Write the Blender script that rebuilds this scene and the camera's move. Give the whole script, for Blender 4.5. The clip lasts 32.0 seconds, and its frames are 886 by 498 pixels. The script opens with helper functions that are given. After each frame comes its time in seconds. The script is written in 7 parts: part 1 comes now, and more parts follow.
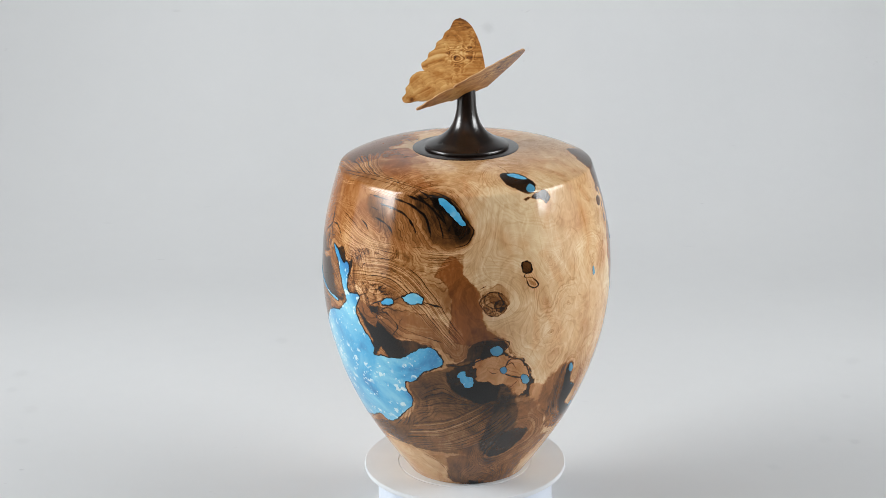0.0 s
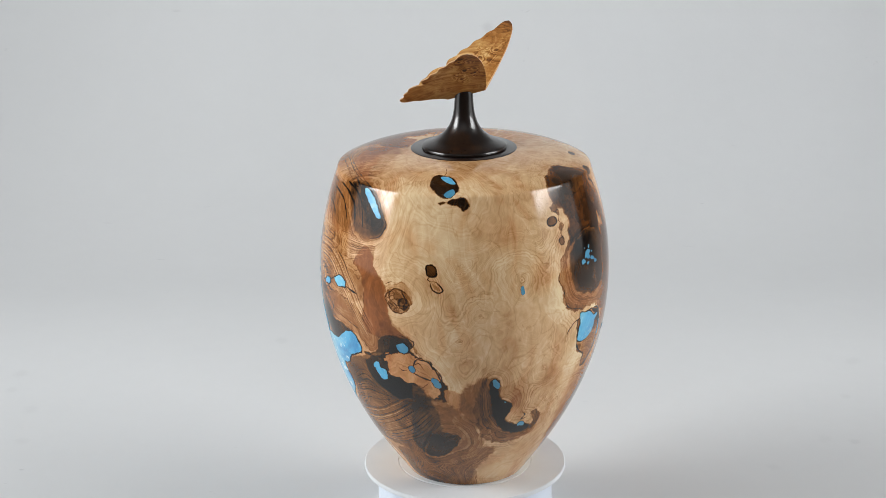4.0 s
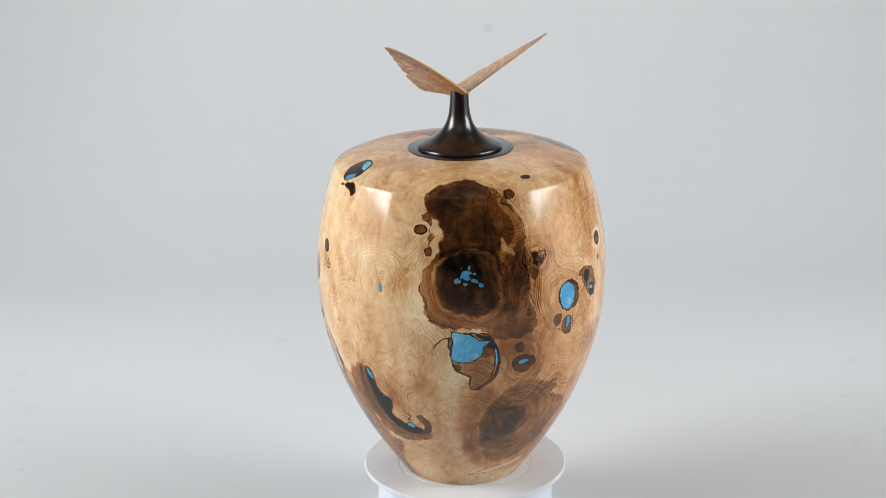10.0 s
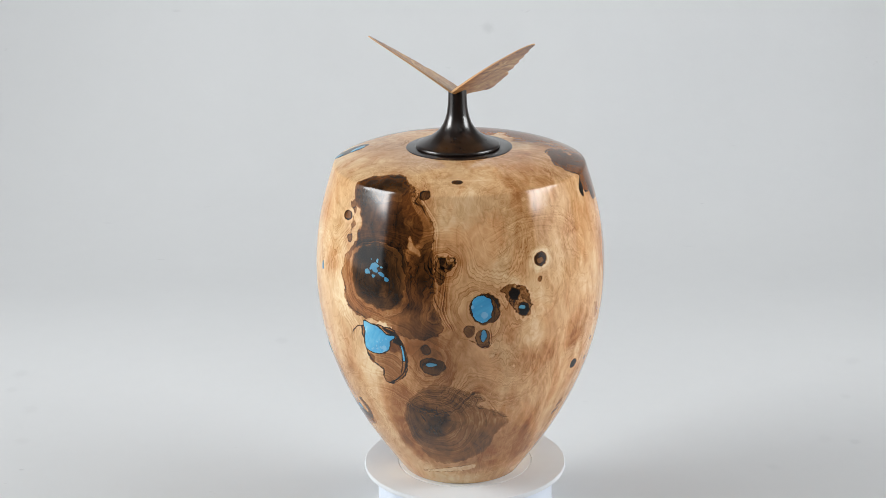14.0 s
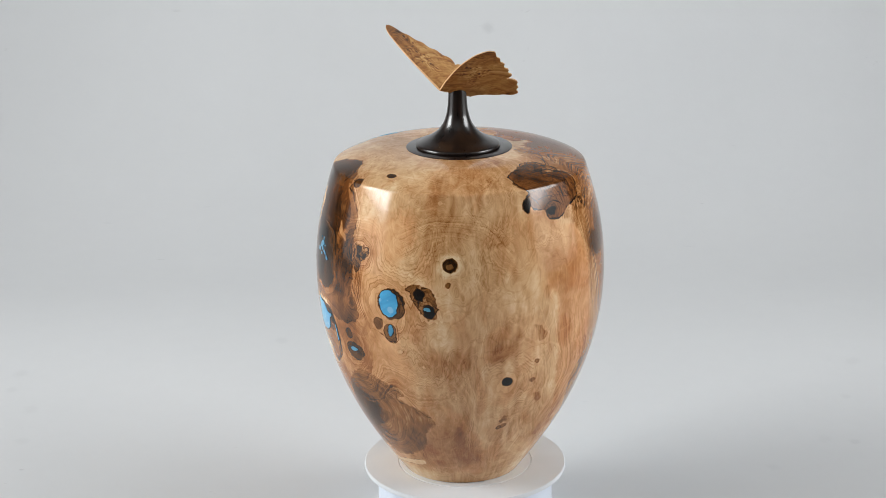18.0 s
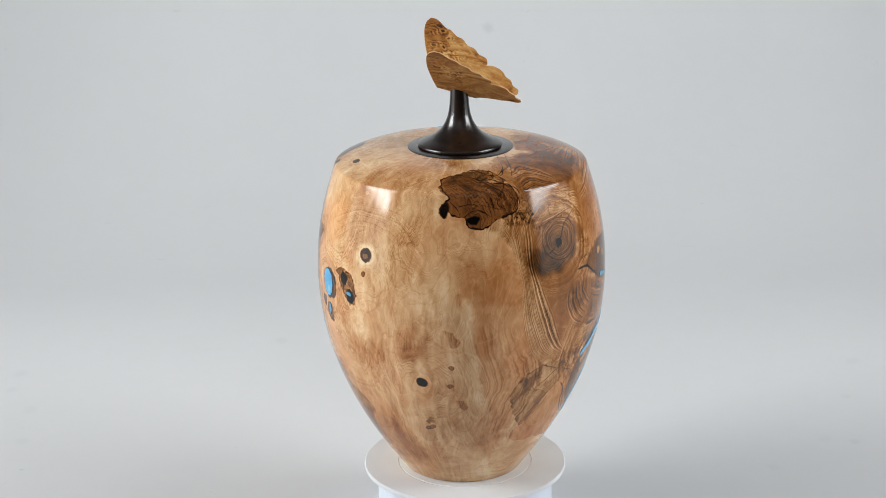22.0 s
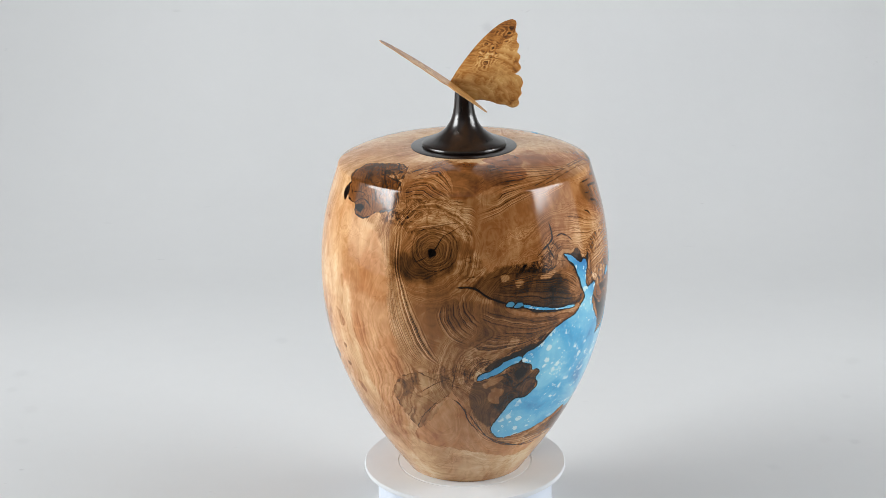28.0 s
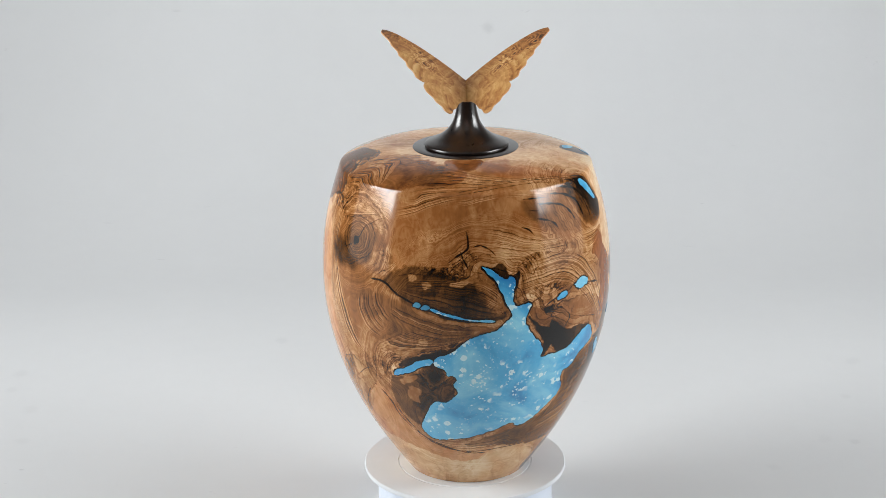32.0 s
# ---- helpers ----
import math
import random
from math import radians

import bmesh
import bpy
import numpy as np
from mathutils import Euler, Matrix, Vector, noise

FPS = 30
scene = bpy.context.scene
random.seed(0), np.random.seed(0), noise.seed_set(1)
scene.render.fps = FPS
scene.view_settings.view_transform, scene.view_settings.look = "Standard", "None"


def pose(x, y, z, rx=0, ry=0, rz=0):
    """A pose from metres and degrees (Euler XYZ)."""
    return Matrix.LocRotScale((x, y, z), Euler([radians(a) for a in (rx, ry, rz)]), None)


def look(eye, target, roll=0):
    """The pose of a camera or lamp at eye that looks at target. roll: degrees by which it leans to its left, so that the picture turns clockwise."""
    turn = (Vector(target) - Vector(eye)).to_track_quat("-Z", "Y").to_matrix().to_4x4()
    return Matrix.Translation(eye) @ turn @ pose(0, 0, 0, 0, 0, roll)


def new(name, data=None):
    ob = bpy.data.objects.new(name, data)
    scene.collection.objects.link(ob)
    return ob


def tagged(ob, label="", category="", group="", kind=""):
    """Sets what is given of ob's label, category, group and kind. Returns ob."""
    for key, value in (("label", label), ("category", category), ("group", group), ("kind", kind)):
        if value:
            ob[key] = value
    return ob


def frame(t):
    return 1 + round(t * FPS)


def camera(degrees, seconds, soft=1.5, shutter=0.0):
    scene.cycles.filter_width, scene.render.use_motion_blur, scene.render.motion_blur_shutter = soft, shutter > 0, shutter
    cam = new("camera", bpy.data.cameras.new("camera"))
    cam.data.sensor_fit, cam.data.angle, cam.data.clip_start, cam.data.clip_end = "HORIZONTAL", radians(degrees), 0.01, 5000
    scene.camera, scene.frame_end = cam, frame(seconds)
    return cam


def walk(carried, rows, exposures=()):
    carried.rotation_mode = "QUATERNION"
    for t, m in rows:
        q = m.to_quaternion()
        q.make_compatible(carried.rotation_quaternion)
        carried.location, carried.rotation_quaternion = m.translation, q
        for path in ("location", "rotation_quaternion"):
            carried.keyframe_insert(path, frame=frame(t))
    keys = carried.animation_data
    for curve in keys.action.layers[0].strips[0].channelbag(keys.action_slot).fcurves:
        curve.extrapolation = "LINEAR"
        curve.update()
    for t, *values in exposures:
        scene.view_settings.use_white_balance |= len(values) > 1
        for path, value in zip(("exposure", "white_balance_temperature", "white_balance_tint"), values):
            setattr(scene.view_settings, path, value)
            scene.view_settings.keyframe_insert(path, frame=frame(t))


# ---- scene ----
TURN = 9.05            # degrees a second, clockwise from above
PLATTER = 0.05         # height of the turntable's top
cam = camera(26.0, 32.0, 0.75)
EYE = Vector((0, -1.3, 0.6286))
AIM = EYE + 1.3 * Vector((-0.010616, 0.95233, -0.30487))
walk(cam, [(0, look(EYE, AIM, -0.62)), (32, look(EYE, AIM, -0.62))], [(0, -0.02), (1, -0.05), (2, -0.08), (4, -0.11), (6, -0.127), (8, -0.11), (10, -0.03), (12, 0.01), (14, 0.0), (16, -0.06), (19, -0.127), (22, -0.08), (24, -0.03), (28, 0.01), (32, 0.0)])

# ---- light: two tall softboxes beside the table, in a grey room added out of view ----
world = bpy.data.worlds.new("world")
scene.world = world
world.use_nodes = True
world.node_tree.nodes["Background"].inputs[0].default_value = (0.9, 0.95, 1, 1)
world.node_tree.nodes["Background"].inputs[1].default_value = 0.05


def softbox(name, place, target, wide, high, watts, spread):
    lamp = bpy.data.lights.new(name, "AREA")
    lamp.shape, lamp.size, lamp.size_y = "RECTANGLE", wide, high
    lamp.energy, lamp.color, lamp.spread = watts, (0.965, 0.99, 1), radians(spread)
    ob = new(name, lamp)
    ob.matrix_world = look(place, target)
    return ob


softbox("softbox_lamp", (-1.07, -0.22, 0.75), (0, 0.27, 0.45), 0.60, 0.56, 6.85, 116)
softbox("softbox_lamp", (1.07, -0.20, 0.75), (0, 0.29, 0.45), 0.66, 0.56, 5.5, 116)
# white diffusing cloth round each of them, lit from outside
softbox("diffuser_lamp", (-1.26, -0.16, 0.46), (0, 0.16, 0.34), 1.0, 0.9, 2.1, 130)
softbox("diffuser_lamp", (1.26, -0.14, 0.46), (0, 0.16, 0.34), 1.0, 0.9, 1.55, 130)
# soft fill from high behind the camera
softbox("fill_lamp", (-0.2, -1.75, 1.85), (0, 0.6, 0.36), 2.2, 1.5, 1.66, 130)


# ---- small helpers ----
def lin(r, g, b):
    """Linear colour from 0-255 display values."""
    return tuple(((c / 255 + 0.055) / 1.055) ** 2.4 if c > 10 else c / 255 / 12.92 for c in (r, g, b)) + (1.0,)


def mesh_of(name, verts, faces, smooth=True):
    me = bpy.data.meshes.new(name)
    me.from_pydata([tuple(v) for v in verts], [], [tuple(f) for f in faces])
    if smooth:
        me.polygons.foreach_set("use_smooth", np.ones(len(me.polygons), dtype=bool))
    me.update()
    return me


def part(name, me, material, parent, label=""):
    ob = new(name, me)
    me.materials.append(material)
    ob.parent = parent
    return tagged(ob, label)


def thing(name, label, category, at=(0, 0, 0), group=""):
    ob = new(name)
    ob.location = at
    ob.empty_display_size = 0.05
    return tagged(ob, label, category, group)


def lathe(name, rim, steps=128, centre=(0, 0), seat=None):
    """A turned body from (radius, height) pairs; ends with radius 0 are closed."""
    verts, faces, rows = [], [], []
    for r, z in rim:
        if r < 1e-6:
            rows.append([len(verts)])
            verts.append((centre[0], centre[1], z))
        else:
            rows.append(list(range(len(verts), len(verts) + steps)))
            for k in range(steps):
                a = 2 * math.pi * k / steps
                x, y = r * math.cos(a), r * math.sin(a)
                verts.append((centre[0] + x, centre[1] + y, z + (seat(x, y, z) if seat else 0)))
    for lo, hi in zip(rows, rows[1:]):
        for k in range(steps):
            n = (k + 1) % steps
            if len(lo) == 1 and len(hi) > 1:
                faces.append((lo[0], hi[n], hi[k]))
            elif len(hi) == 1 and len(lo) > 1:
                faces.append((lo[k], lo[n], hi[0]))
            elif len(lo) > 1:
                faces.append((lo[k], lo[n], hi[n], hi[k]))
    me = mesh_of(name, verts, faces)
    me.set_sharp_from_angle(angle=radians(32))
    return me


def curve(points, steps, closed=False):
    """A smooth line through control points (Catmull-Rom)."""
    pts = [np.array(p, float) for p in points]
    out = []
    n = len(pts)
    for i in range(n if closed else n - 1):
        a, b, c, d = (pts[j % n] if closed else pts[min(max(j, 0), n - 1)] for j in (i - 1, i, i + 1, i + 2))
        for k in range(steps):
            t = k / steps
            out.append(0.5 * (2 * b + (c - a) * t + (2 * a - 5 * b + 4 * c - d) * t ** 2 + (3 * b - a - 3 * c + d) * t ** 3))
    if not closed:
        out.append(pts[-1])
    return np.array(out)


PERM = np.random.RandomState(7).permutation(256)
PERM = np.concatenate([PERM, PERM, PERM])
GRAD = np.random.RandomState(8).normal(size=(256, 3))
GRAD /= np.linalg.norm(GRAD, axis=1)[:, None]


def perlin(p):
    """Gradient noise, about -0.7 to 0.7, at an array of 3D points."""
    i = np.floor(p).astype(int)
    f = p - i
    i &= 255
    w = f * f * f * (f * (f * 6 - 15) + 10)
    total = 0
    for dx in (0, 1):
        for dy in (0, 1):
            for dz in (0, 1):
                h = PERM[PERM[PERM[i[..., 0] + dx] + i[..., 1] + dy] + i[..., 2] + dz]
                g = GRAD[h]
                dot = g[..., 0] * (f[..., 0] - dx) + g[..., 1] * (f[..., 1] - dy) + g[..., 2] * (f[..., 2] - dz)
                wx = w[..., 0] if dx else 1 - w[..., 0]
                wy = w[..., 1] if dy else 1 - w[..., 1]
                wz = w[..., 2] if dz else 1 - w[..., 2]
                total = total + dot * wx * wy * wz
    return total


def fbm(p, octaves=3):
    total, amp = 0, 1.0
    for k in range(octaves):
        total = total + amp * perlin(p * 2 ** k + 17.3 * k)
        amp *= 0.5
    return total


# ---- materials ----
class Nodes:
    """A short way to write a node material."""

    def __init__(self, name):
        self.mat = bpy.data.materials.new(name)
        self.mat.use_nodes = True
        self.tree = self.mat.node_tree
        self.bsdf = self.tree.nodes["Principled BSDF"]

    def link(self, value, socket):
        if isinstance(value, bpy.types.NodeSocket):
            self.tree.links.new(value, socket)
        elif value is not None:
            socket.default_value = value

    def math(self, op, a, b=None, c=None, clamp=False):
        n = self.tree.nodes.new("ShaderNodeMath")
        n.operation, n.use_clamp = op, clamp
        for k, v in enumerate((a, b, c)):
            self.link(v, n.inputs[k])
        return n.outputs[0]

    def attr(self, name):
        n = self.tree.nodes.new("ShaderNodeAttribute")
        n.attribute_name = name
        return n.outputs["Fac"]

    def coords(self, scale=(1, 1, 1)):
        n = self.tree.nodes.new("ShaderNodeTexCoord")
        m = self.tree.nodes.new("ShaderNodeMapping")
        m.inputs["Scale"].default_value = scale
        self.tree.links.new(n.outputs["Object"], m.inputs[0])
        return m.outputs[0]

    def noise(self, vec, scale, detail=3.0, rough=0.55, distort=0.0):
        n = self.tree.nodes.new("ShaderNodeTexNoise")
        self.link(vec, n.inputs["Vector"])
        n.inputs["Scale"].default_value, n.inputs["Detail"].default_value = scale, detail
        n.inputs["Roughness"].default_value, n.inputs["Distortion"].default_value = rough, distort
        return n.outputs["Fac"]

    def along(self, value, scale, detail):
        """Noise along one value: bands that follow its contours."""
        n = self.tree.nodes.new("ShaderNodeTexNoise")
        n.noise_dimensions = "1D"
        self.link(value, n.inputs["W"])
        n.inputs["Scale"].default_value, n.inputs["Detail"].default_value = scale, detail
        return n.outputs["Fac"]

    def bent(self, scale, size):
        """Object coordinates bent by noise."""
        p = self.coords()
        warp = self.tree.nodes.new("ShaderNodeTexNoise")
        self.link(p, warp.inputs["Vector"])
        warp.inputs["Scale"].default_value, warp.inputs["Detail"].default_value = scale, 3
        v = self.tree.nodes.new("ShaderNodeVectorMath")
        v.operation = "MULTIPLY_ADD"
        self.link(warp.outputs["Color"], v.inputs[0])
        v.inputs[1].default_value = (size, size, size)
        self.link(p, v.inputs[2])
        return v.outputs[0]

    def voronoi(self, vec, scale, out="Distance", feature="F1"):
        n = self.tree.nodes.new("ShaderNodeTexVoronoi")
        n.feature = feature
        self.link(vec, n.inputs["Vector"])
        n.inputs["Scale"].default_value = scale
        return n.outputs[out]

    def ramp(self, fac, stops):
        n = self.tree.nodes.new("ShaderNodeValToRGB")
        els = n.color_ramp.elements
        els[0].position, els[0].color = stops[0]
        els[1].position, els[1].color = stops[1]
        for p, c in stops[2:]:
            els.new(p).color = c
        self.link(fac, n.inputs[0])
        return n.outputs[0]

    def mix(self, fac, a, b, blend="MIX"):
        n = self.tree.nodes.new("ShaderNodeMix")
        n.data_type, n.blend_type = "RGBA", blend
        self.link(fac, n.inputs[0])
        self.link(a, n.inputs[6])
        self.link(b, n.inputs[7])
        return n.outputs[2]

    def step(self, x, lo, hi, a=0.0, b=1.0):
        n = self.tree.nodes.new("ShaderNodeMapRange")
        n.interpolation_type = "SMOOTHSTEP"
        self.link(x, n.inputs[0])
        for k, v in enumerate((lo, hi, a, b)):
            n.inputs[k + 1].default_value = v
        return n.outputs[0]

    def bump(self, height, strength, distance=0.001):
        n = self.tree.nodes.new("ShaderNodeBump")
        n.inputs["Strength"].default_value, n.inputs["Distance"].default_value = strength, distance
        self.link(height, n.inputs["Height"])
        self.tree.links.new(n.outputs[0], self.bsdf.inputs["Normal"])

    def done(self, colour=None, rough=None, metal=0.0, coat=0.0, coat_rough=0.1, spec=0.5):
        b = self.bsdf.inputs
        self.link(colour, b["Base Color"])
        self.link(rough, b["Roughness"])
        b["Metallic"].default_value = metal
        b["Coat Weight"].default_value, b["Coat Roughness"].default_value = coat, coat_rough
        b["Specular IOR Level"].default_value = spec
        return self.mat


def wood_material():
    """Lacquered burl: pale sapwood to black bark by tone, ring lines by phase, bundles of rings by stream, islands of figure in the heart."""
    n = Nodes("burl_wood")
    p = n.coords()
    tone, warm, phase, fig, ink, stream, flow = (n.attr(a) for a in ("tone", "warm", "phase", "figure", "ink", "stream", "flow"))
    wob = n.noise(p, 70, 2, 0.5)
    ph = n.math("ADD", phase, n.math("MULTIPLY", wob, 0.9))
    # loose year rings: uneven bands, a dark line at some of them
    uneven = n.math("ADD", ph, n.math("MULTIPLY", n.along(ph, 0.6, 2), 1.6))
    wave = n.math("SINE", n.math("MULTIPLY", uneven, 2 * math.pi))
    line = n.step(wave, 0.6, 1.0)
    band = n.along(ph, 0.55, 3)
    fine = n.noise(n.coords((1, 1, 0.4)), 420, 4, 0.65)
    cloud = n.noise(n.coords((1, 1, 0.7)), 22, 2.5, 0.5, 1.0)
    curl = n.noise(n.coords((1, 1, 0.5)), 75, 3, 0.55, 1.2)
    broken = n.step(n.noise(p, 42, 3), 0.38, 0.62)
    heart = n.step(tone, 0.28, 0.46)
    # bundles of rings: bands of every width along their count
    st = n.math("ADD", n.math("ADD", stream, n.math("MULTIPLY", n.math("SUBTRACT", n.noise(p, 150, 3, 0.6), 0.5), 1.8)), n.math("MULTIPLY", n.math("SUBTRACT", n.noise(p, 42, 2), 0.5), 4.0))
    broad = n.math("SUBTRACT", n.along(st, 0.45, 2), 0.5)
    sharp = n.step(n.along(st, 1.1, 2), 0.49, 0.63)
    keen = n.math("MULTIPLY", sharp, n.step(n.noise(p, 55, 2), 0.3, 0.6, 0.35, 1.0))
    rows = n.math("ADD", n.math("MULTIPLY", broad, n.step(tone, 0.2, 0.45, 0.4, 0.7)), n.math("MULTIPLY", keen, n.step(tone, 0.2, 0.45, 0.14, 0.34)))
    rows = n.math("MULTIPLY", rows, n.step(tone, 0.55, 0.85, 1.0, 0.45))
    # islands: cells with their own shade and dark seams
    bent = n.bent(70, 0.016)
    cell = n.tree.nodes.new("ShaderNodeSeparateColor")
    n.link(n.voronoi(bent, 105, "Color"), cell.inputs[0])
    seam = n.step(n.voronoi(bent, 105, "Distance", "DISTANCE_TO_EDGE"), 0.07, 0.0)
    where = n.math("MULTIPLY", n.step(n.noise(p, 21, 2, 0.5, 0.5), 0.42, 0.54), n.step(fig, 0.5, 0.95))
    # squirming short lines in the figured heart
    worm = n.noise(n.bent(60, 0.010), 95, 2.5, 0.5, 2.2)
    worms = n.math("MULTIPLY", n.step(n.math("ABSOLUTE", n.math("SUBTRACT", worm, 0.5)), 0.08, 0.01), n.math("MULTIPLY", n.step(fig, 0.5, 0.9), heart))
    t = n.math("ADD", tone, n.math("MULTIPLY", n.math("SUBTRACT", cloud, 0.5), n.step(tone, 0.15, 0.45, 0.33, 0.52)))
    t = n.math("ADD", t, n.math("MULTIPLY", n.math("SUBTRACT", curl, 0.5), n.step(tone, 0.3, 0.6, 0.15, 0.30)))
    t = n.math("ADD", t, n.math("MULTIPLY", n.math("SUBTRACT", band, 0.5), n.math("MULTIPLY", fig, n.step(tone, 0.15, 0.45, 0.3, 0.8))))
    t = n.math("ADD", t, n.math("MULTIPLY", n.math("SUBTRACT", n.along(ph, 2.1, 3), 0.5), n.math("MULTIPLY", n.step(fig, 0.0, 0.35, 0.35, 1.0), n.step(tone, 0.2, 0.42, 0.24, 0.27))))
    t = n.math("ADD", t, n.math("MULTIPLY", n.math("SUBTRACT", fine, 0.5), 0.13))
    t = n.math("ADD", t, n.math("MULTIPLY", n.math("MULTIPLY", line, n.math("MULTIPLY", fig, n.step(tone, 0.85, 0.6))), n.math("MULTIPLY", n.math("ADD", 0.25, broken), n.step(tone, 0.2, 0.45, 0.15, 0.20))))
    t = n.math("ADD", t, n.math("MULTIPLY", rows, flow))
    t = n.math("ADD", t, n.math("MULTIPLY", n.math("MULTIPLY", n.math("SUBTRACT", cell.outputs[0], 0.6), where), 0.30))
    t = n.math("ADD", t, n.math("MULTIPLY", n.math("MULTIPLY", seam, where), 0.12))
    t = n.math("ADD", t, n.math("MULTIPLY", worms, n.step(broken, 0.0, 1.0, 0.10, 0.24)))
    # amber clouds in the curly sapwood
    amber = n.noise(n.coords((1, 1, 0.55)), 30, 2, 0.5, 1.8)
    sap = n.step(tone, 0.5, 0.36)
    t = n.math("ADD", t, n.math("MULTIPLY", n.math("MULTIPLY", n.math("SUBTRACT", amber, 0.50), sap), 0.26))
    warm = n.math("ADD", warm, n.math("ADD", 0.04, n.math("MULTIPLY", n.math("MULTIPLY", n.step(amber, 0.5, 0.68), sap), 0.30)))
    # pale flames and dusky veins of the sapwood
    vein = n.noise(n.coords((1, 1, 0.6)), 40, 1.2, 0.5, 1.6)
    pale = n.step(n.math("ABSOLUTE", n.math("SUBTRACT", vein, 0.5)), 0.05, 0.0)
    dusk = n.step(n.math("ABSOLUTE", n.math("SUBTRACT", n.noise(n.coords((1.2, 1.2, 0.7)), 31, 1.5, 0.5, 2.0), 0.47)), 0.035, 0.0)
    t = n.math("SUBTRACT", t, n.math("MULTIPLY", pale, n.step(tone, 0.25, 0.45, 0.045, 0.03)))
    t = n.math("ADD", t, n.math("MULTIPLY", dusk, n.step(tone, 0.2, 0.4, 0.06, 0.03)))
    t = n.math("SUBTRACT", t, n.math("MULTIPLY", n.math("ADD", fig, flow), n.step(tone, 0.25, 0.45, 0.04, 0.10)))
    t = n.math("MULTIPLY_ADD", n.math("SUBTRACT", t, 0.38), 1.15, 0.38)
    inkn = n.step(n.math("ADD", ink, n.math("MULTIPLY", n.math("SUBTRACT", fine, 0.5), 0.3)), 0.15, 0.85)
    t = n.math("ADD", n.math("MULTIPLY", t, n.math("SUBTRACT", 1.0, inkn)), n.math("MULTIPLY", inkn, 0.95), clamp=True)
    col = n.ramp(t, [(0.0, lin(242, 217, 174)), (0.16, lin(223, 183, 137)), (0.32, lin(194, 147, 98)), (0.48, lin(153, 101, 55)),
                     (0.66, lin(106, 68, 35)), (0.82, lin(58, 38, 21)), (0.93, lin(24, 17, 13)), (1.0, lin(10, 8, 8))])
    red = n.mix(1.0, col, (1.0, 0.75, 0.60, 1), "MULTIPLY")
    col = n.mix(n.math("MULTIPLY", warm, 0.9, clamp=True), col, red)
    grey = n.mix(1.0, col, (0.86, 1.0, 1.22, 1), "MULTIPLY")
    col = n.mix(n.math("MULTIPLY", warm, -1.0, clamp=True), col, grey)
    n.bump(n.math("ADD", fine, n.math("MULTIPLY", inkn, -0.6)), 0.05, 0.0004)
    rough = n.math("ADD", 0.38, n.math("MULTIPLY", cloud, 0.12))
    return n.done(col, rough, coat=1.0, coat_rough=0.12, spec=0.0)


def resin_material():
    n = Nodes("turquoise_resin")
    p = n.coords()
    cloud = n.noise(p, 26, 4, 0.6, 1.0)
    base = n.ramp(cloud, [(0.3, lin(36, 126, 190)), (0.48, lin(78, 178, 224)), (0.72, lin(150, 220, 240))])
    warp = n.noise(p, 300, 2)
    v = n.tree.nodes.new("ShaderNodeVectorMath")
    v.operation = "MULTIPLY_ADD"
    n.link(warp, v.inputs[0])
    v.inputs[1].default_value = (0.009, 0.007, 0.003)
    n.link(p, v.inputs[2])
    big = n.math("MULTIPLY", n.step(n.voronoi(v.outputs[0], 130), 0.34, 0.28), n.step(n.noise(p, 60, 2), 0.47, 0.55))
    small = n.math("MULTIPLY", n.step(n.voronoi(v.outputs[0], 330), 0.33, 0.25), n.step(n.noise(p, 90, 2), 0.53, 0.62))
    dust = n.step(n.noise(p, 700, 2), 0.62, 0.72)
    fleck = n.math("MAXIMUM", n.math("MAXIMUM", big, small), n.math("MULTIPLY", dust, 0.22))
    base = n.mix(n.step(n.attr("flecks"), 0.2, 0.1, 0.0, 0.55), base, lin(52, 104, 132))
    col = n.mix(n.math("MULTIPLY", fleck, n.attr("flecks")), base, lin(214, 240, 246))
    n.bump(cloud, 0.03, 0.0004)
    return n.done(col, 0.3, coat=0.7, coat_rough=0.12)


def ebony_material(name, grain):
    n = Nodes(name)
    p = n.coords((1, 1, 0.15))
    g = n.noise(p, 260, 4, 0.6, 0.6)
    col = n.ramp(g, [(0.3, lin(16, 12, 11)), (0.6, lin(34, 23, 18)), (0.8, lin(*grain))])
    n.bump(g, 0.04, 0.0003)
    return n.done(col, n.math("ADD", 0.24, n.math("MULTIPLY", g, 0.10)), coat=0.6, coat_rough=0.09)


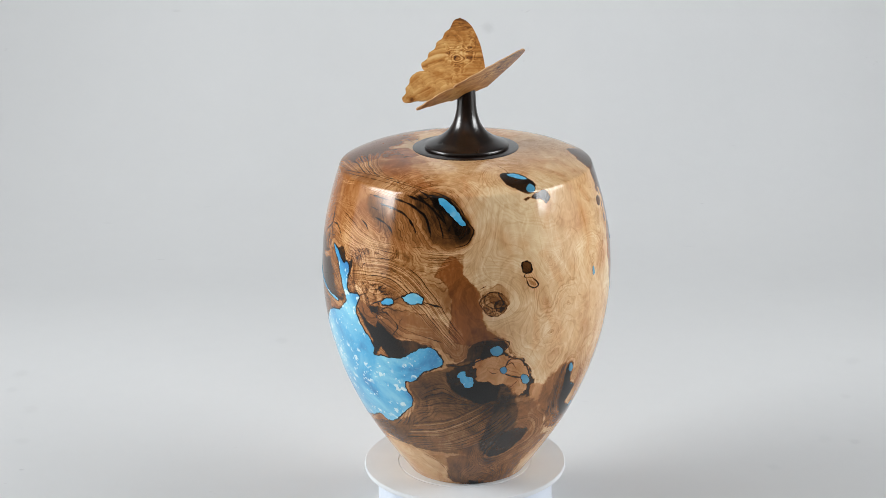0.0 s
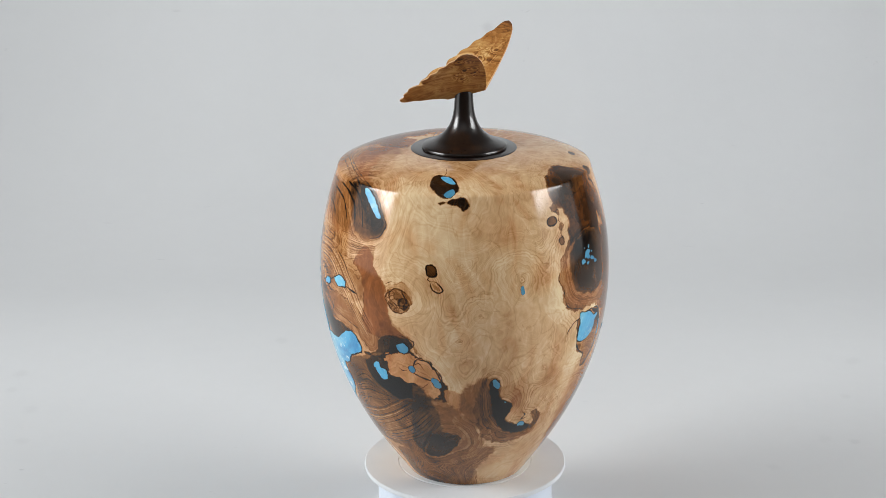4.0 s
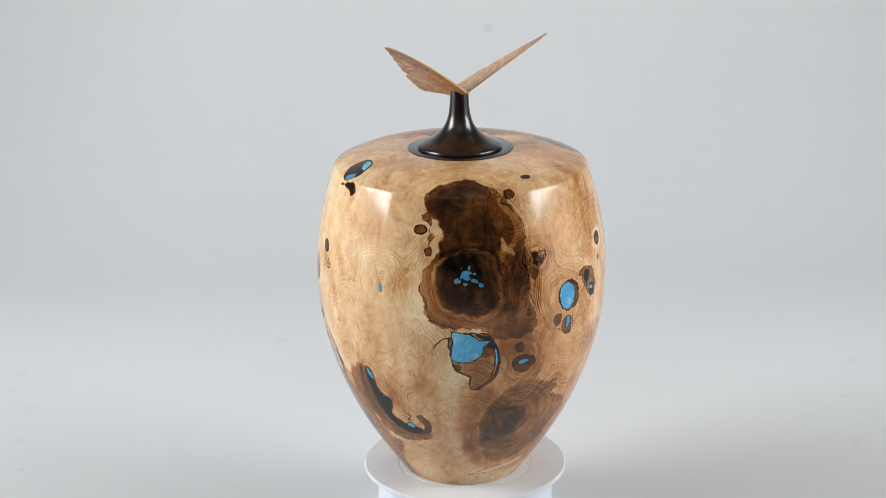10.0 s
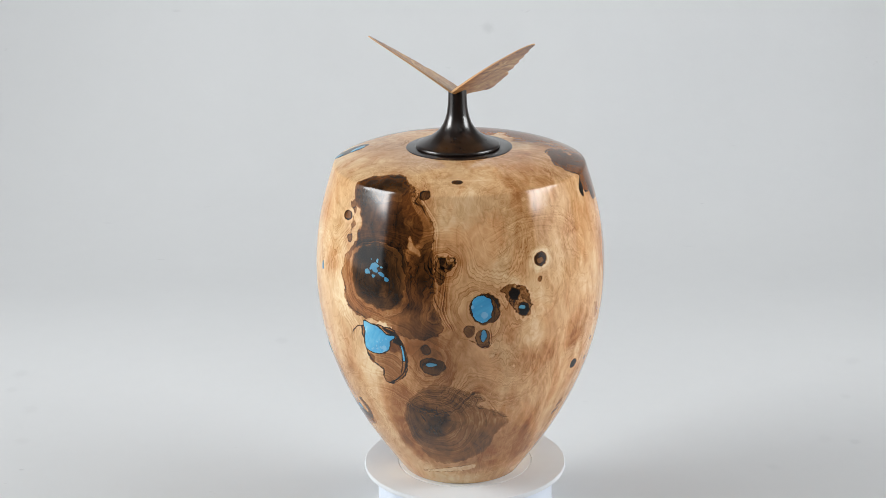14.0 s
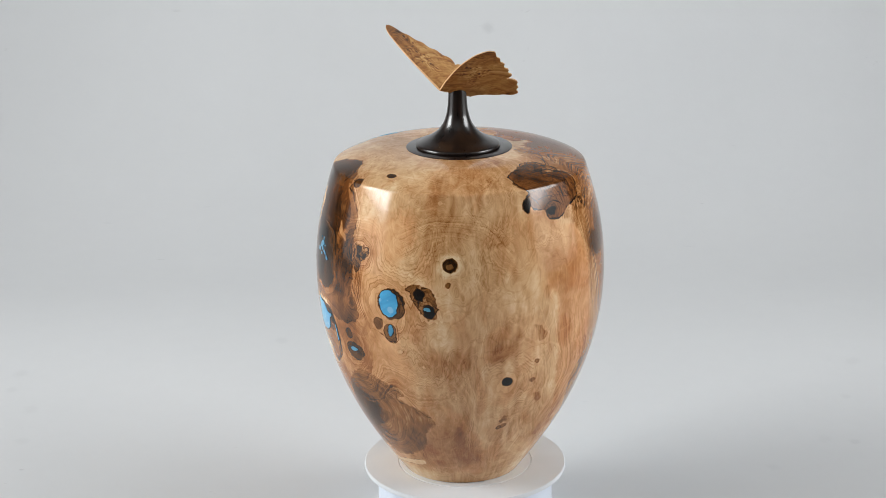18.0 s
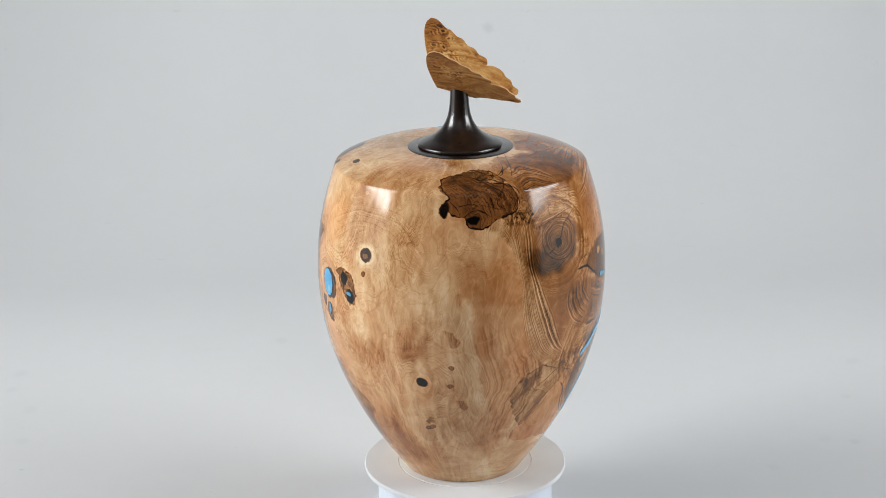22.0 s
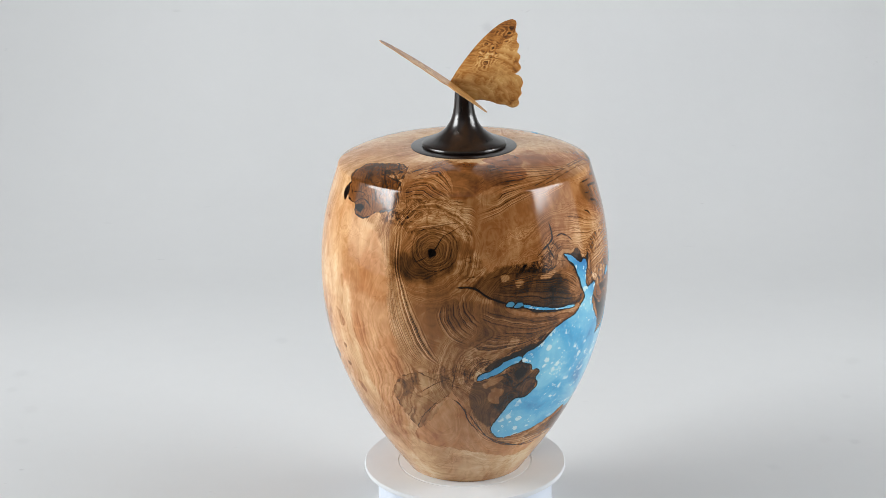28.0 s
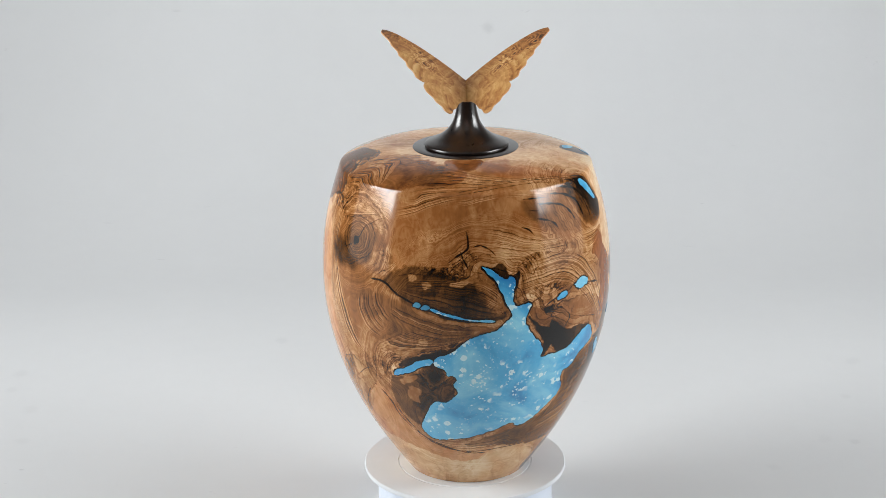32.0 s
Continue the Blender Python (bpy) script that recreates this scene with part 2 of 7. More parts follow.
def wing_material():
    """Thin burl veneer: honey yellow with clusters of eyes, streaks towards the tail and darker tips."""
    n = Nodes("burl_veneer")
    p = n.coords()
    warp = n.noise(p, 70, 3, 0.6, 1.5)
    bent = n.bent(90, 0.010)
    eyes = n.voronoi(bent, 125)
    cluster = n.step(n.attr("eyes"), 0.2, 0.8)
    ring = n.math("SINE", n.math("MULTIPLY", n.math("ADD", n.math("MULTIPLY", eyes, 3.6), n.math("MULTIPLY", warp, 0.9)), 2 * math.pi))
    some = n.step(n.noise(p, 55, 1), 0.38, 0.48)
    flow = n.along(n.math("ADD", n.attr("flow"), n.math("MULTIPLY", warp, 2.4)), 1.4, 3)
    t = n.math("ADD", n.attr("tone"), n.math("MULTIPLY", n.math("SUBTRACT", warp, 0.42), 1.05))
    t = n.math("ADD", t, n.math("MULTIPLY", n.math("MULTIPLY", n.math("MULTIPLY", ring, cluster), some), 0.20))
    t = n.math("ADD", t, n.math("MULTIPLY", n.math("SUBTRACT", flow, 0.5), 0.58))
    t = n.math("ADD", t, n.math("MULTIPLY", n.math("MULTIPLY", n.step(eyes, 0.34, 0.10), n.math("MULTIPLY", cluster, some)), 0.46))
    t = n.math("ADD", t, n.math("MULTIPLY", n.math("SUBTRACT", n.noise(p, 500, 3), 0.5), 0.14), clamp=True)
    col = n.ramp(t, [(0.0, lin(228, 190, 132)), (0.25, lin(208, 157, 93)), (0.5, lin(176, 116, 56)), (0.75, lin(120, 70, 31)), (1.0, lin(52, 31, 18))])
    n.bump(warp, 0.05, 0.0004)
    return n.done(col, 0.45, coat=0.4, coat_rough=0.2, spec=0.25)


def edge_material():
    """The rim of the wings, paler than their faces."""
    n = Nodes("veneer_edge")
    col = n.mix(n.noise(n.coords(), 160, 3), lin(226, 184, 134), lin(196, 146, 96))
    return n.done(col, 0.5, coat=0.2, coat_rough=0.3, spec=0.25)


def paper_material():
    """Matt white studio paper with faint mottling and scuffs."""
    n = Nodes("backdrop_paper")
    p = n.coords()
    a = n.noise(p, 3.0, 4, 0.6)
    b = n.noise(p, 45, 3, 0.6)
    v = n.math("ADD", 0.77, n.math("ADD", n.math("MULTIPLY", n.math("SUBTRACT", a, 0.5), 0.05), n.math("MULTIPLY", n.math("SUBTRACT", b, 0.5), 0.02)))
    scuff = n.math("MULTIPLY", n.step(n.noise(n.coords((1, 2.6, 2.6)), 24, 3, 0.6, 0.5), 0.70, 0.78), n.step(n.noise(p, 5, 2), 0.5, 0.62))
    v = n.math("MULTIPLY", v, n.math("SUBTRACT", 1.0, n.math("MULTIPLY", scuff, 0.16)))
    marks = [(0.032, 0.958, 0.181, 0.013, 0.17), (-0.171, 0.383, 0, 0.010, 0.07), (0.317, 0.14, 0, 0.007, 0.10), (0.351, 0.321, 0, 0.012, 0.06), (0.328, 0.237, 0, 0.008, 0.08),
             (0.294, 0.146, 0, 0.010, 0.05), (0.244, 0.091, 0, 0.009, 0.06), (-0.398, 0.307, 0, 0.012, 0.06), (-0.372, 0.221, 0, 0.012, 0.06), (-0.364, 0.154, 0, 0.010, 0.06), (-0.399, 0.267, 0, 0.010, 0.06)]
    for x, y, z, size, dark in marks:
        far = n.tree.nodes.new("ShaderNodeVectorMath")
        far.operation = "DISTANCE"
        n.link(n.coords((1, 0.8, 1)), far.inputs[0])
        far.inputs[1].default_value = (x, y * 0.8, z)
        edge = n.math("ADD", far.outputs["Value"], n.math("MULTIPLY", n.math("SUBTRACT", b, 0.5), size))
        v = n.math("MULTIPLY", v, n.math("SUBTRACT", 1.0, n.step(edge, size * 0.8, size * 0.1, 0.0, dark * 0.55)))
    c = n.tree.nodes.new("ShaderNodeCombineColor")
    n.link(v, c.inputs[0])
    n.link(n.math("MULTIPLY", v, 1.008), c.inputs[1])
    n.link(n.math("MULTIPLY", v, 1.018), c.inputs[2])
    n.bump(b, 0.1, 0.002)
    return n.done(c.outputs[0], 0.75)


def plastic_material(name, colour, rough):
    n = Nodes(name)
    p = n.coords()
    col = n.mix(n.noise(p, 40, 4), lin(*colour), lin(*[c - 10 for c in colour]))
    n.bump(n.noise(p, 900, 2), 0.02, 0.0003)
    return n.done(col, rough)


def plaster_material(name, light, dark):
    n = Nodes(name)
    p = n.coords()
    col = n.mix(n.noise(p, 2.5, 5), lin(*light), lin(*dark))
    n.bump(n.noise(p, 120, 3), 0.15, 0.002)
    return n.done(col, 0.8)


wood, resin, veneer, paper = wood_material(), resin_material(), wing_material(), paper_material()
pale_edge = edge_material()
ebony, collar_wood = ebony_material("ebony", (58, 36, 24)), ebony_material("blackwood", (40, 32, 30))
platter_plastic, base_plastic = plastic_material("platter_plastic", (226, 229, 232), 0.85), plastic_material("base_plastic", (226, 234, 246), 0.3)
plaster, white_paint = plaster_material("wall_paint", (124, 124, 123), (112, 112, 112)), plaster_material("ceiling_bounce", (222, 222, 220), (208, 208, 207))


# ---- setting: backdrop sweep, and an added room out of view ----
def sweep():
    """Paper that runs along the table and curves up behind."""
    # unseen front stretch is added to bounce light onto the urn's lower half
    line = [(-2.4, 0.0), (-1.1, 0.0), (0.55, 0.0)]
    for k in range(1, 25):
        a = math.pi / 2 * k / 24
        line.append((0.55 + 0.55 * math.sin(a), 0.55 - 0.55 * math.cos(a)))
    line.append((1.1, 1.9))
    xs = np.linspace(-1.5, 1.5, 41)
    verts, faces = [], []
    for y, z in line:
        for x in xs:
            verts.append((x, y, z + 0.0015 * math.sin(3 * x + 2 * y)))
    m = len(xs)
    for j in range(len(line) - 1):
        for i in range(m - 1):
            a = j * m + i
            faces.append((a, a + 1, a + m + 1, a + m))
    ob = new("backdrop", mesh_of("backdrop", verts, faces))
    ob.data.materials.append(paper)
    s = ob.modifiers.new("thickness", "SOLIDIFY")
    s.thickness, s.offset = 0.002, -1
    tagged(ob, "pale grey-white seamless paper backdrop with faint scuffs", "backdrop", kind="structure")


def block(name, lo, hi, material, label, category):
    v = [(x, y, z) for x in (lo[0], hi[0]) for y in (lo[1], hi[1]) for z in (lo[2], hi[2])]
    f = [(0, 1, 3, 2), (4, 6, 7, 5), (0, 4, 5, 1), (2, 3, 7, 6), (0, 2, 6, 4), (1, 5, 7, 3)]
    ob = new(name, mesh_of(name, v, f, False))
    ob.data.materials.append(material)
    return tagged(ob, label, category, kind="structure")


sweep()
# unseen room, added round the set: grey walls keep reflections on the urn dim
block("floor", (-2.6, -3.1, -0.1045), (2.6, 1.7, -0.0045), plaster, "unseen grey floor under the paper, added to close the room", "floor")
block("wall_north", (-2.6, 1.6, -0.0045), (2.6, 1.7, 2.5), plaster, "unseen grey wall behind the backdrop, added to close the room", "wall")
block("wall_south", (-2.6, -3.1, -0.0045), (2.6, -3.0, 2.5), plaster, "unseen grey wall, added to dim reflections", "wall")
block("wall_west", (-2.6, -3.0, -0.0045), (-2.5, 1.6, 2.5), plaster, "unseen grey wall, added to dim reflections", "wall")
block("wall_east", (2.5, -3.0, -0.0045), (2.6, 1.6, 2.5), plaster, "unseen grey wall, added to dim reflections", "wall")
# unseen ceiling, white so that it throws soft light back down
block("ceiling", (-2.6, -3.1, 2.5), (2.6, 1.7, 2.6), white_paint, "unseen white ceiling, added to bounce soft top light", "ceiling")


# ---- the turntable ----
turntable = thing("turntable", "small round white plastic display turntable on the paper", "turntable")
part("base", lathe("base", [(0, 0.0005), (0.0625, 0.0005), (0.0638, 0.002), (0.064, 0.004), (0.064, 0.042), (0.0635, 0.0445), (0.062, 0.0455), (0, 0.0455)]), base_plastic, turntable, "bluish white round base")
platter = part("platter", lathe("platter", [(0, 0.0462), (0.0725, 0.0462), (0.0735, 0.0466), (0.0739, 0.0475), (0.0738, 0.0488), (0.0732, 0.0497), (0.072, 0.0499),
                                            (0.0492, 0.04985), (0.0489, 0.0492), (0.0484, 0.0492), (0.0481, 0.04985), (0, 0.04985)]), platter_plastic, turntable, "white disc with a fine ring groove")

# ---- the urn ----
OFFSET = (0.0025 * math.cos(radians(-35)), 0.0025 * math.sin(radians(-35)))   # its axis stands a little off the table's
KNOT_Z = np.linspace(0, 0.2274, 8)
KNOT_R = np.array([0.0427, 0.0656, 0.0831, 0.0950, 0.1012, 0.1020, 0.0976, 0.0882])
SHOULDER_R, SHOULDER_Z, RING_R, RING_Z = 0.0882, 0.2274, 0.0369, 0.2376


def spline(xk, yk, x):
    """Natural cubic through the knots."""
    n, h = len(xk), np.diff(xk)
    a, b = np.eye(n), np.zeros(n)
    for i in range(1, n - 1):
        a[i, i - 1:i + 2] = h[i - 1], 2 * (h[i - 1] + h[i]), h[i]
        b[i] = 6 * ((yk[i + 1] - yk[i]) / h[i] - (yk[i] - yk[i - 1]) / h[i - 1])
    m = np.linalg.solve(a, b)
    i = np.clip(np.searchsorted(xk, x) - 1, 0, n - 2)
    d, u, hh = x - xk[i], xk[i + 1] - x, h[i]
    return (m[i] * u ** 3 + m[i + 1] * d ** 3) / (6 * hh) + (yk[i] / hh - m[i] * hh / 6) * u + (yk[i + 1] / hh - m[i + 1] * hh / 6) * d


def wall_line():
    """Radius and height along the urn's outside, from the foot over the shoulder to the rim; and the length in mm."""
    z = np.linspace(0, SHOULDER_Z, 600)
    r = spline(KNOT_Z, KNOT_R, z)
    rd = np.linspace(SHOULDER_R, RING_R, 200)[1:]
    zd = RING_Z - (RING_Z - SHOULDER_Z) * ((rd - RING_R) / (SHOULDER_R - RING_R)) ** 2.7
    r, z = np.concatenate([r, rd]), np.concatenate([z, zd])
    s = np.concatenate([[0], np.cumsum(np.hypot(np.diff(r), np.diff(z)))]) * 1000
    return r, z, s


LINE_R, LINE_Z, LINE_S = wall_line()
# a small round on the arris
blur = np.exp(-0.5 * (np.arange(-20, 21) / 4.6) ** 2)
blur /= blur.sum()
even = np.arange(0, LINE_S[-1], 0.2)
even_r, even_z = np.interp(even, LINE_S, LINE_R), np.interp(even, LINE_S, LINE_Z)
soft_r, soft_z = even_r.copy(), even_z.copy()
soft_r[20:-20], soft_z[20:-20] = np.convolve(even_r, blur, "valid"), np.convolve(even_z, blur, "valid")
NU, NV = 1440, 620
GRID_S = np.linspace(0, even[-1], NV)
GRID_A = np.arange(NU) * 360.0 / NU
MM = 1.75          # mm for a degree round the belly


def on_wall(angle, s, lift=0.0):
    """Points of the wall, about the turntable's axis, lifted off it by lift metres."""
    r, z = np.interp(s, even, soft_r), np.interp(s, even, soft_z)
    dr = np.interp(s + 0.3, even, soft_r) - np.interp(s - 0.3, even, soft_r)
    dz = np.interp(s + 0.3, even, soft_z) - np.interp(s - 0.3, even, soft_z)
    k = np.hypot(dr, dz) + 1e-12
    r, z = r + lift * dz / k, z - lift * dr / k
    a = np.radians(angle)
    return np.stack([OFFSET[0] + r * np.cos(a), OFFSET[1] + r * np.sin(a), z], -1)


# heartwood, knots and voids: outline (angle in degrees, height along the wall in mm), tone, warmth, soft edge, ragged edge, figure, dark edge
ZONES = []
ZONES.append(([(-186.9, 267.7), (-169.4, 284.0), (-128.5, 287.6), (-106.3, 266.7), (-96.5, 250.5), (-90.7, 237.1), (-87.6, 222.2), (-89.0, 211.1), (-90.8, 201.9), (-91.2, 192.4), (-87.0, 182.8), (-84.6, 171.0), (-83.4, 158.2), (-76.4, 145.7), (-65.0, 121.1), (-62.4, 101.3), (-63.9, 64.1), (-44.1, 0.6), (-104.8, 2.8), (-105.5, 24.1), (-123.2, 36.8), (-140.7, 50.4), (-162.3, 54.6), (-155.8, 124.6), (-161.5, 184.6), (-180.3, 237.1)], 0.43, 0.24, 1.2, 1.2, 0.9, 0))
ZONES.append(([(-250.5, 232.4), (-223.2, 252.7), (-208.9, 269.6), (-188.9, 281.9), (-153.0, 286.1), (-126.9, 267.5), (-107.8, 248.0), (-87.7, 230.9), (-94.4, 197.4), (-102.3, 169.0), (-102.3, 126.7), (-110.5, 73.5), (-118.7, 43.2), (-146.0, 42.2), (-169.9, 42.7), (-185.2, 54.3), (-198.4, 72.5), (-202.3, 118.5), (-205.1, 152.0), (-209.6, 182.5), (-221.1, 197.3), (-237.3, 222.2)], 0.405, 0.34, 3, 1.5, 0.9, 0))
ZONES.append(([(121.1, 264.5), (141.2, 272.0), (172.0, 285.1), (197.8, 266.5), (222.5, 252.5), (218.4, 210.2), (223.6, 125.1), (206.7, 65.7), (181.5, 48.8), (164.9, 75.7), (157.6, 99.7), (149.8, 91.1), (140.1, 66.3), (131.5, 88.3), (133.5, 113.9), (133.6, 140.7), (133.4, 165.5), (133.8, 189.2), (130.5, 203.7), (126.9, 214.1), (131.7, 223.0), (133.7, 238.6)], 0.42, 0.28, 2, 1.5, 1.0, 0))
ZONES.append(([(134.1, 252.0), (129.7, 274.4), (142.7, 292.2), (166.3, 285.8), (198.2, 270.9), (199.7, 249.5), (202.0, 205.3), (200.1, 140.4), (173.2, 95.5), (155.5, 102.0), (142.9, 116.5), (136.2, 128.2), (132.0, 153.7), (131.7, 177.6), (130.0, 198.6), (126.5, 213.5), (119.3, 221.3), (131.9, 230.5)], 0.43, 0.24, 2, 1.5, 1.0, 0))
ZONES.append(([(-142.3, 261.3), (-147.3, 271.8), (-151.3, 287.3), (-128.8, 289.0), (-114.3, 273.9), (-115.3, 258.6), (-125.5, 255.1)], 0.38, 1, 1.5, 1, 0.3, 0))
ZONES.append(([(-180.3, 242.3), (-189.0, 258.8), (-181.1, 280.5), (-157.5, 272.7), (-154.0, 253.5), (-160.5, 243.3)], 0.38, 0.35, 4, 2, 0.6, 0))
ZONES.append(([(-117.1, 287.8), (-101.3, 286.1), (-76.7, 290.6), (-62.2, 271.8), (-80.5, 253.0), (-88.7, 245.0), (-95.4, 253.5), (-103.0, 267.1)], 0.2, 0.2, 3, 1.5, 0.3, 0))
ZONES.append(([(109.2, 241.7), (99.9, 246.6), (102.1, 261.2), (114.6, 271.2), (126.3, 264.3), (131.6, 249.0), (130.3, 241.2), (115.3, 238.6)], 0.66, 0, 0.9, 0.8, 0.5, 0.5))
ZONES.append(([(-179.5, 293.1), (-145.5, 294.9), (-150.9, 278.6), (-158.4, 272.2), (-169.5, 274.8)], 0.5, 0.95, 1.2, 1, 0.2, 0))
ZONES.append(([(144.6, 245.9), (154.3, 260.9), (162.6, 270.4), (166.6, 256.9), (164.8, 246.4), (154.0, 244.5)], 0.52, 0.75, 2, 1.5, 0.6, 0))
ZONES.append(([(-149.2, 283.0), (-125.9, 269.0), (-105.1, 250.7), (-105.0, 245.8), (-131.2, 259.2), (-148.4, 268.5)], 0.41, 0.85, 2, 1, 0.5, 0))
ZONES.append(([(-138.2, 296.0), (-105.6, 273.9), (-81.4, 246.0), (-89.5, 242.1), (-114.8, 266.0), (-139.9, 283.4)], 0.3, 0.3, 3, 1.5, 0.5, 0))
ZONES.append(([(158.4, 285.8), (174.9, 287.4), (170.0, 265.3), (169.1, 243.5), (163.0, 243.7), (157.8, 251.9), (158.3, 265.7)], 0.5, 0.85, 2, 1, 0.3, 0))
ZONES.append(([(159.0, 281.8), (175.9, 281.0), (199.7, 269.5), (194.9, 254.4), (176.8, 249.9), (169.3, 244.4), (162.9, 240.5), (157.8, 243.5), (159.1, 258.4)], 0.52, 0.85, 1.5, 1, 0.4, 0))
ZONES.append(([(144.6, 283.8), (183.5, 274.5), (183.8, 253.9), (170.3, 251.3), (155.4, 256.5), (142.2, 267.2)], 0.5, 0.6, 2, 1.5, 0.6, 0))
ZONES.append(([(140.1, 259.8), (157.8, 259.3), (169.2, 248.1), (157.6, 242.5), (144.1, 242.5), (133.8, 241.0)], 0.52, 0.4, 3, 1.5, 0.9, 0))
ZONES.append(([(-189.9, 218.1), (-179.2, 227.6), (-166.3, 237.4), (-147.3, 236.6), (-141.4, 232.0), (-154.7, 228.6), (-159.8, 219.5), (-165.9, 208.4), (-174.8, 203.9), (-188.3, 201.5)], 0.41, 0.35, 4, 1.5, 0.12, 0))
ZONES.append(([(170.7, 210.7), (180.6, 208.9), (181.2, 203.3), (175.1, 194.5), (171.5, 195.6)], 0.4, 0.7999999999999999, 2, 1.5, 0.2, 0))
ZONES.append(([(-190.2, 224.6), (-178.6, 223.4), (-168.1, 227.0), (-160.5, 221.0), (-163.4, 206.6), (-172.7, 197.6), (-184.1, 199.0), (-190.6, 207.9)], 0.36, 0.4, 5, 1.5, 0.2, 0))
ZONES.append(([(158.5, 213.7), (165.1, 211.9), (167.3, 205.0), (163.9, 202.5), (159.7, 206.2)], 0.52, 0.4, 3, 1, 0.2, 0))
ZONES.append(([(170.5, 206.0), (177.2, 206.4), (175.9, 200.5), (172.6, 200.1)], 0.55, 0.35, 1.5, 1, 0.2, 0))
ZONES.append(([(169.4, 236.4), (185.2, 232.3), (197.4, 219.5), (192.7, 197.6), (179.6, 195.4), (168.7, 203.0), (166.1, 219.0)], 0.41, 0.5, 4, 1.5, 0.2, 0))
ZONES.append(([(-172.1, 240.8), (-150.7, 246.3), (-115.9, 238.4), (-109.1, 220.0), (-117.6, 201.6), (-136.3, 199.9), (-152.4, 204.8), (-166.2, 207.4), (-177.1, 213.8), (-178.9, 226.9)], 0.385, 0.5, 6, 2, 0.5, 0))
ZONES.append(([(-148.1, 211.3), (-134.9, 212.9), (-117.9, 207.9), (-118.6, 188.1), (-127.6, 180.5), (-141.7, 182.3), (-148.0, 192.1)], 0.31, 0.3, 4, 2, 0.7, 0.2))
ZONES.append(([(143.6, 213.4), (150.2, 221.3), (157.6, 217.9), (162.7, 208.5), (160.3, 196.8), (154.8, 191.9), (147.6, 192.3), (142.8, 198.5)], 0.6, 0.02, 4, 1.5, 0.7, 0))
ZONES.append(([(136.4, 200.6), (145.1, 202.0), (151.5, 191.6), (149.2, 184.4), (140.6, 185.3), (135.3, 193.0)], 0.66, 0.05, 5, 1.5, 0.8, 0))
ZONES.append(([(106.8, 204.5), (119.7, 213.9), (127.8, 205.0), (130.4, 189.1), (131.7, 173.7), (125.7, 170.1), (112.3, 171.0), (107.0, 185.4)], 0.3, 0.85, 3, 1, 0.1, 0))
ZONES.append(([(120.7, 203.5), (127.8, 202.3), (130.8, 185.3), (131.7, 171.8), (121.4, 170.8)], 0.39, 0.9, 4, 1, 0.1, 0))
ZONES.append(([(120.0, 213.2), (128.8, 206.2), (130.5, 186.8), (132.6, 170.7), (122.5, 168.9), (116.2, 185.2)], 0.3, 0.85, 4, 1.5, 0.15, 0))
ZONES.append(([(122.8, 195.9), (128.4, 195.0), (131.5, 171.0), (123.6, 170.6)], 0.39, 0.95, 4, 1, 0.1, 0))
ZONES.append(([(113.6, 161.9), (126.9, 164.9), (133.8, 159.1), (135.8, 132.5), (138.1, 118.3), (132.7, 104.9), (131.9, 85.7), (134.3, 68.3), (127.4, 61.6), (122.5, 77.3), (117.1, 109.4), (114.0, 137.0)], 0.36, 0.7, 2, 1.5, 0.2, 0))
ZONES.append(([(103.5, 168.0), (111.9, 170.0), (114.4, 145.5), (116.4, 119.0), (113.1, 104.9), (108.5, 124.0), (105.4, 145.6)], 0.22, 0.2, 4, 2, 0.5, 0))
ZONES.append(([(119.2, 200.0), (127.3, 202.8), (132.8, 189.0), (132.8, 157.1), (134.3, 127.9), (134.7, 111.9), (128.4, 97.3), (124.9, 80.0), (121.2, 93.9), (117.0, 116.0), (114.6, 149.8), (113.7, 174.0)], 0.31, 0.75, 3, 1.5, 0.2, 0))
ZONES.append(([(155.5, 95.5), (160.4, 91.5), (163.9, 77.4), (170.9, 62.9), (185.3, 47.1), (210.3, 36.1), (193.3, 30.5), (172.2, 39.8), (155.3, 46.3), (142.6, 47.8), (135.0, 56.8), (144.0, 72.7), (151.1, 87.5)], 0.35, 0.9, 1, 1, 0.12, 0.35))
ZONES.append(([(124.7, 66.2), (134.7, 55.4), (117.9, 47.9), (117.0, 56.4)], 0.36, 0.5, 3, 1, 0.3, 0))
ZONES.append(([(139.4, 108.6), (152.6, 109.0), (160.6, 98.5), (164.4, 84.8), (169.5, 61.6), (154.4, 51.6), (141.8, 67.3), (134.3, 86.0)], 0.3, 0.7, 3, 1.5, 0.2, 0))
ZONES.append(([(-199.4, 83.0), (-188.3, 64.1), (-176.2, 47.0), (-152.9, 41.4), (-122.1, 40.3), (-121.5, 33.4), (-145.1, 35.7), (-170.3, 37.7), (-191.9, 42.1), (-200.1, 60.3)], 0.3, 0.75, 1.5, 1, 0.2, 0))
ZONES.append(([(92.9, 221.6), (109.0, 225.4), (122.9, 209.0), (132.4, 184.7), (120.0, 170.5), (105.6, 180.2), (94.2, 202.5)], 0.27, 0.55, 8, 2, 0.2, 0))
ZONES.append(([(119.8, 198.5), (129.3, 198.1), (131.8, 173.0), (120.0, 172.5)], 0.3, 0.95, 4, 1.5, 0.1, 0))
ZONES.append(([(27.6, 214.5), (36.0, 223.5), (52.1, 230.5), (54.1, 211.0), (46.4, 192.1), (38.0, 184.5), (31.1, 202.9)], 0.25, 0.85, 8, 2, 0.2, 0))
ZONES.append(([(32.5, 141.5), (46.2, 146.5), (53.5, 117.4), (49.9, 99.8), (38.4, 108.7), (30.5, 128.8)], 0.26, 0.75, 8, 2, 0.2, 0))
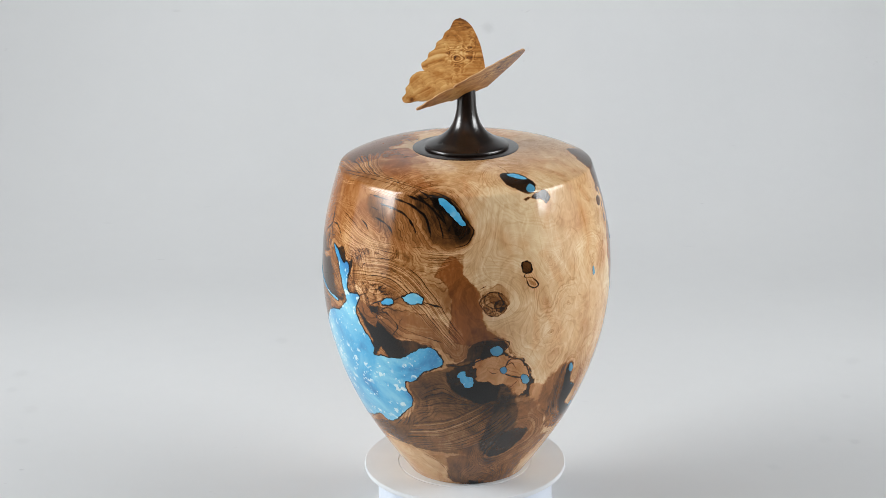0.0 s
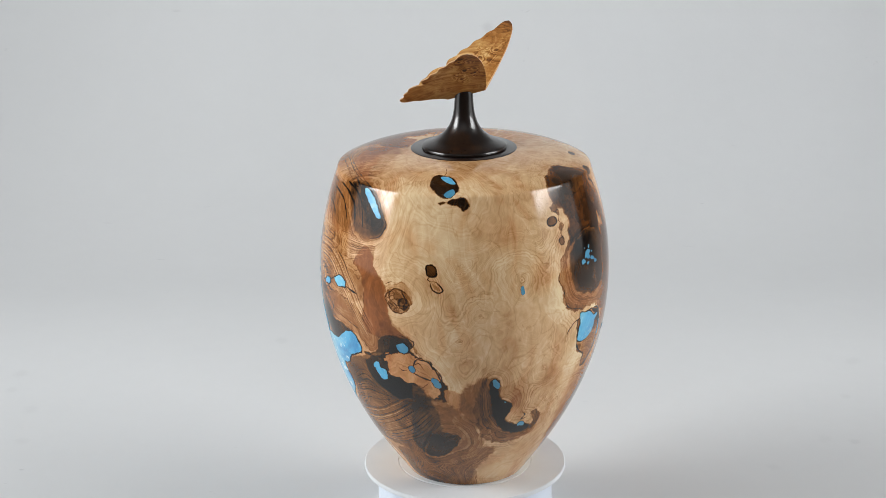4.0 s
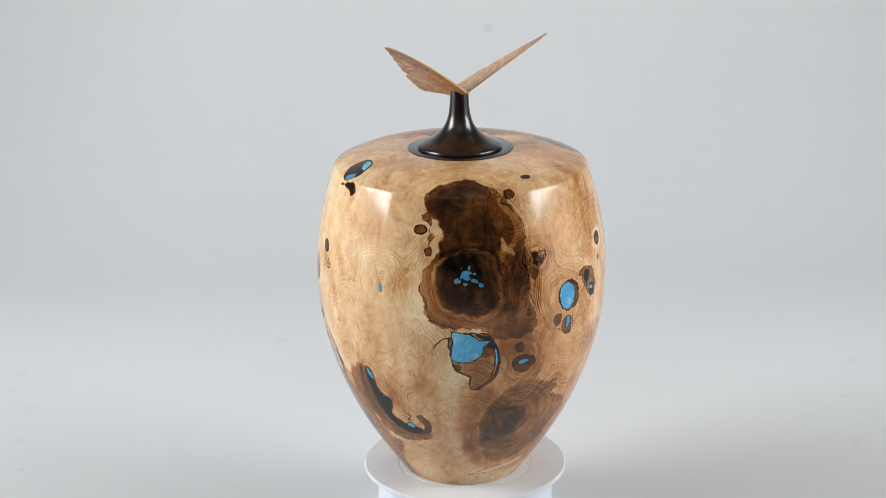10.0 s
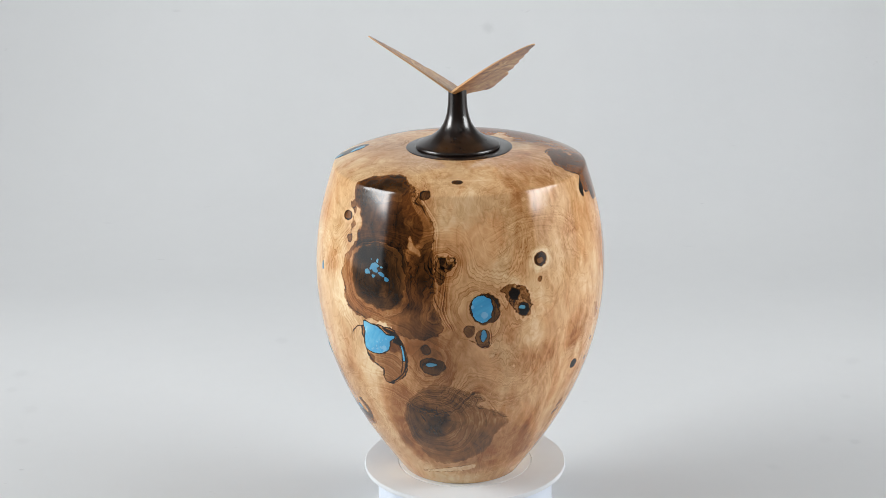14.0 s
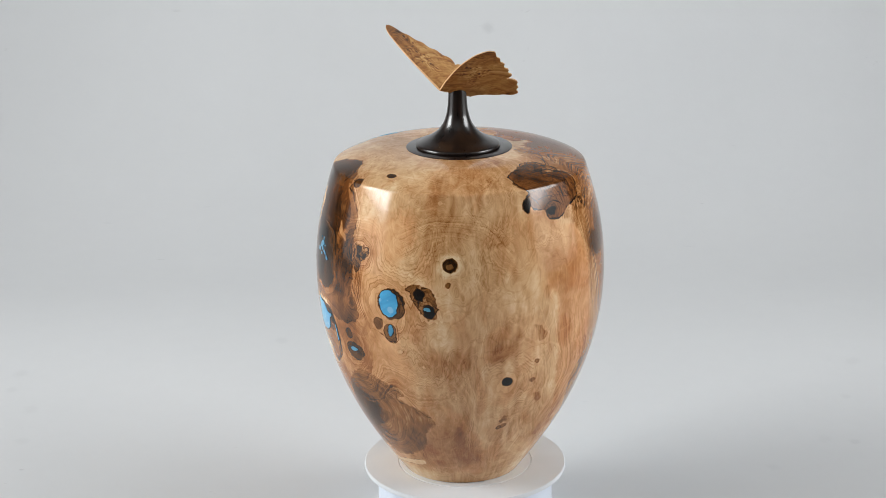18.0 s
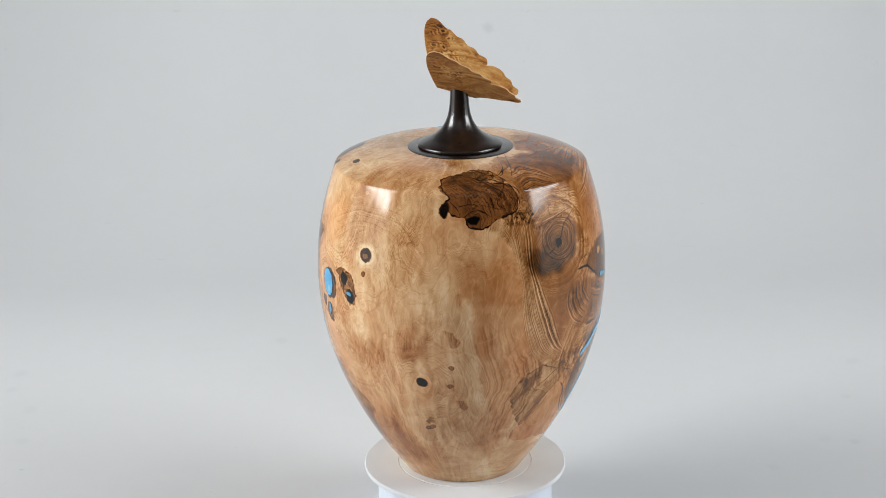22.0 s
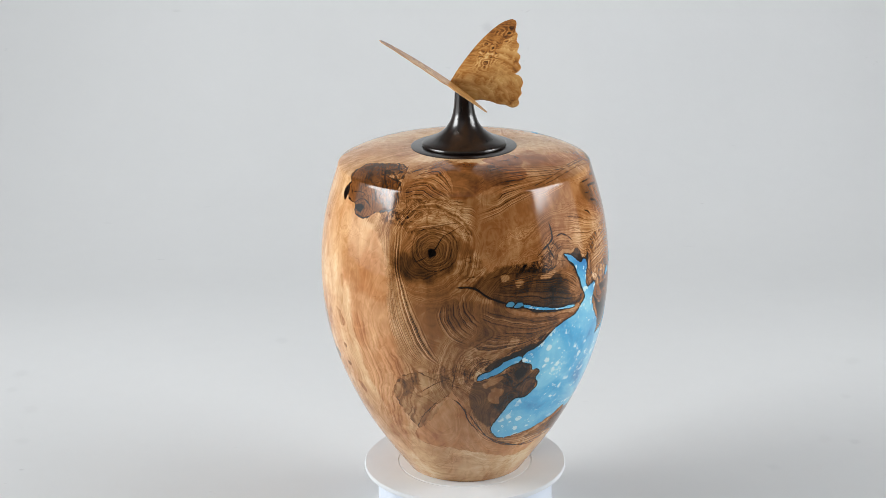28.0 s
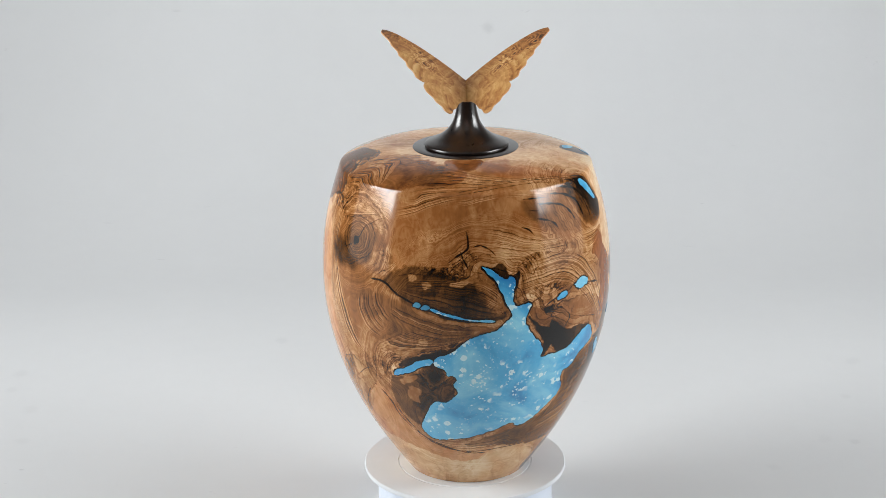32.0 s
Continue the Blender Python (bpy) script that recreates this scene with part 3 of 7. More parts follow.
ZONES.append(([(1.1, 100.0), (13.6, 105.7), (9.4, 80.3), (7.2, 49.9), (12.5, 27.9), (1.7, 38.6), (-1.3, 63.7)], 0.4, 0.95, 4, 1.5, 0.25, 0))
ZONES.append(([(49.3, 37.2), (64.5, 66.4), (66.6, 91.6), (86.4, 42.1), (86.4, 10.1)], 0.28, 0.7999999999999999, 5, 1.5, 0.2, 0))
ZONES.append(([(-54.7, 236.6), (-43.7, 227.2), (-33.1, 217.0), (-28.2, 207.4), (-35.2, 208.6), (-45.5, 213.9), (-53.3, 221.9)], 0.42, 0.3, 6, 2, 0.3, 0))
ZONES.append(([(-42.6, 253.1), (-23.6, 251.0), (-19.4, 231.5), (-30.9, 228.1), (-38.1, 235.2)], 0.27, 0.05, 8, 2, 0.3, 0))
ZONES.append(([(-29.7, 194.6), (-23.3, 199.0), (-19.7, 190.5), (-22.0, 179.2), (-29.7, 175.5)], 0.37, 0.35, 6, 2, 0.3, 0))
ZONES.append(([(-97.2, 238.5), (-59.2, 239.5), (-56.6, 213.5), (-66.1, 191.5), (-79.6, 194.0), (-92.5, 212.1)], 0.2, 0.3, 8, 2, 0.3, 0))
ZONES.append(([(-53.2, 195.5), (-39.6, 205.3), (-32.8, 179.2), (-44.2, 137.4), (-57.2, 125.0), (-57.7, 166.9)], 0.21, -0.02, 8, 2, 0.4, 0))
ZONES.append(([(-37.2, 155.2), (-24.6, 163.6), (-16.1, 146.6), (-22.2, 107.0), (-33.7, 111.8)], 0.24, 0.05, 8, 2, 0.4, 0))
ZONES.append(([(-22.1, 102.0), (-6.4, 89.0), (4.2, 37.7), (-0.7, 2.5), (-37.8, 5.9), (-27.2, 51.4)], 0.24, 0.1, 6, 2, 0.3, 0))
ZONES.append(([(-85.0, 244.8), (-61.5, 237.5), (-29.1, 236.8), (-26.8, 199.6), (-30.5, 144.3), (-46.0, 117.6), (-61.4, 124.4), (-78.6, 150.2), (-85.0, 178.8), (-87.3, 209.2)], 0.22, 0.08, 6, 2, 0.35, 0))
ZONES.append(([(-84.0, 242.5), (-71.8, 239.4), (-75.2, 223.0), (-80.4, 205.0), (-84.9, 194.0), (-86.4, 209.2)], 0.23, 0.1, 4, 1.5, 0.3, 0))
ZONES.append(([(-52.4, 229.4), (-29.4, 220.9), (-37.5, 204.5), (-49.5, 217.0)], 0.26, 0.25, 7, 2, 0.3, 0))
ZONES.append(([(-188.6, 190.7), (-183.1, 193.9), (-172.9, 193.9), (-165.6, 190.0), (-154.8, 185.0), (-153.6, 171.9), (-152.0, 159.0), (-155.1, 157.9), (-166.1, 158.5), (-173.3, 163.5), (-182.3, 167.9), (-190.9, 177.5), (-195.1, 182.4)], 0.66, 0.1, 2, 1.5, 0.9, 0))
ZONES.append(([(-183.2, 190.1), (-165.8, 186.1), (-155.1, 176.5), (-153.6, 159.6), (-166.1, 162.5), (-177.9, 171.6)], 0.72, 0, 6, 1.5, 0.8, 0))
ZONES.append(([(162.8, 171.9), (171.2, 167.5), (186.7, 158.5), (199.4, 152.3), (194.4, 143.8), (180.1, 143.6), (169.1, 141.0), (164.9, 153.8)], 0.58, 0.15, 4, 1.5, 0.9, 0))
ZONES.append(([(-183.5, 187.2), (-174.5, 191.0), (-165.9, 188.7), (-155.3, 186.7), (-148.9, 185.0), (-146.4, 174.9), (-145.8, 166.9), (-143.6, 164.5), (-146.9, 158.6), (-155.4, 158.0), (-163.9, 159.4), (-170.2, 162.6), (-176.7, 168.1), (-183.4, 175.5)], 0.68, 0.1, 1.5, 1, 0.9, 0))
ZONES.append(([(-171.3, 185.3), (-157.4, 185.6), (-147.9, 181.0), (-146.9, 167.0), (-155.4, 161.2), (-165.9, 168.1)], 0.76, 0, 5, 1.5, 0.7, 0))
ZONES.append(([(-177.8, 183.6), (-175.1, 184.9), (-173.4, 182.0), (-176.3, 179.2)], 0.36, 0, 0.7, 0.6, 0.2, 0.3))
ZONES.append(([(-161.7, 187.6), (-156.4, 188.6), (-157.0, 185.6), (-160.6, 185.0)], 0.4, 0.1, 0.7, 0.6, 0.2, 0))
ZONES.append(([(176.8, 189.0), (180.1, 189.1), (180.0, 185.4), (177.4, 184.3)], 0.36, 0, 0.7, 0.6, 0.2, 0.4))
ZONES.append(([(-167.1, 184.5), (-161.8, 187.5), (-159.1, 185.9), (-163.4, 181.0)], 0.33, 0.2, 0.7, 0.8, 0.2, 0.4))
ZONES.append(([(169.0, 156.8), (173.4, 155.1), (173.9, 150.6), (170.8, 151.0)], 0.36, -0.1, 0.7, 0.8, 0.2, 0))
ZONES.append(([(172.4, 139.9), (176.8, 140.9), (178.4, 135.5), (175.9, 131.5), (173.1, 134.5)], 0.36, 0.1, 0.7, 1, 0.3, 0))
ZONES.append(([(-179.1, 160.0), (-173.1, 150.4), (-157.8, 153.2), (-159.1, 148.8), (-170.6, 145.5), (-177.7, 146.5)], 0.52, 0.6, 1.5, 1.2, 0.5, 0))
ZONES.append(([(-145.8, 156.0), (-143.5, 159.6), (-146.9, 152.1), (-155.4, 148.1), (-162.9, 143.4), (-157.5, 150.0)], 0.5, 0.65, 0.8, 0.8, 0.4, 0))
ZONES.append(([(157.1, 169.4), (169.4, 169.7), (181.1, 160.5), (191.9, 154.0), (200.3, 150.0), (193.9, 140.6), (182.6, 133.6), (170.5, 132.6), (160.3, 141.7)], 0.56, 0.18, 4, 1.5, 1.0, 0))
ZONES.append(([(170.5, 131.8), (179.3, 136.9), (181.8, 144.2), (185.1, 142.7), (181.5, 134.8), (175.3, 128.9)], 0.4, 0.1, 0.7, 1, 0.3, 0))
ZONES.append(([(-188.9, 122.6), (-183.5, 128.3), (-172.9, 134.9), (-166.2, 138.5), (-161.4, 144.6), (-164.9, 135.6), (-169.5, 133.1), (-173.4, 129.0), (-181.3, 125.7), (-187.4, 120.0)], 0.87, 0, 0.8, 0.9, 0.1, 0))
ZONES.append(([(167.7, 111.1), (180.0, 117.4), (184.5, 122.9), (180.1, 107.9), (176.9, 101.2), (178.8, 96.7), (174.6, 88.1), (176.0, 68.6), (169.6, 75.5), (166.4, 85.0), (164.8, 96.7)], 0.6, 0, 1, 1, 0.7, 0))
ZONES.append(([(-180.0, 118.8), (-174.3, 124.5), (-169.9, 121.5), (-168.9, 116.9), (-165.3, 113.9), (-166.3, 109.5), (-164.9, 104.7), (-169.7, 93.2), (-173.2, 93.7), (-177.9, 86.5), (-180.9, 75.8), (-184.0, 68.6), (-186.0, 77.6), (-185.6, 88.6), (-181.1, 97.7), (-182.8, 102.2), (-179.3, 110.4)], 0.7, 0.25, 0.8, 1.1, 0.8, 0.3))
ZONES.append(([(-176.9, 117.1), (-172.1, 121.1), (-170.0, 115.4), (-172.6, 108.4), (-176.3, 108.7)], 0.82, 0, 3, 1.2, 0.4, 0))
ZONES.append(([(-181.0, 95.1), (-175.6, 99.0), (-174.8, 93.0), (-178.9, 86.8), (-182.2, 77.1), (-183.9, 82.1)], 0.8, 0.05, 3, 1.2, 0.5, 0))
ZONES.append(([(-174.0, 104.3), (-168.6, 108.0), (-167.9, 101.0), (-171.9, 97.0)], 0.56, 0.5, 1.5, 1.4, 0.6, 0.3))
ZONES.append(([(174.4, 102.3), (177.6, 100.4), (178.0, 91.3), (174.5, 91.8), (172.9, 96.9)], 0.38, 0.1, 0.5, 0.7, 0.2, 0.2))
ZONES.append(([(170.6, 109.9), (178.1, 115.0), (178.6, 111.9), (172.2, 105.1)], 0.38, 0.1, 0.5, 0.7, 0.2, 0.2))
ZONES.append(([(174.4, 103.9), (178.8, 104.0), (179.5, 98.9), (175.1, 96.7)], 0.4, 0.1, 0.5, 0.7, 0.2, 0))
ZONES.append(([(-143.4, 184.0), (-139.8, 194.9), (-129.9, 199.2), (-119.3, 191.9), (-110.2, 176.9), (-113.7, 174.5), (-124.2, 176.4), (-130.7, 173.0), (-135.6, 168.5), (-139.8, 172.4)], 0.33, 0.15, 0.8, 1, 0.5, 0.5))
ZONES.append(([(-157.4, 198.5), (-154.7, 204.5), (-150.4, 201.8), (-147.9, 196.2), (-150.5, 192.4), (-154.8, 194.3)], 0.44, 0.5, 1, 1, 0.8, 0.5))
ZONES.append(([(-157.0, 195.1), (-135.5, 204.5), (-118.5, 204.0), (-117.8, 183.1), (-131.0, 169.0), (-149.0, 162.5)], 0.4, 0.25, 3, 1.5, 1, 0))
ZONES.append(([(-150.9, 194.7), (-146.5, 196.8), (-143.4, 187.1), (-139.9, 191.8), (-141.0, 181.6), (-143.6, 170.5), (-145.8, 166.9), (-147.9, 177.0), (-150.0, 185.0), (-154.2, 193.9)], 0.8, 0.1, 0.6, 0.6, 0, 0))
ZONES.append(([(-136.8, 158.8), (-132.9, 147.5), (-129.9, 138.0), (-130.0, 127.0), (-125.7, 133.2), (-117.3, 139.0), (-122.3, 145.5), (-130.4, 149.5), (-134.4, 156.1)], 0.86, 0.05, 0.7, 0.8, 0.1, 0.4))
ZONES.append(([(-136.0, 163.5), (-130.7, 163.1), (-116.4, 147.0), (-119.2, 144.2), (-129.2, 149.5), (-134.3, 155.7)], 0.52, 0.5, 1, 1, 0.6, 0))
ZONES.append(([(-126.3, 152.5), (-120.8, 146.0), (-117.2, 142.2), (-109.0, 142.1), (-105.0, 140.0), (-111.1, 133.5), (-118.0, 125.8), (-122.1, 126.6), (-125.2, 135.1), (-126.8, 143.9)], 0.83, 0.05, 0.7, 0.7, 0.15, 0.5))
ZONES.append(([(-129.6, 161.4), (-117.8, 164.2), (-104.0, 162.4), (-95.6, 153.0), (-88.2, 142.0), (-86.0, 134.1), (-92.6, 126.3), (-97.0, 134.0), (-103.4, 141.0), (-110.0, 143.2), (-117.1, 143.9), (-123.2, 149.5)], 0.5, 0.3, 1, 1, 1.0, 0.5))
ZONES.append(([(-120.9, 201.5), (-108.9, 204.1), (-95.5, 201.7), (-97.6, 190.3), (-95.5, 171.1), (-99.8, 162.9), (-113.0, 166.6), (-120.2, 174.6)], 0.46, 0.2, 2, 1, 1.0, 0))
ZONES.append(([(-95.5, 203.6), (-91.6, 198.8), (-90.9, 190.5), (-86.0, 182.0), (-84.6, 171.0), (-83.8, 158.1), (-80.8, 150.5), (-76.0, 144.8), (-83.0, 144.9), (-88.9, 141.5), (-94.6, 144.5), (-96.6, 154.3), (-95.5, 169.1), (-97.6, 184.5), (-101.5, 190.0), (-98.8, 199.6)], 0.52, 1.0, 0.9, 0.8, 0.12, 0.4))
ZONES.append(([(-88.2, 142.0), (-83.0, 144.9), (-76.4, 144.0), (-74.5, 139.0), (-80.6, 134.5), (-86.0, 129.7), (-90.5, 126.3), (-96.0, 124.4), (-98.1, 127.3), (-91.5, 129.9)], 0.8, 0, 0.8, 0.7, 0.2, 0.3))
ZONES.append(([(-135.5, 237.5), (-121.7, 241.1), (-102.5, 246.0), (-96.0, 240.5), (-91.6, 234.5), (-89.0, 226.0), (-87.1, 220.7), (-89.0, 212.3), (-92.3, 209.0), (-102.2, 208.4), (-113.9, 210.5), (-121.6, 213.1), (-128.4, 218.5), (-135.5, 227.9)], 0.52, 0.25, 3, 0.8, 0.5, 0))
ZONES.append(([(-112.1, 241.1), (-103.5, 244.8), (-97.2, 242.6), (-92.4, 234.5), (-88.5, 223.5), (-87.6, 219.6), (-89.9, 212.3), (-94.5, 210.0), (-101.8, 211.0), (-105.9, 217.7), (-108.7, 226.6)], 0.75, 0.18, 3, 0.8, 0.3, 0))
ZONES.append(([(-104.6, 242.9), (-98.4, 241.8), (-93.0, 234.5), (-88.0, 222.3), (-89.9, 213.8), (-94.5, 213.7), (-99.1, 224.0), (-103.0, 234.8)], 0.88, 0.05, 2, 0.6, 0.1, 0))
ZONES.append(([(-115.4, 108.6), (-103.0, 120.0), (-96.0, 125.3), (-86.7, 129.7), (-88.9, 111.5), (-82.2, 102.7), (-72.5, 103.4), (-61.8, 96.0), (-60.2, 74.2), (-63.6, 62.8), (-69.4, 47.4), (-78.8, 38.7), (-99.5, 41.3), (-121.2, 42.9), (-142.3, 47.7), (-161.8, 51.0), (-123.9, 72.1), (-113.3, 90.2)], 0.6, -0.1, 1, 1, 0.8, 0.3))
ZONES.append(([(-98.5, 56.6), (-83.0, 50.1), (-70.9, 57.4), (-75.6, 42.2), (-92.6, 43.9)], 0.62, 0, 3, 1, 0.6, 0))
ZONES.append(([(-82.1, 101.2), (-70.4, 92.7), (-66.1, 79.1), (-68.9, 65.9), (-77.5, 62.0), (-84.1, 80.3)], 0.62, 0.25, 3, 1.5, 0.4, 0))
ZONES.append(([(-96.5, 123.0), (-89.4, 127.7), (-86.0, 133.2), (-80.6, 137.0), (-72.6, 131.2), (-67.7, 126.5), (-63.3, 116.0), (-61.1, 95.7), (-73.3, 96.6), (-84.5, 93.9), (-91.8, 100.8), (-96.4, 106.5), (-98.5, 115.0)], 0.87, 0, 1, 1, 0.15, 0))
ZONES.append(([(-87.5, 125.4), (-85.0, 131.4), (-78.4, 133.7), (-72.6, 130.8), (-67.7, 126.5), (-64.1, 116.2), (-64.0, 106.7), (-66.9, 97.9), (-74.8, 100.0), (-73.7, 106.6), (-80.1, 111.7), (-85.7, 113.7)], 0.27, 0.75, 0.5, 1.6, 0.3, 0.8))
ZONES.append(([(-61.5, 69.0), (-57.4, 70.2), (-55.5, 57.7), (-60.8, 53.8), (-64.7, 59.7), (-64.1, 67.1)], 0.8, 0, 0.7, 0.9, 0.2, 0.4))
ZONES.append(([(-73.8, 55.0), (-70.1, 56.4), (-67.5, 46.7), (-71.7, 44.7)], 0.55, -0.3, 0.6, 1, 0.3, 0))
ZONES.append(([(-62.9, 105.3), (-55.6, 102.4), (-50.2, 89.8), (-50.9, 64.4), (-56.5, 47.7), (-61.7, 38.0), (-66.8, 43.2), (-60.8, 53.8), (-59.0, 72.5)], 0.35, 0.75, 1.2, 1, 0.3, 0.2))
ZONES.append(([(-56.4, 103.8), (-48.9, 114.5), (-43.7, 114.2), (-39.7, 90.3), (-41.1, 75.5), (-47.9, 71.2), (-55.0, 85.5)], 0.5, 0.3, 2, 1.5, 0.5, 0))
ZONES.append(([(-78.6, 37.2), (-62.1, 39.5), (-55.5, 57.7), (-49.6, 57.8), (-54.2, 34.8), (-55.3, 14.0), (-51.7, 0.5), (-67.5, 2.5)], 0.42, 0.3, 1.5, 1, 0.5, 0))
ZONES.append(([(-143.4, 45.8), (-121.9, 40.6), (-110.4, 30.6), (-105.2, 8.5), (-123.1, 0.6), (-157.4, 0.8), (-158.6, 20.4)], 0.24, 0.15, 1, 1, 0.2, 0.2))
ZONES.append(([(-100.8, 39.0), (-78.3, 34.3), (-65.5, 28.8), (-60.9, 0.8), (-104.8, 2.8), (-104.8, 20.5)], 0.54, 0.1, 1.2, 1, 0.5, 0))
ZONES.append(([(-89.1, 5.6), (-79.8, 11.4), (-69.7, 6.2), (-69.6, 0.6), (-86.3, 0.6)], 0.9, 0, 0.6, 0.8, 0, 0))
ZONES.append(([(-73.1, 94.0), (-61.7, 94.5), (-56.4, 86.3), (-48.8, 73.6), (-43.0, 52.2), (-36.6, 44.0), (-48.3, 19.8), (-50.7, 1.9), (-79.9, 0.5), (-95.1, 13.7), (-97.1, 38.2)], 0.48, 0.25, 2, 1.5, 0.6, 0))
ZONES.append(([(-75.3, 107.5), (-68.9, 96.3), (-65.6, 71.5), (-72.1, 44.7), (-83.4, 44.5), (-80.1, 79.9)], 0.68, -0.1, 2, 1.5, 0.5, 0))
ZONES.append(([(-68.5, 64.5), (-59.2, 64.1), (-56.8, 56.8), (-66.7, 39.8), (-77.3, 35.6), (-76.1, 48.7)], 0.8, -0.05, 0.7, 1.3, 0.3, 0.3))
ZONES.append(([(-56.6, 38.7), (-43.4, 49.5), (-39.4, 40.2), (-48.6, 30.9)], 0.4, 0.1, 1, 1.5, 0.6, 0.3))
ZONES.append(([(-47.9, 104.5), (-46.1, 114.5), (-41.5, 116.9), (-39.5, 108.7), (-38.7, 98.9), (-34.1, 92.3), (-34.2, 78.2), (-28.2, 69.9), (-21.4, 64.9), (-17.9, 71.0), (-19.1, 79.7), (-15.7, 75.8), (-14.6, 67.5), (-16.6, 58.1), (-23.5, 53.8), (-36.6, 53.4), (-45.1, 60.5), (-49.0, 76.9), (-49.8, 92.8)], 0.54, 0.3, 1.2, 1, 0.7, 0.3))
ZONES.append(([(-43.6, 113.2), (-40.2, 112.9), (-39.7, 105.3), (-39.1, 98.4), (-35.3, 93.8), (-33.1, 88.7), (-34.7, 77.6), (-32.0, 72.0), (-26.6, 69.9), (-19.7, 66.5), (-23.6, 60.8), (-31.5, 63.2), (-37.9, 71.0), (-41.2, 81.6), (-42.6, 94.6), (-43.6, 104.5)], 0.89, 0, 0.9, 0.9, 0.1, 0))
ZONES.append(([(-21.7, 78.3), (-18.6, 80.7), (-15.6, 74.6), (-16.1, 64.2), (-19.0, 62.1), (-18.2, 70.5)], 0.6, 0.1, 0.7, 0.7, 0.5, 0.5))
ZONES.append(([(-67.7, 247.5), (-71.1, 257.9), (-69.6, 267.3), (-60.3, 264.2), (-56.4, 253.0), (-57.8, 246.4), (-62.0, 242.2)], 0.88, 0.1, 0.6, 0.8, 0, 0.4))
ZONES.append(([(-64.6, 238.9), (-59.4, 241.4), (-53.3, 242.5), (-51.5, 237.2), (-54.1, 233.7), (-56.3, 236.6), (-60.8, 238.4)], 0.88, 0.1, 0.6, 0.8, 0, 0.3))
ZONES.append(([(-68.2, 197.0), (-65.2, 196.4), (-65.1, 190.5), (-67.5, 190.0), (-68.6, 192.5)], 0.72, 0.2, 0.5, 0.6, 0.1, 0.9))
ZONES.append(([(-66.0, 185.0), (-63.9, 183.7), (-63.0, 180.7), (-65.1, 181.3)], 0.4, 0.2, 0.6, 0.5, 0.2, 0))
ZONES.append(([(-85.0, 180.7), (-80.7, 183.0), (-75.8, 179.6), (-74.3, 171.6), (-77.6, 165.5), (-83.0, 166.1), (-85.5, 173.0)], 0.32, 0.2, 1.5, 1, 1.1, 0.35))
ZONES.append(([(-84.4, 178.0), (-82.2, 180.1), (-82.9, 174.8), (-83.8, 171.0)], 0.6, 0.1, 0.8, 1, 0.5, 0.7))
ZONES.append(([(104.0, 241.1), (100.8, 248.9), (99.3, 258.5), (104.2, 264.5), (111.0, 265.7), (118.7, 256.9), (124.9, 253.8), (131.4, 251.3), (133.3, 243.6), (133.8, 234.2), (131.9, 230.0), (127.3, 228.0), (122.7, 225.8), (119.8, 221.7), (115.8, 220.8), (112.2, 222.5), (110.8, 227.8), (107.5, 229.0), (105.2, 230.0), (102.1, 237.6)], 0.59, 0.6, 0.7, 0.8, 0.7, 0.9))
ZONES.append(([(102.9, 258.3), (111.5, 262.7), (118.8, 253.6), (119.6, 240.8), (113.3, 239.1), (107.5, 242.6)], 0.57, 0.5, 4, 1, 0.5, 0))
ZONES.append(([(117.3, 227.4), (124.8, 233.0), (131.9, 233.5), (127.3, 228.8), (120.4, 224.0)], 0.52, 0.55, 1.5, 1, 0.5, 0))
ZONES.append(([(101.0, 236.6), (103.7, 238.5), (104.0, 233.5), (103.2, 228.4), (101.3, 229.1), (100.3, 232.6)], 0.93, -0.1, 0.8, 0.8, 0, 0.5))
ZONES.append(([(111.7, 227.2), (114.8, 229.5), (116.7, 227.0), (114.7, 224.0), (112.3, 224.3)], 0.93, -0.1, 0.8, 0.8, 0, 0.5))
ZONES.append(([(114.8, 265.0), (120.5, 273.3), (127.3, 265.4), (131.2, 255.0), (122.9, 254.3), (118.7, 258.3)], 0.5, 0.15, 1, 1, 1, 0.6))
ZONES.append(([(149.4, 207.1), (151.9, 206.8), (152.2, 203.0), (149.9, 202.1)], 0.92, 0, 0.8, 0.5, 0, 0))
ZONES.append(([(21.0, 216.7), (33.1, 212.0), (46.5, 194.0), (57.6, 170.8), (58.1, 148.1), (43.9, 143.0), (34.7, 139.0), (25.9, 142.5), (23.7, 171.0)], 0.375, 0.55, 9, 2.5, 0.6, 0))
ZONES.append(([(26.0, 186.3), (34.6, 183.3), (37.7, 167.0), (34.6, 149.5), (28.1, 146.4), (25.4, 163.0)], 0.41, 0.55, 6, 2.5, 0.7, 0))
ZONES.append(([(11.0, 146.8), (30.1, 150.3), (40.7, 133.2), (52.3, 103.8), (69.0, 72.1), (86.5, 30.4), (58.2, 15.7), (19.5, 17.9), (4.1, 42.6), (-1.3, 75.4), (1.5, 105.0), (12.6, 116.1)], 0.4, 0.55, 8, 2.5, 0.5, 0))
ZONES.append(([(16.3, 147.0), (30.1, 148.2), (35.1, 128.0), (31.1, 110.4), (18.2, 110.7), (15.1, 129.9)], 0.46, 0.5, 5, 2, 0.8, 0))
ZONES.append(([(18.1, 253.7), (26.0, 238.7), (28.2, 216.2), (28.7, 197.5), (25.1, 197.8), (22.1, 224.1)], 0.42, 0.4, 5, 2, 0.7, 0))
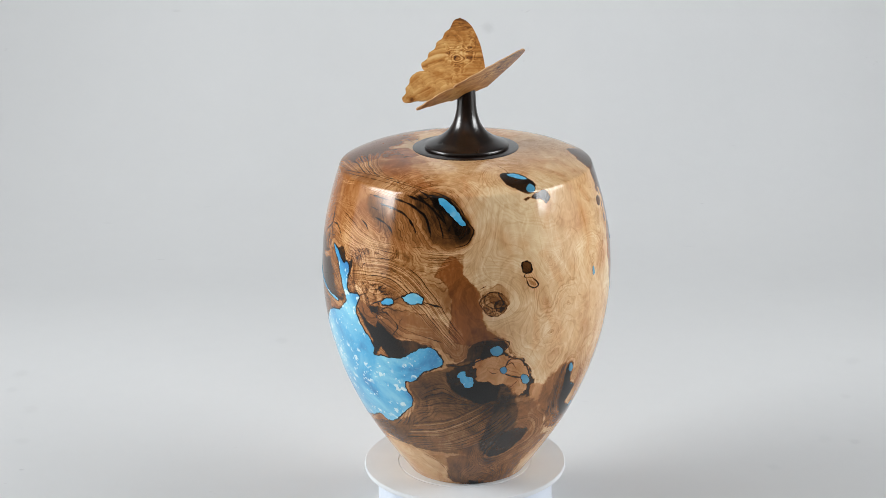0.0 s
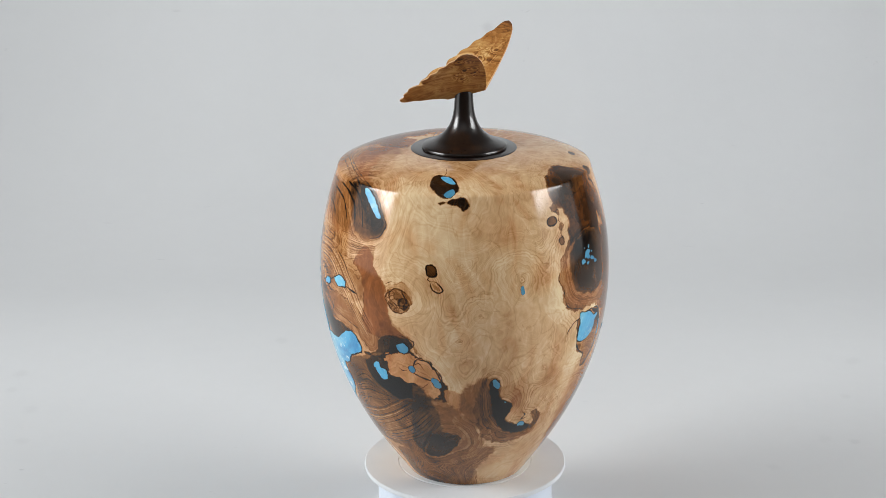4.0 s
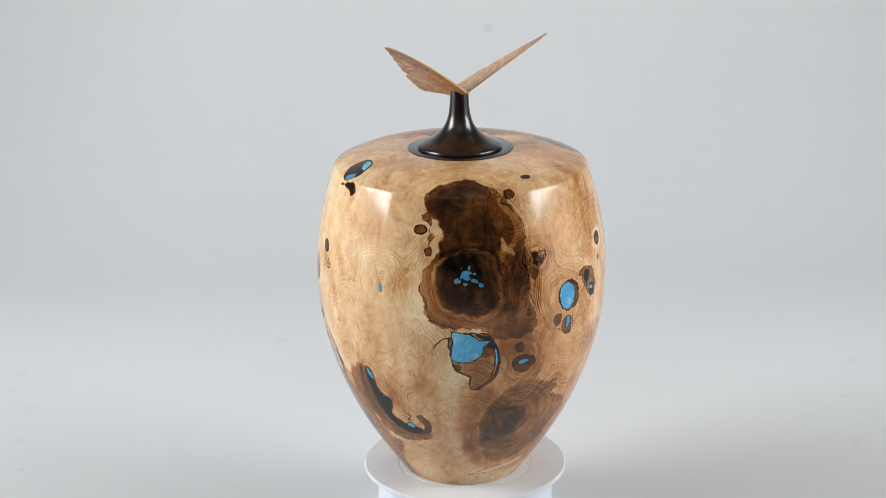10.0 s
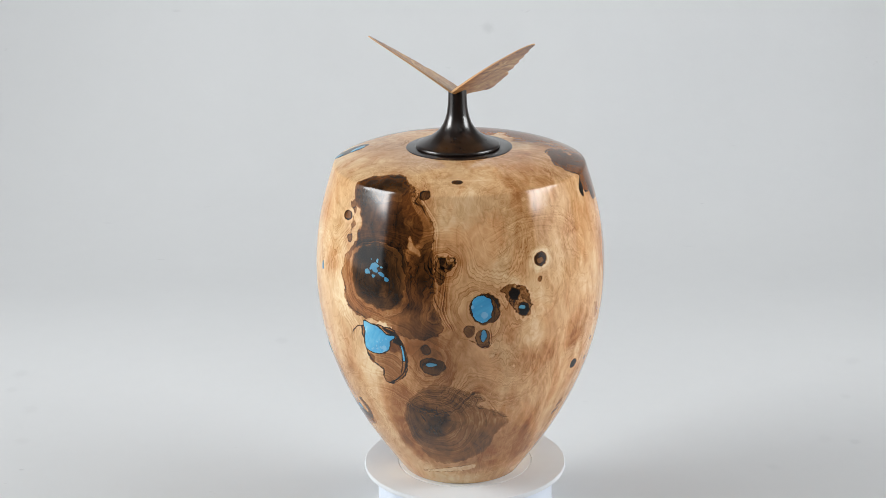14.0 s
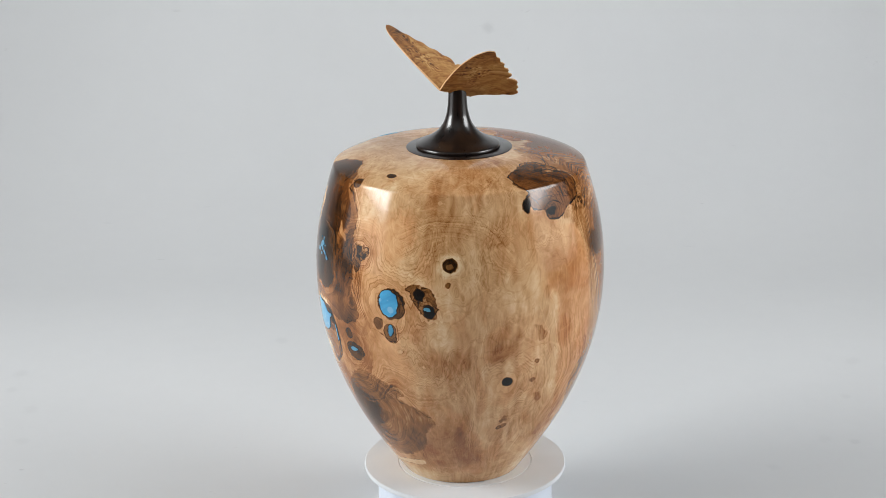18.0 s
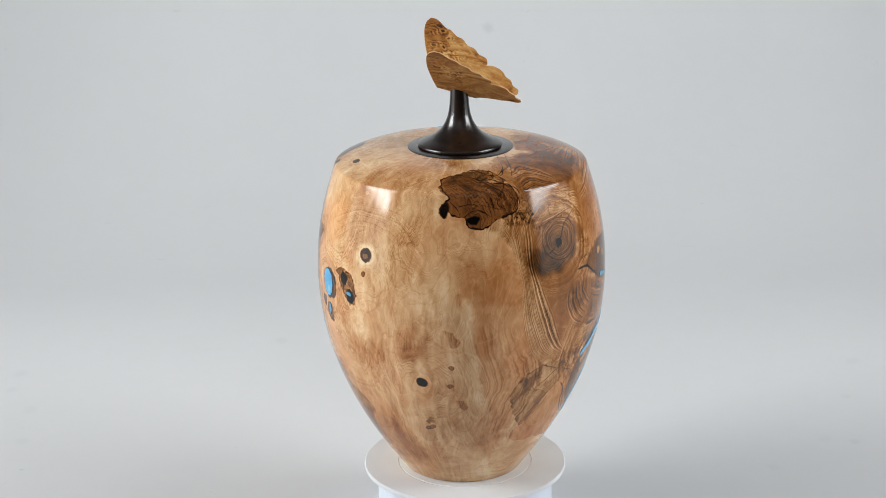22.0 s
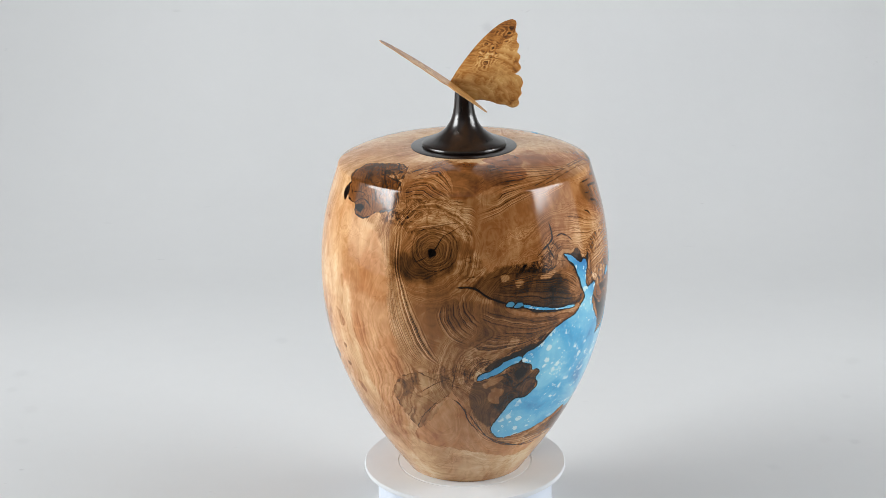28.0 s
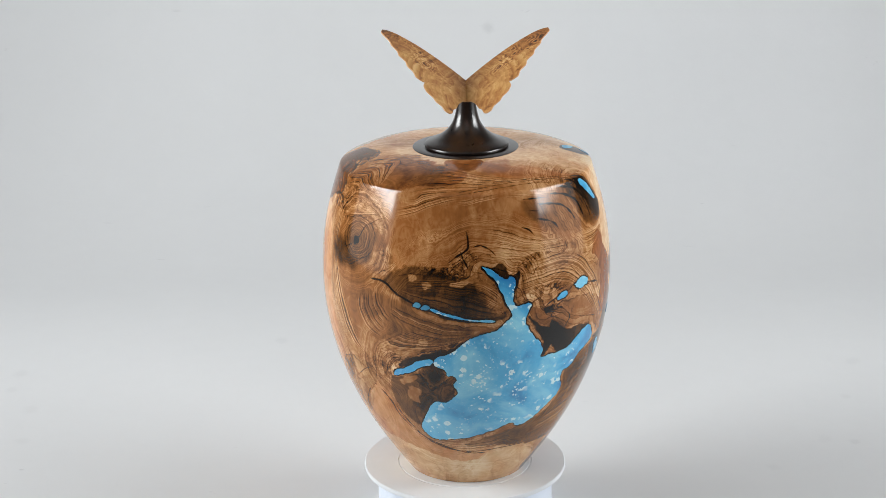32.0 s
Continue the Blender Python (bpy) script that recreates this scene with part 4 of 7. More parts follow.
ZONES.append(([(-13.8, 193.5), (-9.5, 202.3), (-7.3, 206.6), (-6.4, 217.5), (-9.7, 226.5), (-13.6, 232.5), (-14.4, 239.0), (-13.9, 245.5), (-10.3, 253.5), (-2.8, 258.9), (5.9, 261.8), (11.3, 253.5), (16.4, 247.9), (20.5, 239.0), (25.6, 224.6), (26.0, 212.7), (26.6, 197.7), (27.2, 182.4), (26.3, 168.9), (30.6, 154.3), (25.9, 145.9), (15.2, 145.4), (6.7, 153.8), (-6.8, 155.2), (-10.5, 159.0), (-12.9, 164.4), (-13.7, 174.0), (-15.5, 181.4)], 0.58, 0.35, 1, 1.2, 0.7, 0.5))
ZONES.append(([(-13.8, 239.2), (-13.2, 245.3), (-9.9, 252.4), (-2.4, 257.5), (6.1, 260.4), (11.4, 253.0), (15.1, 244.6), (16.7, 236.8), (19.9, 229.4), (21.9, 220.4), (20.7, 212.3), (17.1, 207.1), (12.1, 206.2), (5.5, 208.7), (-1.4, 207.0), (-7.1, 202.9), (-8.3, 210.2), (-6.5, 218.1), (-9.4, 226.5), (-12.4, 232.0)], 0.69, 0.8, 1.4, 1.2, 0.35, 0.3))
ZONES.append(([(-12.7, 239.5), (-8.2, 250.3), (6.2, 256.3), (12.7, 245.0), (8.1, 238.7), (-1.6, 235.9), (-7.8, 231.0)], 0.8, 0.2, 5, 1.5, 0.2, 0))
ZONES.append(([(5.9, 233.0), (16.5, 231.6), (19.9, 220.5), (13.2, 213.0), (7.5, 220.0)], 0.72, 0.75, 6, 1.5, 0.3, 0))
ZONES.append(([(-5.9, 216.4), (0.7, 215.5), (6.6, 211.8), (-1.4, 209.3), (-6.1, 206.9)], 0.6, 0.8, 3, 1.5, 0.4, 0))
ZONES.append(([(-9.0, 194.8), (-4.3, 203.5), (2.6, 208.0), (9.3, 207.5), (14.6, 204.5), (16.1, 193.5), (15.4, 179.0), (12.8, 168.0), (6.9, 162.7), (0.3, 165.0), (-5.1, 168.1), (-8.7, 178.6)], 0.76, 0.15, 1, 1, 0.4, 0.4))
ZONES.append(([(-8.5, 194.2), (-3.5, 201.7), (3.3, 205.5), (7.9, 197.6), (6.9, 182.4), (2.6, 170.0), (-4.2, 172.7), (-8.0, 181.5)], 0.84, 0.02, 4, 1.2, 0.2, 0))
ZONES.append(([(16.5, 201.9), (25.1, 205.3), (26.0, 186.3), (24.8, 171.0), (18.5, 163.3), (15.4, 175.1)], 0.64, 0.6, 4, 1.5, 0.6, 0))
ZONES.append(([(-12.9, 182.1), (-10.8, 194.4), (-8.9, 181.4), (-5.6, 167.6), (1.4, 163.5), (7.9, 160.9), (2.5, 157.3), (-6.7, 160.1), (-10.9, 165.0)], 0.47, 0.55, 1, 1, 0.5, 0.3))
ZONES.append(([(16.7, 215.0), (18.7, 209.4), (21.5, 203.7), (18.6, 204.9), (16.3, 208.5)], 0.32, 0.3, 0.8, 1, 0.3, 0.3))
ZONES.append(([(14.2, 226.0), (18.1, 224.2), (15.4, 220.5)], 0.55, 0.3, 2, 1, 0.4, 0))
ZONES.append(([(27.5, 203.2), (34.1, 202.8), (34.5, 197.5), (31.7, 193.3), (29.4, 185.2), (27.7, 190.0)], 0.6, 0.15, 0.8, 1.5, 1, 0.6))
ZONES.append(([(28.8, 202.0), (31.1, 202.1), (30.5, 198.0), (29.0, 198.2)], 0.8, 0.1, 0.6, 0.8, 0.2, 0.5))
ZONES.append(([(31.7, 197.1), (33.8, 198.6), (32.6, 194.0)], 0.8, 0.1, 0.6, 0.8, 0.2, 0.5))
ZONES.append(([(-18.3, 220.5), (-17.2, 223.5), (-14.6, 223.9), (-13.3, 221.1), (-14.4, 218.5), (-16.9, 218.3)], 0.68, 0.3, 0.5, 0.4, 0.2, 0.9))
ZONES.append(([(-15.7, 230.5), (-13.4, 232.5), (-12.1, 229.0), (-14.1, 227.0)], 0.62, 0.25, 0.6, 0.8, 0.4, 0.6))
ZONES.append(([(-12.9, 226.5), (-11.4, 227.6), (-11.6, 223.9)], 0.62, 0.25, 0.6, 0.8, 0.4, 0.6))
ZONES.append(([(-13.1, 216.6), (-11.1, 217.9), (-11.3, 213.3), (-13.1, 213.5)], 0.62, 0.25, 0.6, 0.8, 0.4, 0.6))
ZONES.append(([(-13.5, 208.1), (-11.5, 209.5), (-11.4, 204.1), (-13.0, 205.2)], 0.62, 0.25, 0.6, 0.8, 0.4, 0.6))
ZONES.append(([(20.1, 246.6), (23.1, 247.6), (23.9, 242.6), (21.5, 240.0), (19.6, 242.0)], 0.74, 0.25, 0.7, 0.6, 0.3, 0.8))
ZONES.append(([(34.6, 259.3), (37.7, 259.3), (38.1, 256.5), (35.1, 255.8)], 0.7, 0.2, 0.6, 0.5, 0.2, 0.5))
ZONES.append(([(-4.3, 145.0), (-2.3, 149.0), (8.9, 150.8), (13.1, 142.8), (15.1, 132.0), (14.5, 120.0), (11.3, 110.9), (5.2, 106.7), (3.5, 110.3), (3.4, 116.8), (0.1, 120.8), (-2.4, 124.7), (-3.5, 133.8)], 0.5, 0.25, 0.6, 0.7, 0.7, 0.9))
ZONES.append(([(5.6, 150.0), (9.9, 148.4), (12.6, 144.4), (13.6, 137.6), (11.2, 136.7), (9.7, 140.4), (11.6, 144.4), (7.7, 146.5)], 0.93, 0, 0.5, 0.5, 0, 0))
ZONES.append(([(7.6, 138.9), (12.0, 139.3), (13.0, 135.0), (8.6, 132.9)], 0.55, 0.8, 1, 0.8, 0.2, 0))
ZONES.append(([(-2.7, 127.4), (0.3, 125.8), (-0.4, 120.6), (-2.3, 122.0)], 0.7, 0.3, 0.7, 0.6, 0.2, 0.5))
ZONES.append(([(18.4, 133.5), (22.6, 139.3), (28.6, 135.7), (31.0, 126.5), (29.0, 118.2), (23.5, 115.1), (19.0, 121.0)], 0.46, 0.35, 1.5, 1, 1.1, 0.35))
ZONES.append(([(20.7, 126.3), (22.7, 130.6), (26.5, 130.7), (28.7, 126.9), (27.2, 121.3), (24.0, 119.3), (21.6, 122.2)], 0.74, 0.15, 0.7, 0.5, 0.5, 0.7))
ZONES.append(([(21.4, 138.0), (23.1, 141.0), (25.1, 138.3), (24.6, 134.9), (22.5, 134.2)], 0.58, 0.3, 0.6, 0.5, 0.5, 0.7))
ZONES.append(([(14.5, 95.7), (21.7, 106.2), (26.8, 110.5), (33.6, 107.0), (44.1, 102.5), (46.6, 96.6), (44.3, 92.3), (56.1, 82.1), (59.6, 71.3), (54.6, 62.5), (52.5, 48.2), (45.0, 38.1), (33.9, 30.7), (20.2, 28.8), (12.6, 42.4), (9.4, 61.6), (8.7, 79.0)], 0.54, 0.1, 1.7, 0.9, 0.9, 0.35))
ZONES.append(([(11.6, 83.3), (19.4, 92.5), (26.9, 89.9), (31.6, 76.6), (28.1, 62.5), (17.9, 57.1), (11.3, 64.2)], 0.59, 0.15, 5, 1.5, 0.7, 0))
ZONES.append(([(24.1, 106.5), (33.8, 102.5), (39.4, 96.0), (35.1, 84.1), (26.9, 91.0), (21.7, 99.2)], 0.57, 0.1, 4, 1.5, 0.8, 0))
ZONES.append(([(32.9, 76.2), (42.6, 79.1), (50.8, 67.6), (44.9, 55.1), (34.2, 61.4)], 0.52, 0.0, 4, 1.5, 0.9, 0))
ZONES.append(([(4.7, 13.7), (35.4, 25.0), (46.4, 26.4), (43.6, 20.9), (28.3, 17.5)], 0.15, 0, 0.6, 0.6, 0.1, 0.5))
ZONES.append(([(131.0, 98.4), (134.3, 108.4), (143.5, 116.9), (153.4, 116.9), (158.5, 109.7), (155.7, 99.5), (150.3, 90.6), (143.1, 72.5), (139.6, 65.1), (135.5, 74.6), (131.5, 87.2)], 0.46, -0.05, 1, 1.2, 0.9, 0.5))
ZONES.append(([(142.0, 107.0), (148.1, 104.5), (144.5, 96.6), (141.2, 97.8)], 0.34, 0.1, 0.8, 1, 0.3, 0.4))
ZONES.append(([(139.2, 96.2), (143.0, 89.6), (144.0, 80.6), (140.0, 76.1), (138.4, 85.5)], 0.36, 0.05, 0.8, 1.2, 0.4, 0.4))
ZONES.append(([(136.1, 107.6), (142.5, 112.9), (140.3, 101.6), (135.4, 95.0)], 0.56, -0.1, 1.5, 1.2, 0.6, 0))
ZONES.append(([(142.5, 72.9), (152.4, 93.0), (155.0, 96.5), (151.0, 86.4), (144.0, 70.4)], 0.36, 0.2, 0.8, 1, 0.4, 0.3))
ZONES.append(([(-82.7, 179.9), (-78.1, 183.6), (-74.4, 178.5), (-75.1, 170.1), (-80.3, 165.7), (-84.0, 172.0)], 0.36, 0.25, 1, 0.8, 1.1, 0.5))
ZONES.append(([(104.1, 122.9), (105.1, 124.4), (106.2, 123.0), (105.1, 121.6)], 0.5, 0.1, 0.8, 0.8, 0.4, 0.6))
ZONES.append(([(103.1, 107.4), (104.2, 108.9), (105.4, 107.5), (104.1, 106.0)], 0.5, 0.1, 0.8, 0.8, 0.4, 0.6))
ZONES.append(([(91.5, 73.4), (93.1, 75.5), (94.4, 74.0), (92.7, 71.9)], 0.5, 0.1, 0.8, 0.8, 0.4, 0.6))
ZONES.append(([(92.4, 68.3), (94.1, 70.5), (95.4, 69.0), (93.7, 66.9)], 0.5, 0.1, 0.8, 0.8, 0.4, 0.6))
ZONES.append(([(90.1, 66.6), (91.8, 68.8), (93.1, 67.4), (91.4, 65.3)], 0.5, 0.1, 0.8, 0.8, 0.4, 0.6))
ZONES.append(([(102.2, 151.3), (105.5, 149.8), (106.2, 145.7), (108.8, 143.5), (107.1, 139.4), (104.9, 140.1), (104.1, 146.5)], 0.42, 0.35, 0.9, 0.7, 0.4, 0.3))
ZONES.append(([(90.1, 109.2), (92.6, 113.1), (94.6, 110.6), (94.1, 107.1), (91.9, 106.3), (90.6, 107.4)], 0.98, 0, 0.4, 0.2, 0, 0))
ZONES.append(([(106.3, 95.0), (109.6, 93.9), (111.6, 88.6), (109.1, 87.1)], 0.4, 0.3, 1.2, 0.8, 0.4, 0))
ZONES.append(([(-74.3, 170.6), (-75.9, 164.5), (-79.6, 162.1), (-83.3, 164.7), (-84.8, 170.8), (-83.3, 177.0), (-79.5, 179.4), (-75.8, 176.7)], 0.46, 0.2, 1.0, 0.8, 1.1, 0.62))
ZONES.append(([(-75.2, 168.7), (-75.9, 166.2), (-77.5, 165.2), (-79.1, 166.4), (-79.8, 168.9), (-79.1, 171.4), (-77.5, 172.3), (-75.8, 171.2)], 0.6, 0.1, 1.5, 0.8, 1.1, 0.62))
ZONES.append(([(42.2, 152.0), (41.5, 148.8), (40.0, 147.5), (38.5, 148.9), (37.9, 152.1), (38.6, 155.3), (40.1, 156.5), (41.6, 155.2)], 0.6, 0.1, 0.8, 0.6, 0.6, 0.62))
ZONES.append(([(48.2, 146.1), (47.4, 141.4), (45.4, 139.6), (43.4, 141.8), (42.6, 146.6), (43.4, 151.2), (45.4, 153.0), (47.3, 150.9)], 0.62, 0, 0.9, 0.8, 0.6, 0.62))
ZONES.append(([(30.4, 124.7), (29.0, 120.0), (25.6, 117.7), (22.4, 119.0), (21.2, 123.3), (22.8, 128.0), (26.1, 130.4), (29.2, 129.0)], 0.66, 0, 0.9, 0.8, 0.6, 0.62))
ZONES.append(([(51.8, 166.7), (50.1, 159.0), (46.0, 156.2), (42.0, 159.8), (40.3, 167.8), (42.0, 175.5), (46.1, 178.4), (50.1, 174.8)], 0.76, 0.1, 0.8, 0.8, 0.7, 0.62))
ZONES.append(([(52.9, 179.5), (57.4, 182.5), (63.0, 175.4), (64.2, 159.1), (58.4, 162.7), (55.1, 171.3)], 0.62, 0.1, 1.5, 1.5, 0.8, 0.62))
ZONES.append(([(59.3, 176.3), (58.7, 173.4), (57.3, 172.4), (55.9, 174.0), (55.3, 177.1), (55.9, 180.0), (57.4, 181.0), (58.8, 179.4)], 0.93, 0, 0.6, 1, 0.1, 0.62))
ZONES.append(([(63.2, 164.3), (62.7, 161.6), (61.3, 160.7), (60.0, 162.2), (59.5, 165.2), (60.0, 167.9), (61.3, 168.7), (62.6, 167.2)], 0.95, 0, 0.6, 1, 0.1, 0.62))
ZONES.append(([(74.1, 197.3), (72.7, 191.3), (69.4, 188.7), (66.1, 190.8), (64.6, 196.6), (65.9, 202.6), (69.3, 205.3), (72.7, 203.1)], 0.12, 0.0, 3, 1, 0.8, 0))
ZONES.append(([(72.2, 197.2), (71.4, 193.9), (69.4, 192.5), (67.4, 193.7), (66.6, 196.8), (67.4, 200.1), (69.3, 201.6), (71.4, 200.4)], 0.8, 0.0, 0.7, 0.7, 0.2, 0.62))
ZONES.append(([(70.9, 196.4), (70.4, 194.5), (69.2, 193.6), (68.0, 194.3), (67.4, 196.2), (67.9, 198.1), (69.2, 198.9), (70.4, 198.2)], 0.5, -0.4, 0.9, 0.7, 0.2, 0.62))
ZONES.append(([(69.2, 183.7), (68.9, 182.3), (68.2, 181.7), (67.4, 182.2), (67.1, 183.5), (67.4, 184.9), (68.1, 185.5), (68.9, 185.0)], 0.6, 0.2, 0.8, 0.4, 0.3, 0.62))
ZONES.append(([(94.5, 109.2), (94.0, 107.0), (92.5, 106.3), (90.9, 107.6), (90.2, 110.1), (90.7, 112.4), (92.2, 113.1), (93.8, 111.8)], 0.98, 0, 0.4, 0.3, 0, 0.62))
ZONES.append(([(37.6, 258.0), (36.9, 256.6), (35.4, 255.9), (33.8, 256.5), (33.0, 257.8), (33.6, 259.4), (35.2, 260.0), (36.9, 259.4)], 0.7, 0.1, 0.8, 0.6, 0.2, 0.62))
ZONES.append(([(95.9, 73.9), (95.5, 72.4), (94.3, 72.0), (93.0, 73.0), (92.4, 74.7), (92.8, 76.3), (93.9, 76.6), (95.2, 75.7)], 0.48, 0.1, 1.7, 1.5, 0.4, 0))
ZONES.append(([(-39.7, 150.7), (-40.0, 149.5), (-40.6, 149.1), (-41.2, 149.5), (-41.4, 150.7), (-41.1, 151.9), (-40.5, 152.4), (-40.0, 151.8)], 0.3, 0.2, 1.7, 1, 1.2, 0))
ZONES.append(([(-54.9, 145.3), (-55.2, 144.0), (-55.8, 143.4), (-56.4, 143.8), (-56.7, 145.0), (-56.4, 146.2), (-55.7, 146.8), (-55.1, 146.4)], 0.3, 0.2, 1.7, 1, 1.2, 0))
ZONES.append(([(-40.5, 131.6), (-40.7, 130.3), (-41.3, 129.8), (-41.9, 130.3), (-42.2, 131.6), (-41.9, 132.8), (-41.3, 133.3), (-40.7, 132.8)], 0.3, 0.2, 1.7, 1, 1.2, 0))
ZONES.append(([(-31.1, 185.4), (-31.4, 184.4), (-32.0, 184.0), (-32.6, 184.5), (-32.8, 185.6), (-32.6, 186.6), (-32.0, 187.0), (-31.4, 186.5)], 0.3, 0.2, 1.7, 1, 1.2, 0))
ZONES.append(([(-47.0, 163.4), (-47.3, 162.2), (-47.9, 161.7), (-48.5, 162.2), (-48.7, 163.3), (-48.5, 164.4), (-47.9, 164.9), (-47.3, 164.5)], 0.3, 0.2, 1.7, 1, 1.2, 0))
ZONES.append(([(-28.0, 150.6), (-28.2, 149.5), (-28.8, 149.1), (-29.5, 149.7), (-29.7, 150.9), (-29.5, 152.0), (-28.9, 152.4), (-28.3, 151.8)], 0.3, 0.2, 1.7, 1, 1.2, 0))
ZONES.append(([(-19.1, 118.4), (-19.4, 117.2), (-20.0, 116.8), (-20.7, 117.5), (-21.1, 118.9), (-20.9, 120.2), (-20.2, 120.5), (-19.5, 119.8)], 0.3, 0.2, 1.7, 1, 1.2, 0))
ZONES.append(([(66.5, 238.0), (66.1, 237.2), (65.3, 236.8), (64.4, 237.0), (64.0, 237.8), (64.3, 238.6), (65.2, 239.0), (66.1, 238.7)], 0.3, 0.3, 1.7, 1, 1.2, 0))
ZONES.append(([(69.6, 162.1), (69.3, 161.2), (68.5, 160.8), (67.7, 161.1), (67.4, 161.9), (67.8, 162.8), (68.5, 163.2), (69.3, 162.9)], 0.3, 0.3, 1.7, 1, 1.2, 0))
ZONES.append(([(84.3, 162.1), (84.0, 161.3), (83.3, 161.0), (82.5, 161.4), (82.2, 162.2), (82.5, 163.1), (83.3, 163.4), (84.0, 163.0)], 0.3, 0.3, 1.7, 1, 1.2, 0))
ZONES.append(([(50.6, 133.4), (50.1, 132.3), (49.2, 131.6), (48.3, 131.7), (48.0, 132.5), (48.4, 133.6), (49.3, 134.3), (50.2, 134.2)], 0.3, 0.3, 1.7, 1, 1.2, 0))
ZONES.append(([(76.1, 216.0), (75.7, 215.2), (74.9, 214.9), (74.2, 215.2), (73.8, 216.0), (74.2, 216.8), (74.9, 217.1), (75.7, 216.8)], 0.3, 0.3, 1.7, 1, 1.2, 0))
ZONES.append(([(93.7, 207.3), (93.3, 206.5), (92.5, 206.3), (91.7, 206.7), (91.4, 207.6), (91.8, 208.3), (92.6, 208.5), (93.4, 208.1)], 0.3, 0.3, 1.7, 1, 1.2, 0))
ZONES.append(([(56.3, 237.5), (55.8, 236.5), (54.9, 236.1), (54.1, 236.7), (53.8, 237.8), (54.2, 238.8), (55.1, 239.1), (56.0, 238.6)], 0.3, 0.3, 1.7, 1, 1.2, 0))
ZONES.append(([(73.0, 156.2), (72.6, 155.2), (71.7, 155.1), (70.8, 155.9), (70.4, 157.2), (70.7, 158.2), (71.6, 158.3), (72.6, 157.5)], 0.3, 0.3, 1.7, 1, 1.2, 0))
ZONES.append(([(59.4, 122.1), (59.2, 120.9), (58.3, 120.6), (57.4, 121.3), (57.0, 122.7), (57.3, 123.9), (58.1, 124.2), (59.0, 123.5)], 0.3, 0.3, 1.7, 1, 1.2, 0))
# cracks and bark lines: course, width in mm, strength, wander
STROKES = []
STROKES.append(([(-27.0, 82.4), (-24.9, 78.0), (-26.5, 74.5), (-23.2, 75.6)], 1.0, 1, 0.4))
STROKES.append(([(-65.4, 264.7), (-64.7, 272.7), (-67.1, 280.2)], 1.0, 0.8, 0.4))
STROKES.append(([(-67.3, 190.0), (-67.9, 187.8), (-66.2, 186.6)], 1.0, 1, 0.4))
STROKES.append(([(-66.9, 186.8), (-64.5, 186.2), (-62.0, 181.5), (-63.5, 179.0), (-65.9, 181.1), (-67.1, 186.0)], 1.1, 1, 0.3))
STROKES.append(([(-78.2, 178.1), (-77.0, 174.0), (-75.9, 170.0)], 1.3, 1, 0.4))
STROKES.append(([(-84.1, 176.8), (-83.5, 174.0), (-84.6, 171.0)], 1.2, 1, 0.4))
STROKES.append(([(-85.0, 181.9), (-82.5, 184.0)], 0.9, 0.9, 0.4))
STROKES.append(([(106.9, 235.0), (112.2, 236.7), (118.6, 236.2), (124.8, 233.0), (131.9, 233.5)], 0.8, 0.8, 0.4))
STROKES.append(([(110.7, 229.0), (113.8, 232.5), (117.6, 232.3), (121.4, 227.9)], 0.9, 0.9, 0.4))
STROKES.append(([(123.2, 243.0), (128.3, 239.5), (130.7, 237.0)], 0.7, 0.7, 0.4))
STROKES.append(([(103.6, 240.0), (106.9, 235.0), (108.8, 229.6)], 0.9, 0.9, 0.4))
STROKES.append(([(144.1, 293.4), (139.4, 278.5), (134.2, 268.1), (128.3, 262.4), (122.2, 266.4), (116.9, 272.6), (112.7, 270.6)], 1.0, 0.9, 0.4))
STROKES.append(([(130.9, 259.7), (133.1, 249.0), (135.4, 243.6)], 1.0, 0.9, 0.4))
STROKES.append(([(133.7, 243.6), (134.7, 234.2), (133.3, 228.5)], 0.8, 0.9, 0.4))
STROKES.append(([(122.8, 265.2), (130.9, 261.8), (135.1, 268.3), (142.3, 274.2), (145.1, 289.4), (150.8, 295.9)], 1.0, 0.8, 0.4))
STROKES.append(([(117.4, 262.5), (126.2, 256.9), (132.6, 247.3)], 1, 0.8, 0.4))
STROKES.append(([(118.9, 267.1), (121.4, 272.6), (127.6, 267.4), (126.0, 262.4)], 0.8, 0.9, 0.4))
STROKES.append(([(124.0, 238.6), (130.0, 252.1), (129.3, 263.3), (124.6, 275.0)], 1.0, 0.8, 0.4))
STROKES.append(([(136.5, 259.6), (142.2, 271.8), (149.9, 285.6), (161.4, 296.0)], 0.9, 0.8, 0.4))
STROKES.append(([(150.4, 204.4), (152.4, 208.2), (153.7, 212.5), (155.3, 216.8)], 1.3, 0.9, 0.4))
STROKES.append(([(149.5, 202.6), (146.3, 199.2), (143.3, 197.3)], 1.0, 0.7, 0.4))
STROKES.append(([(155.3, 216.8), (159.7, 218.5), (166.0, 218.1)], 0.7, 0.5, 0.4))
STROKES.append(([(145.4, 217.0), (150.2, 220.5), (156.1, 221.1)], 0.7, 0.6, 0.4))
STROKES.append(([(152.9, 213.0), (157.2, 218.0), (161.9, 222.5), (165.7, 224.6)], 0.8, 0.6, 0.4))
STROKES.append(([(-6.6, 240.0), (-3.8, 236.6), (-2.7, 233.0)], 0.8, 0.6, 0.4))
STROKES.append(([(-13.9, 245.5), (-11.8, 251.8), (-7.0, 255.7), (2.4, 260.6)], 0.6, 0.5, 0.4))
STROKES.append(([(-7.1, 202.9), (-0.2, 207.1), (7.7, 208.2), (14.3, 204.9)], 0.9, 0.7, 0.3))
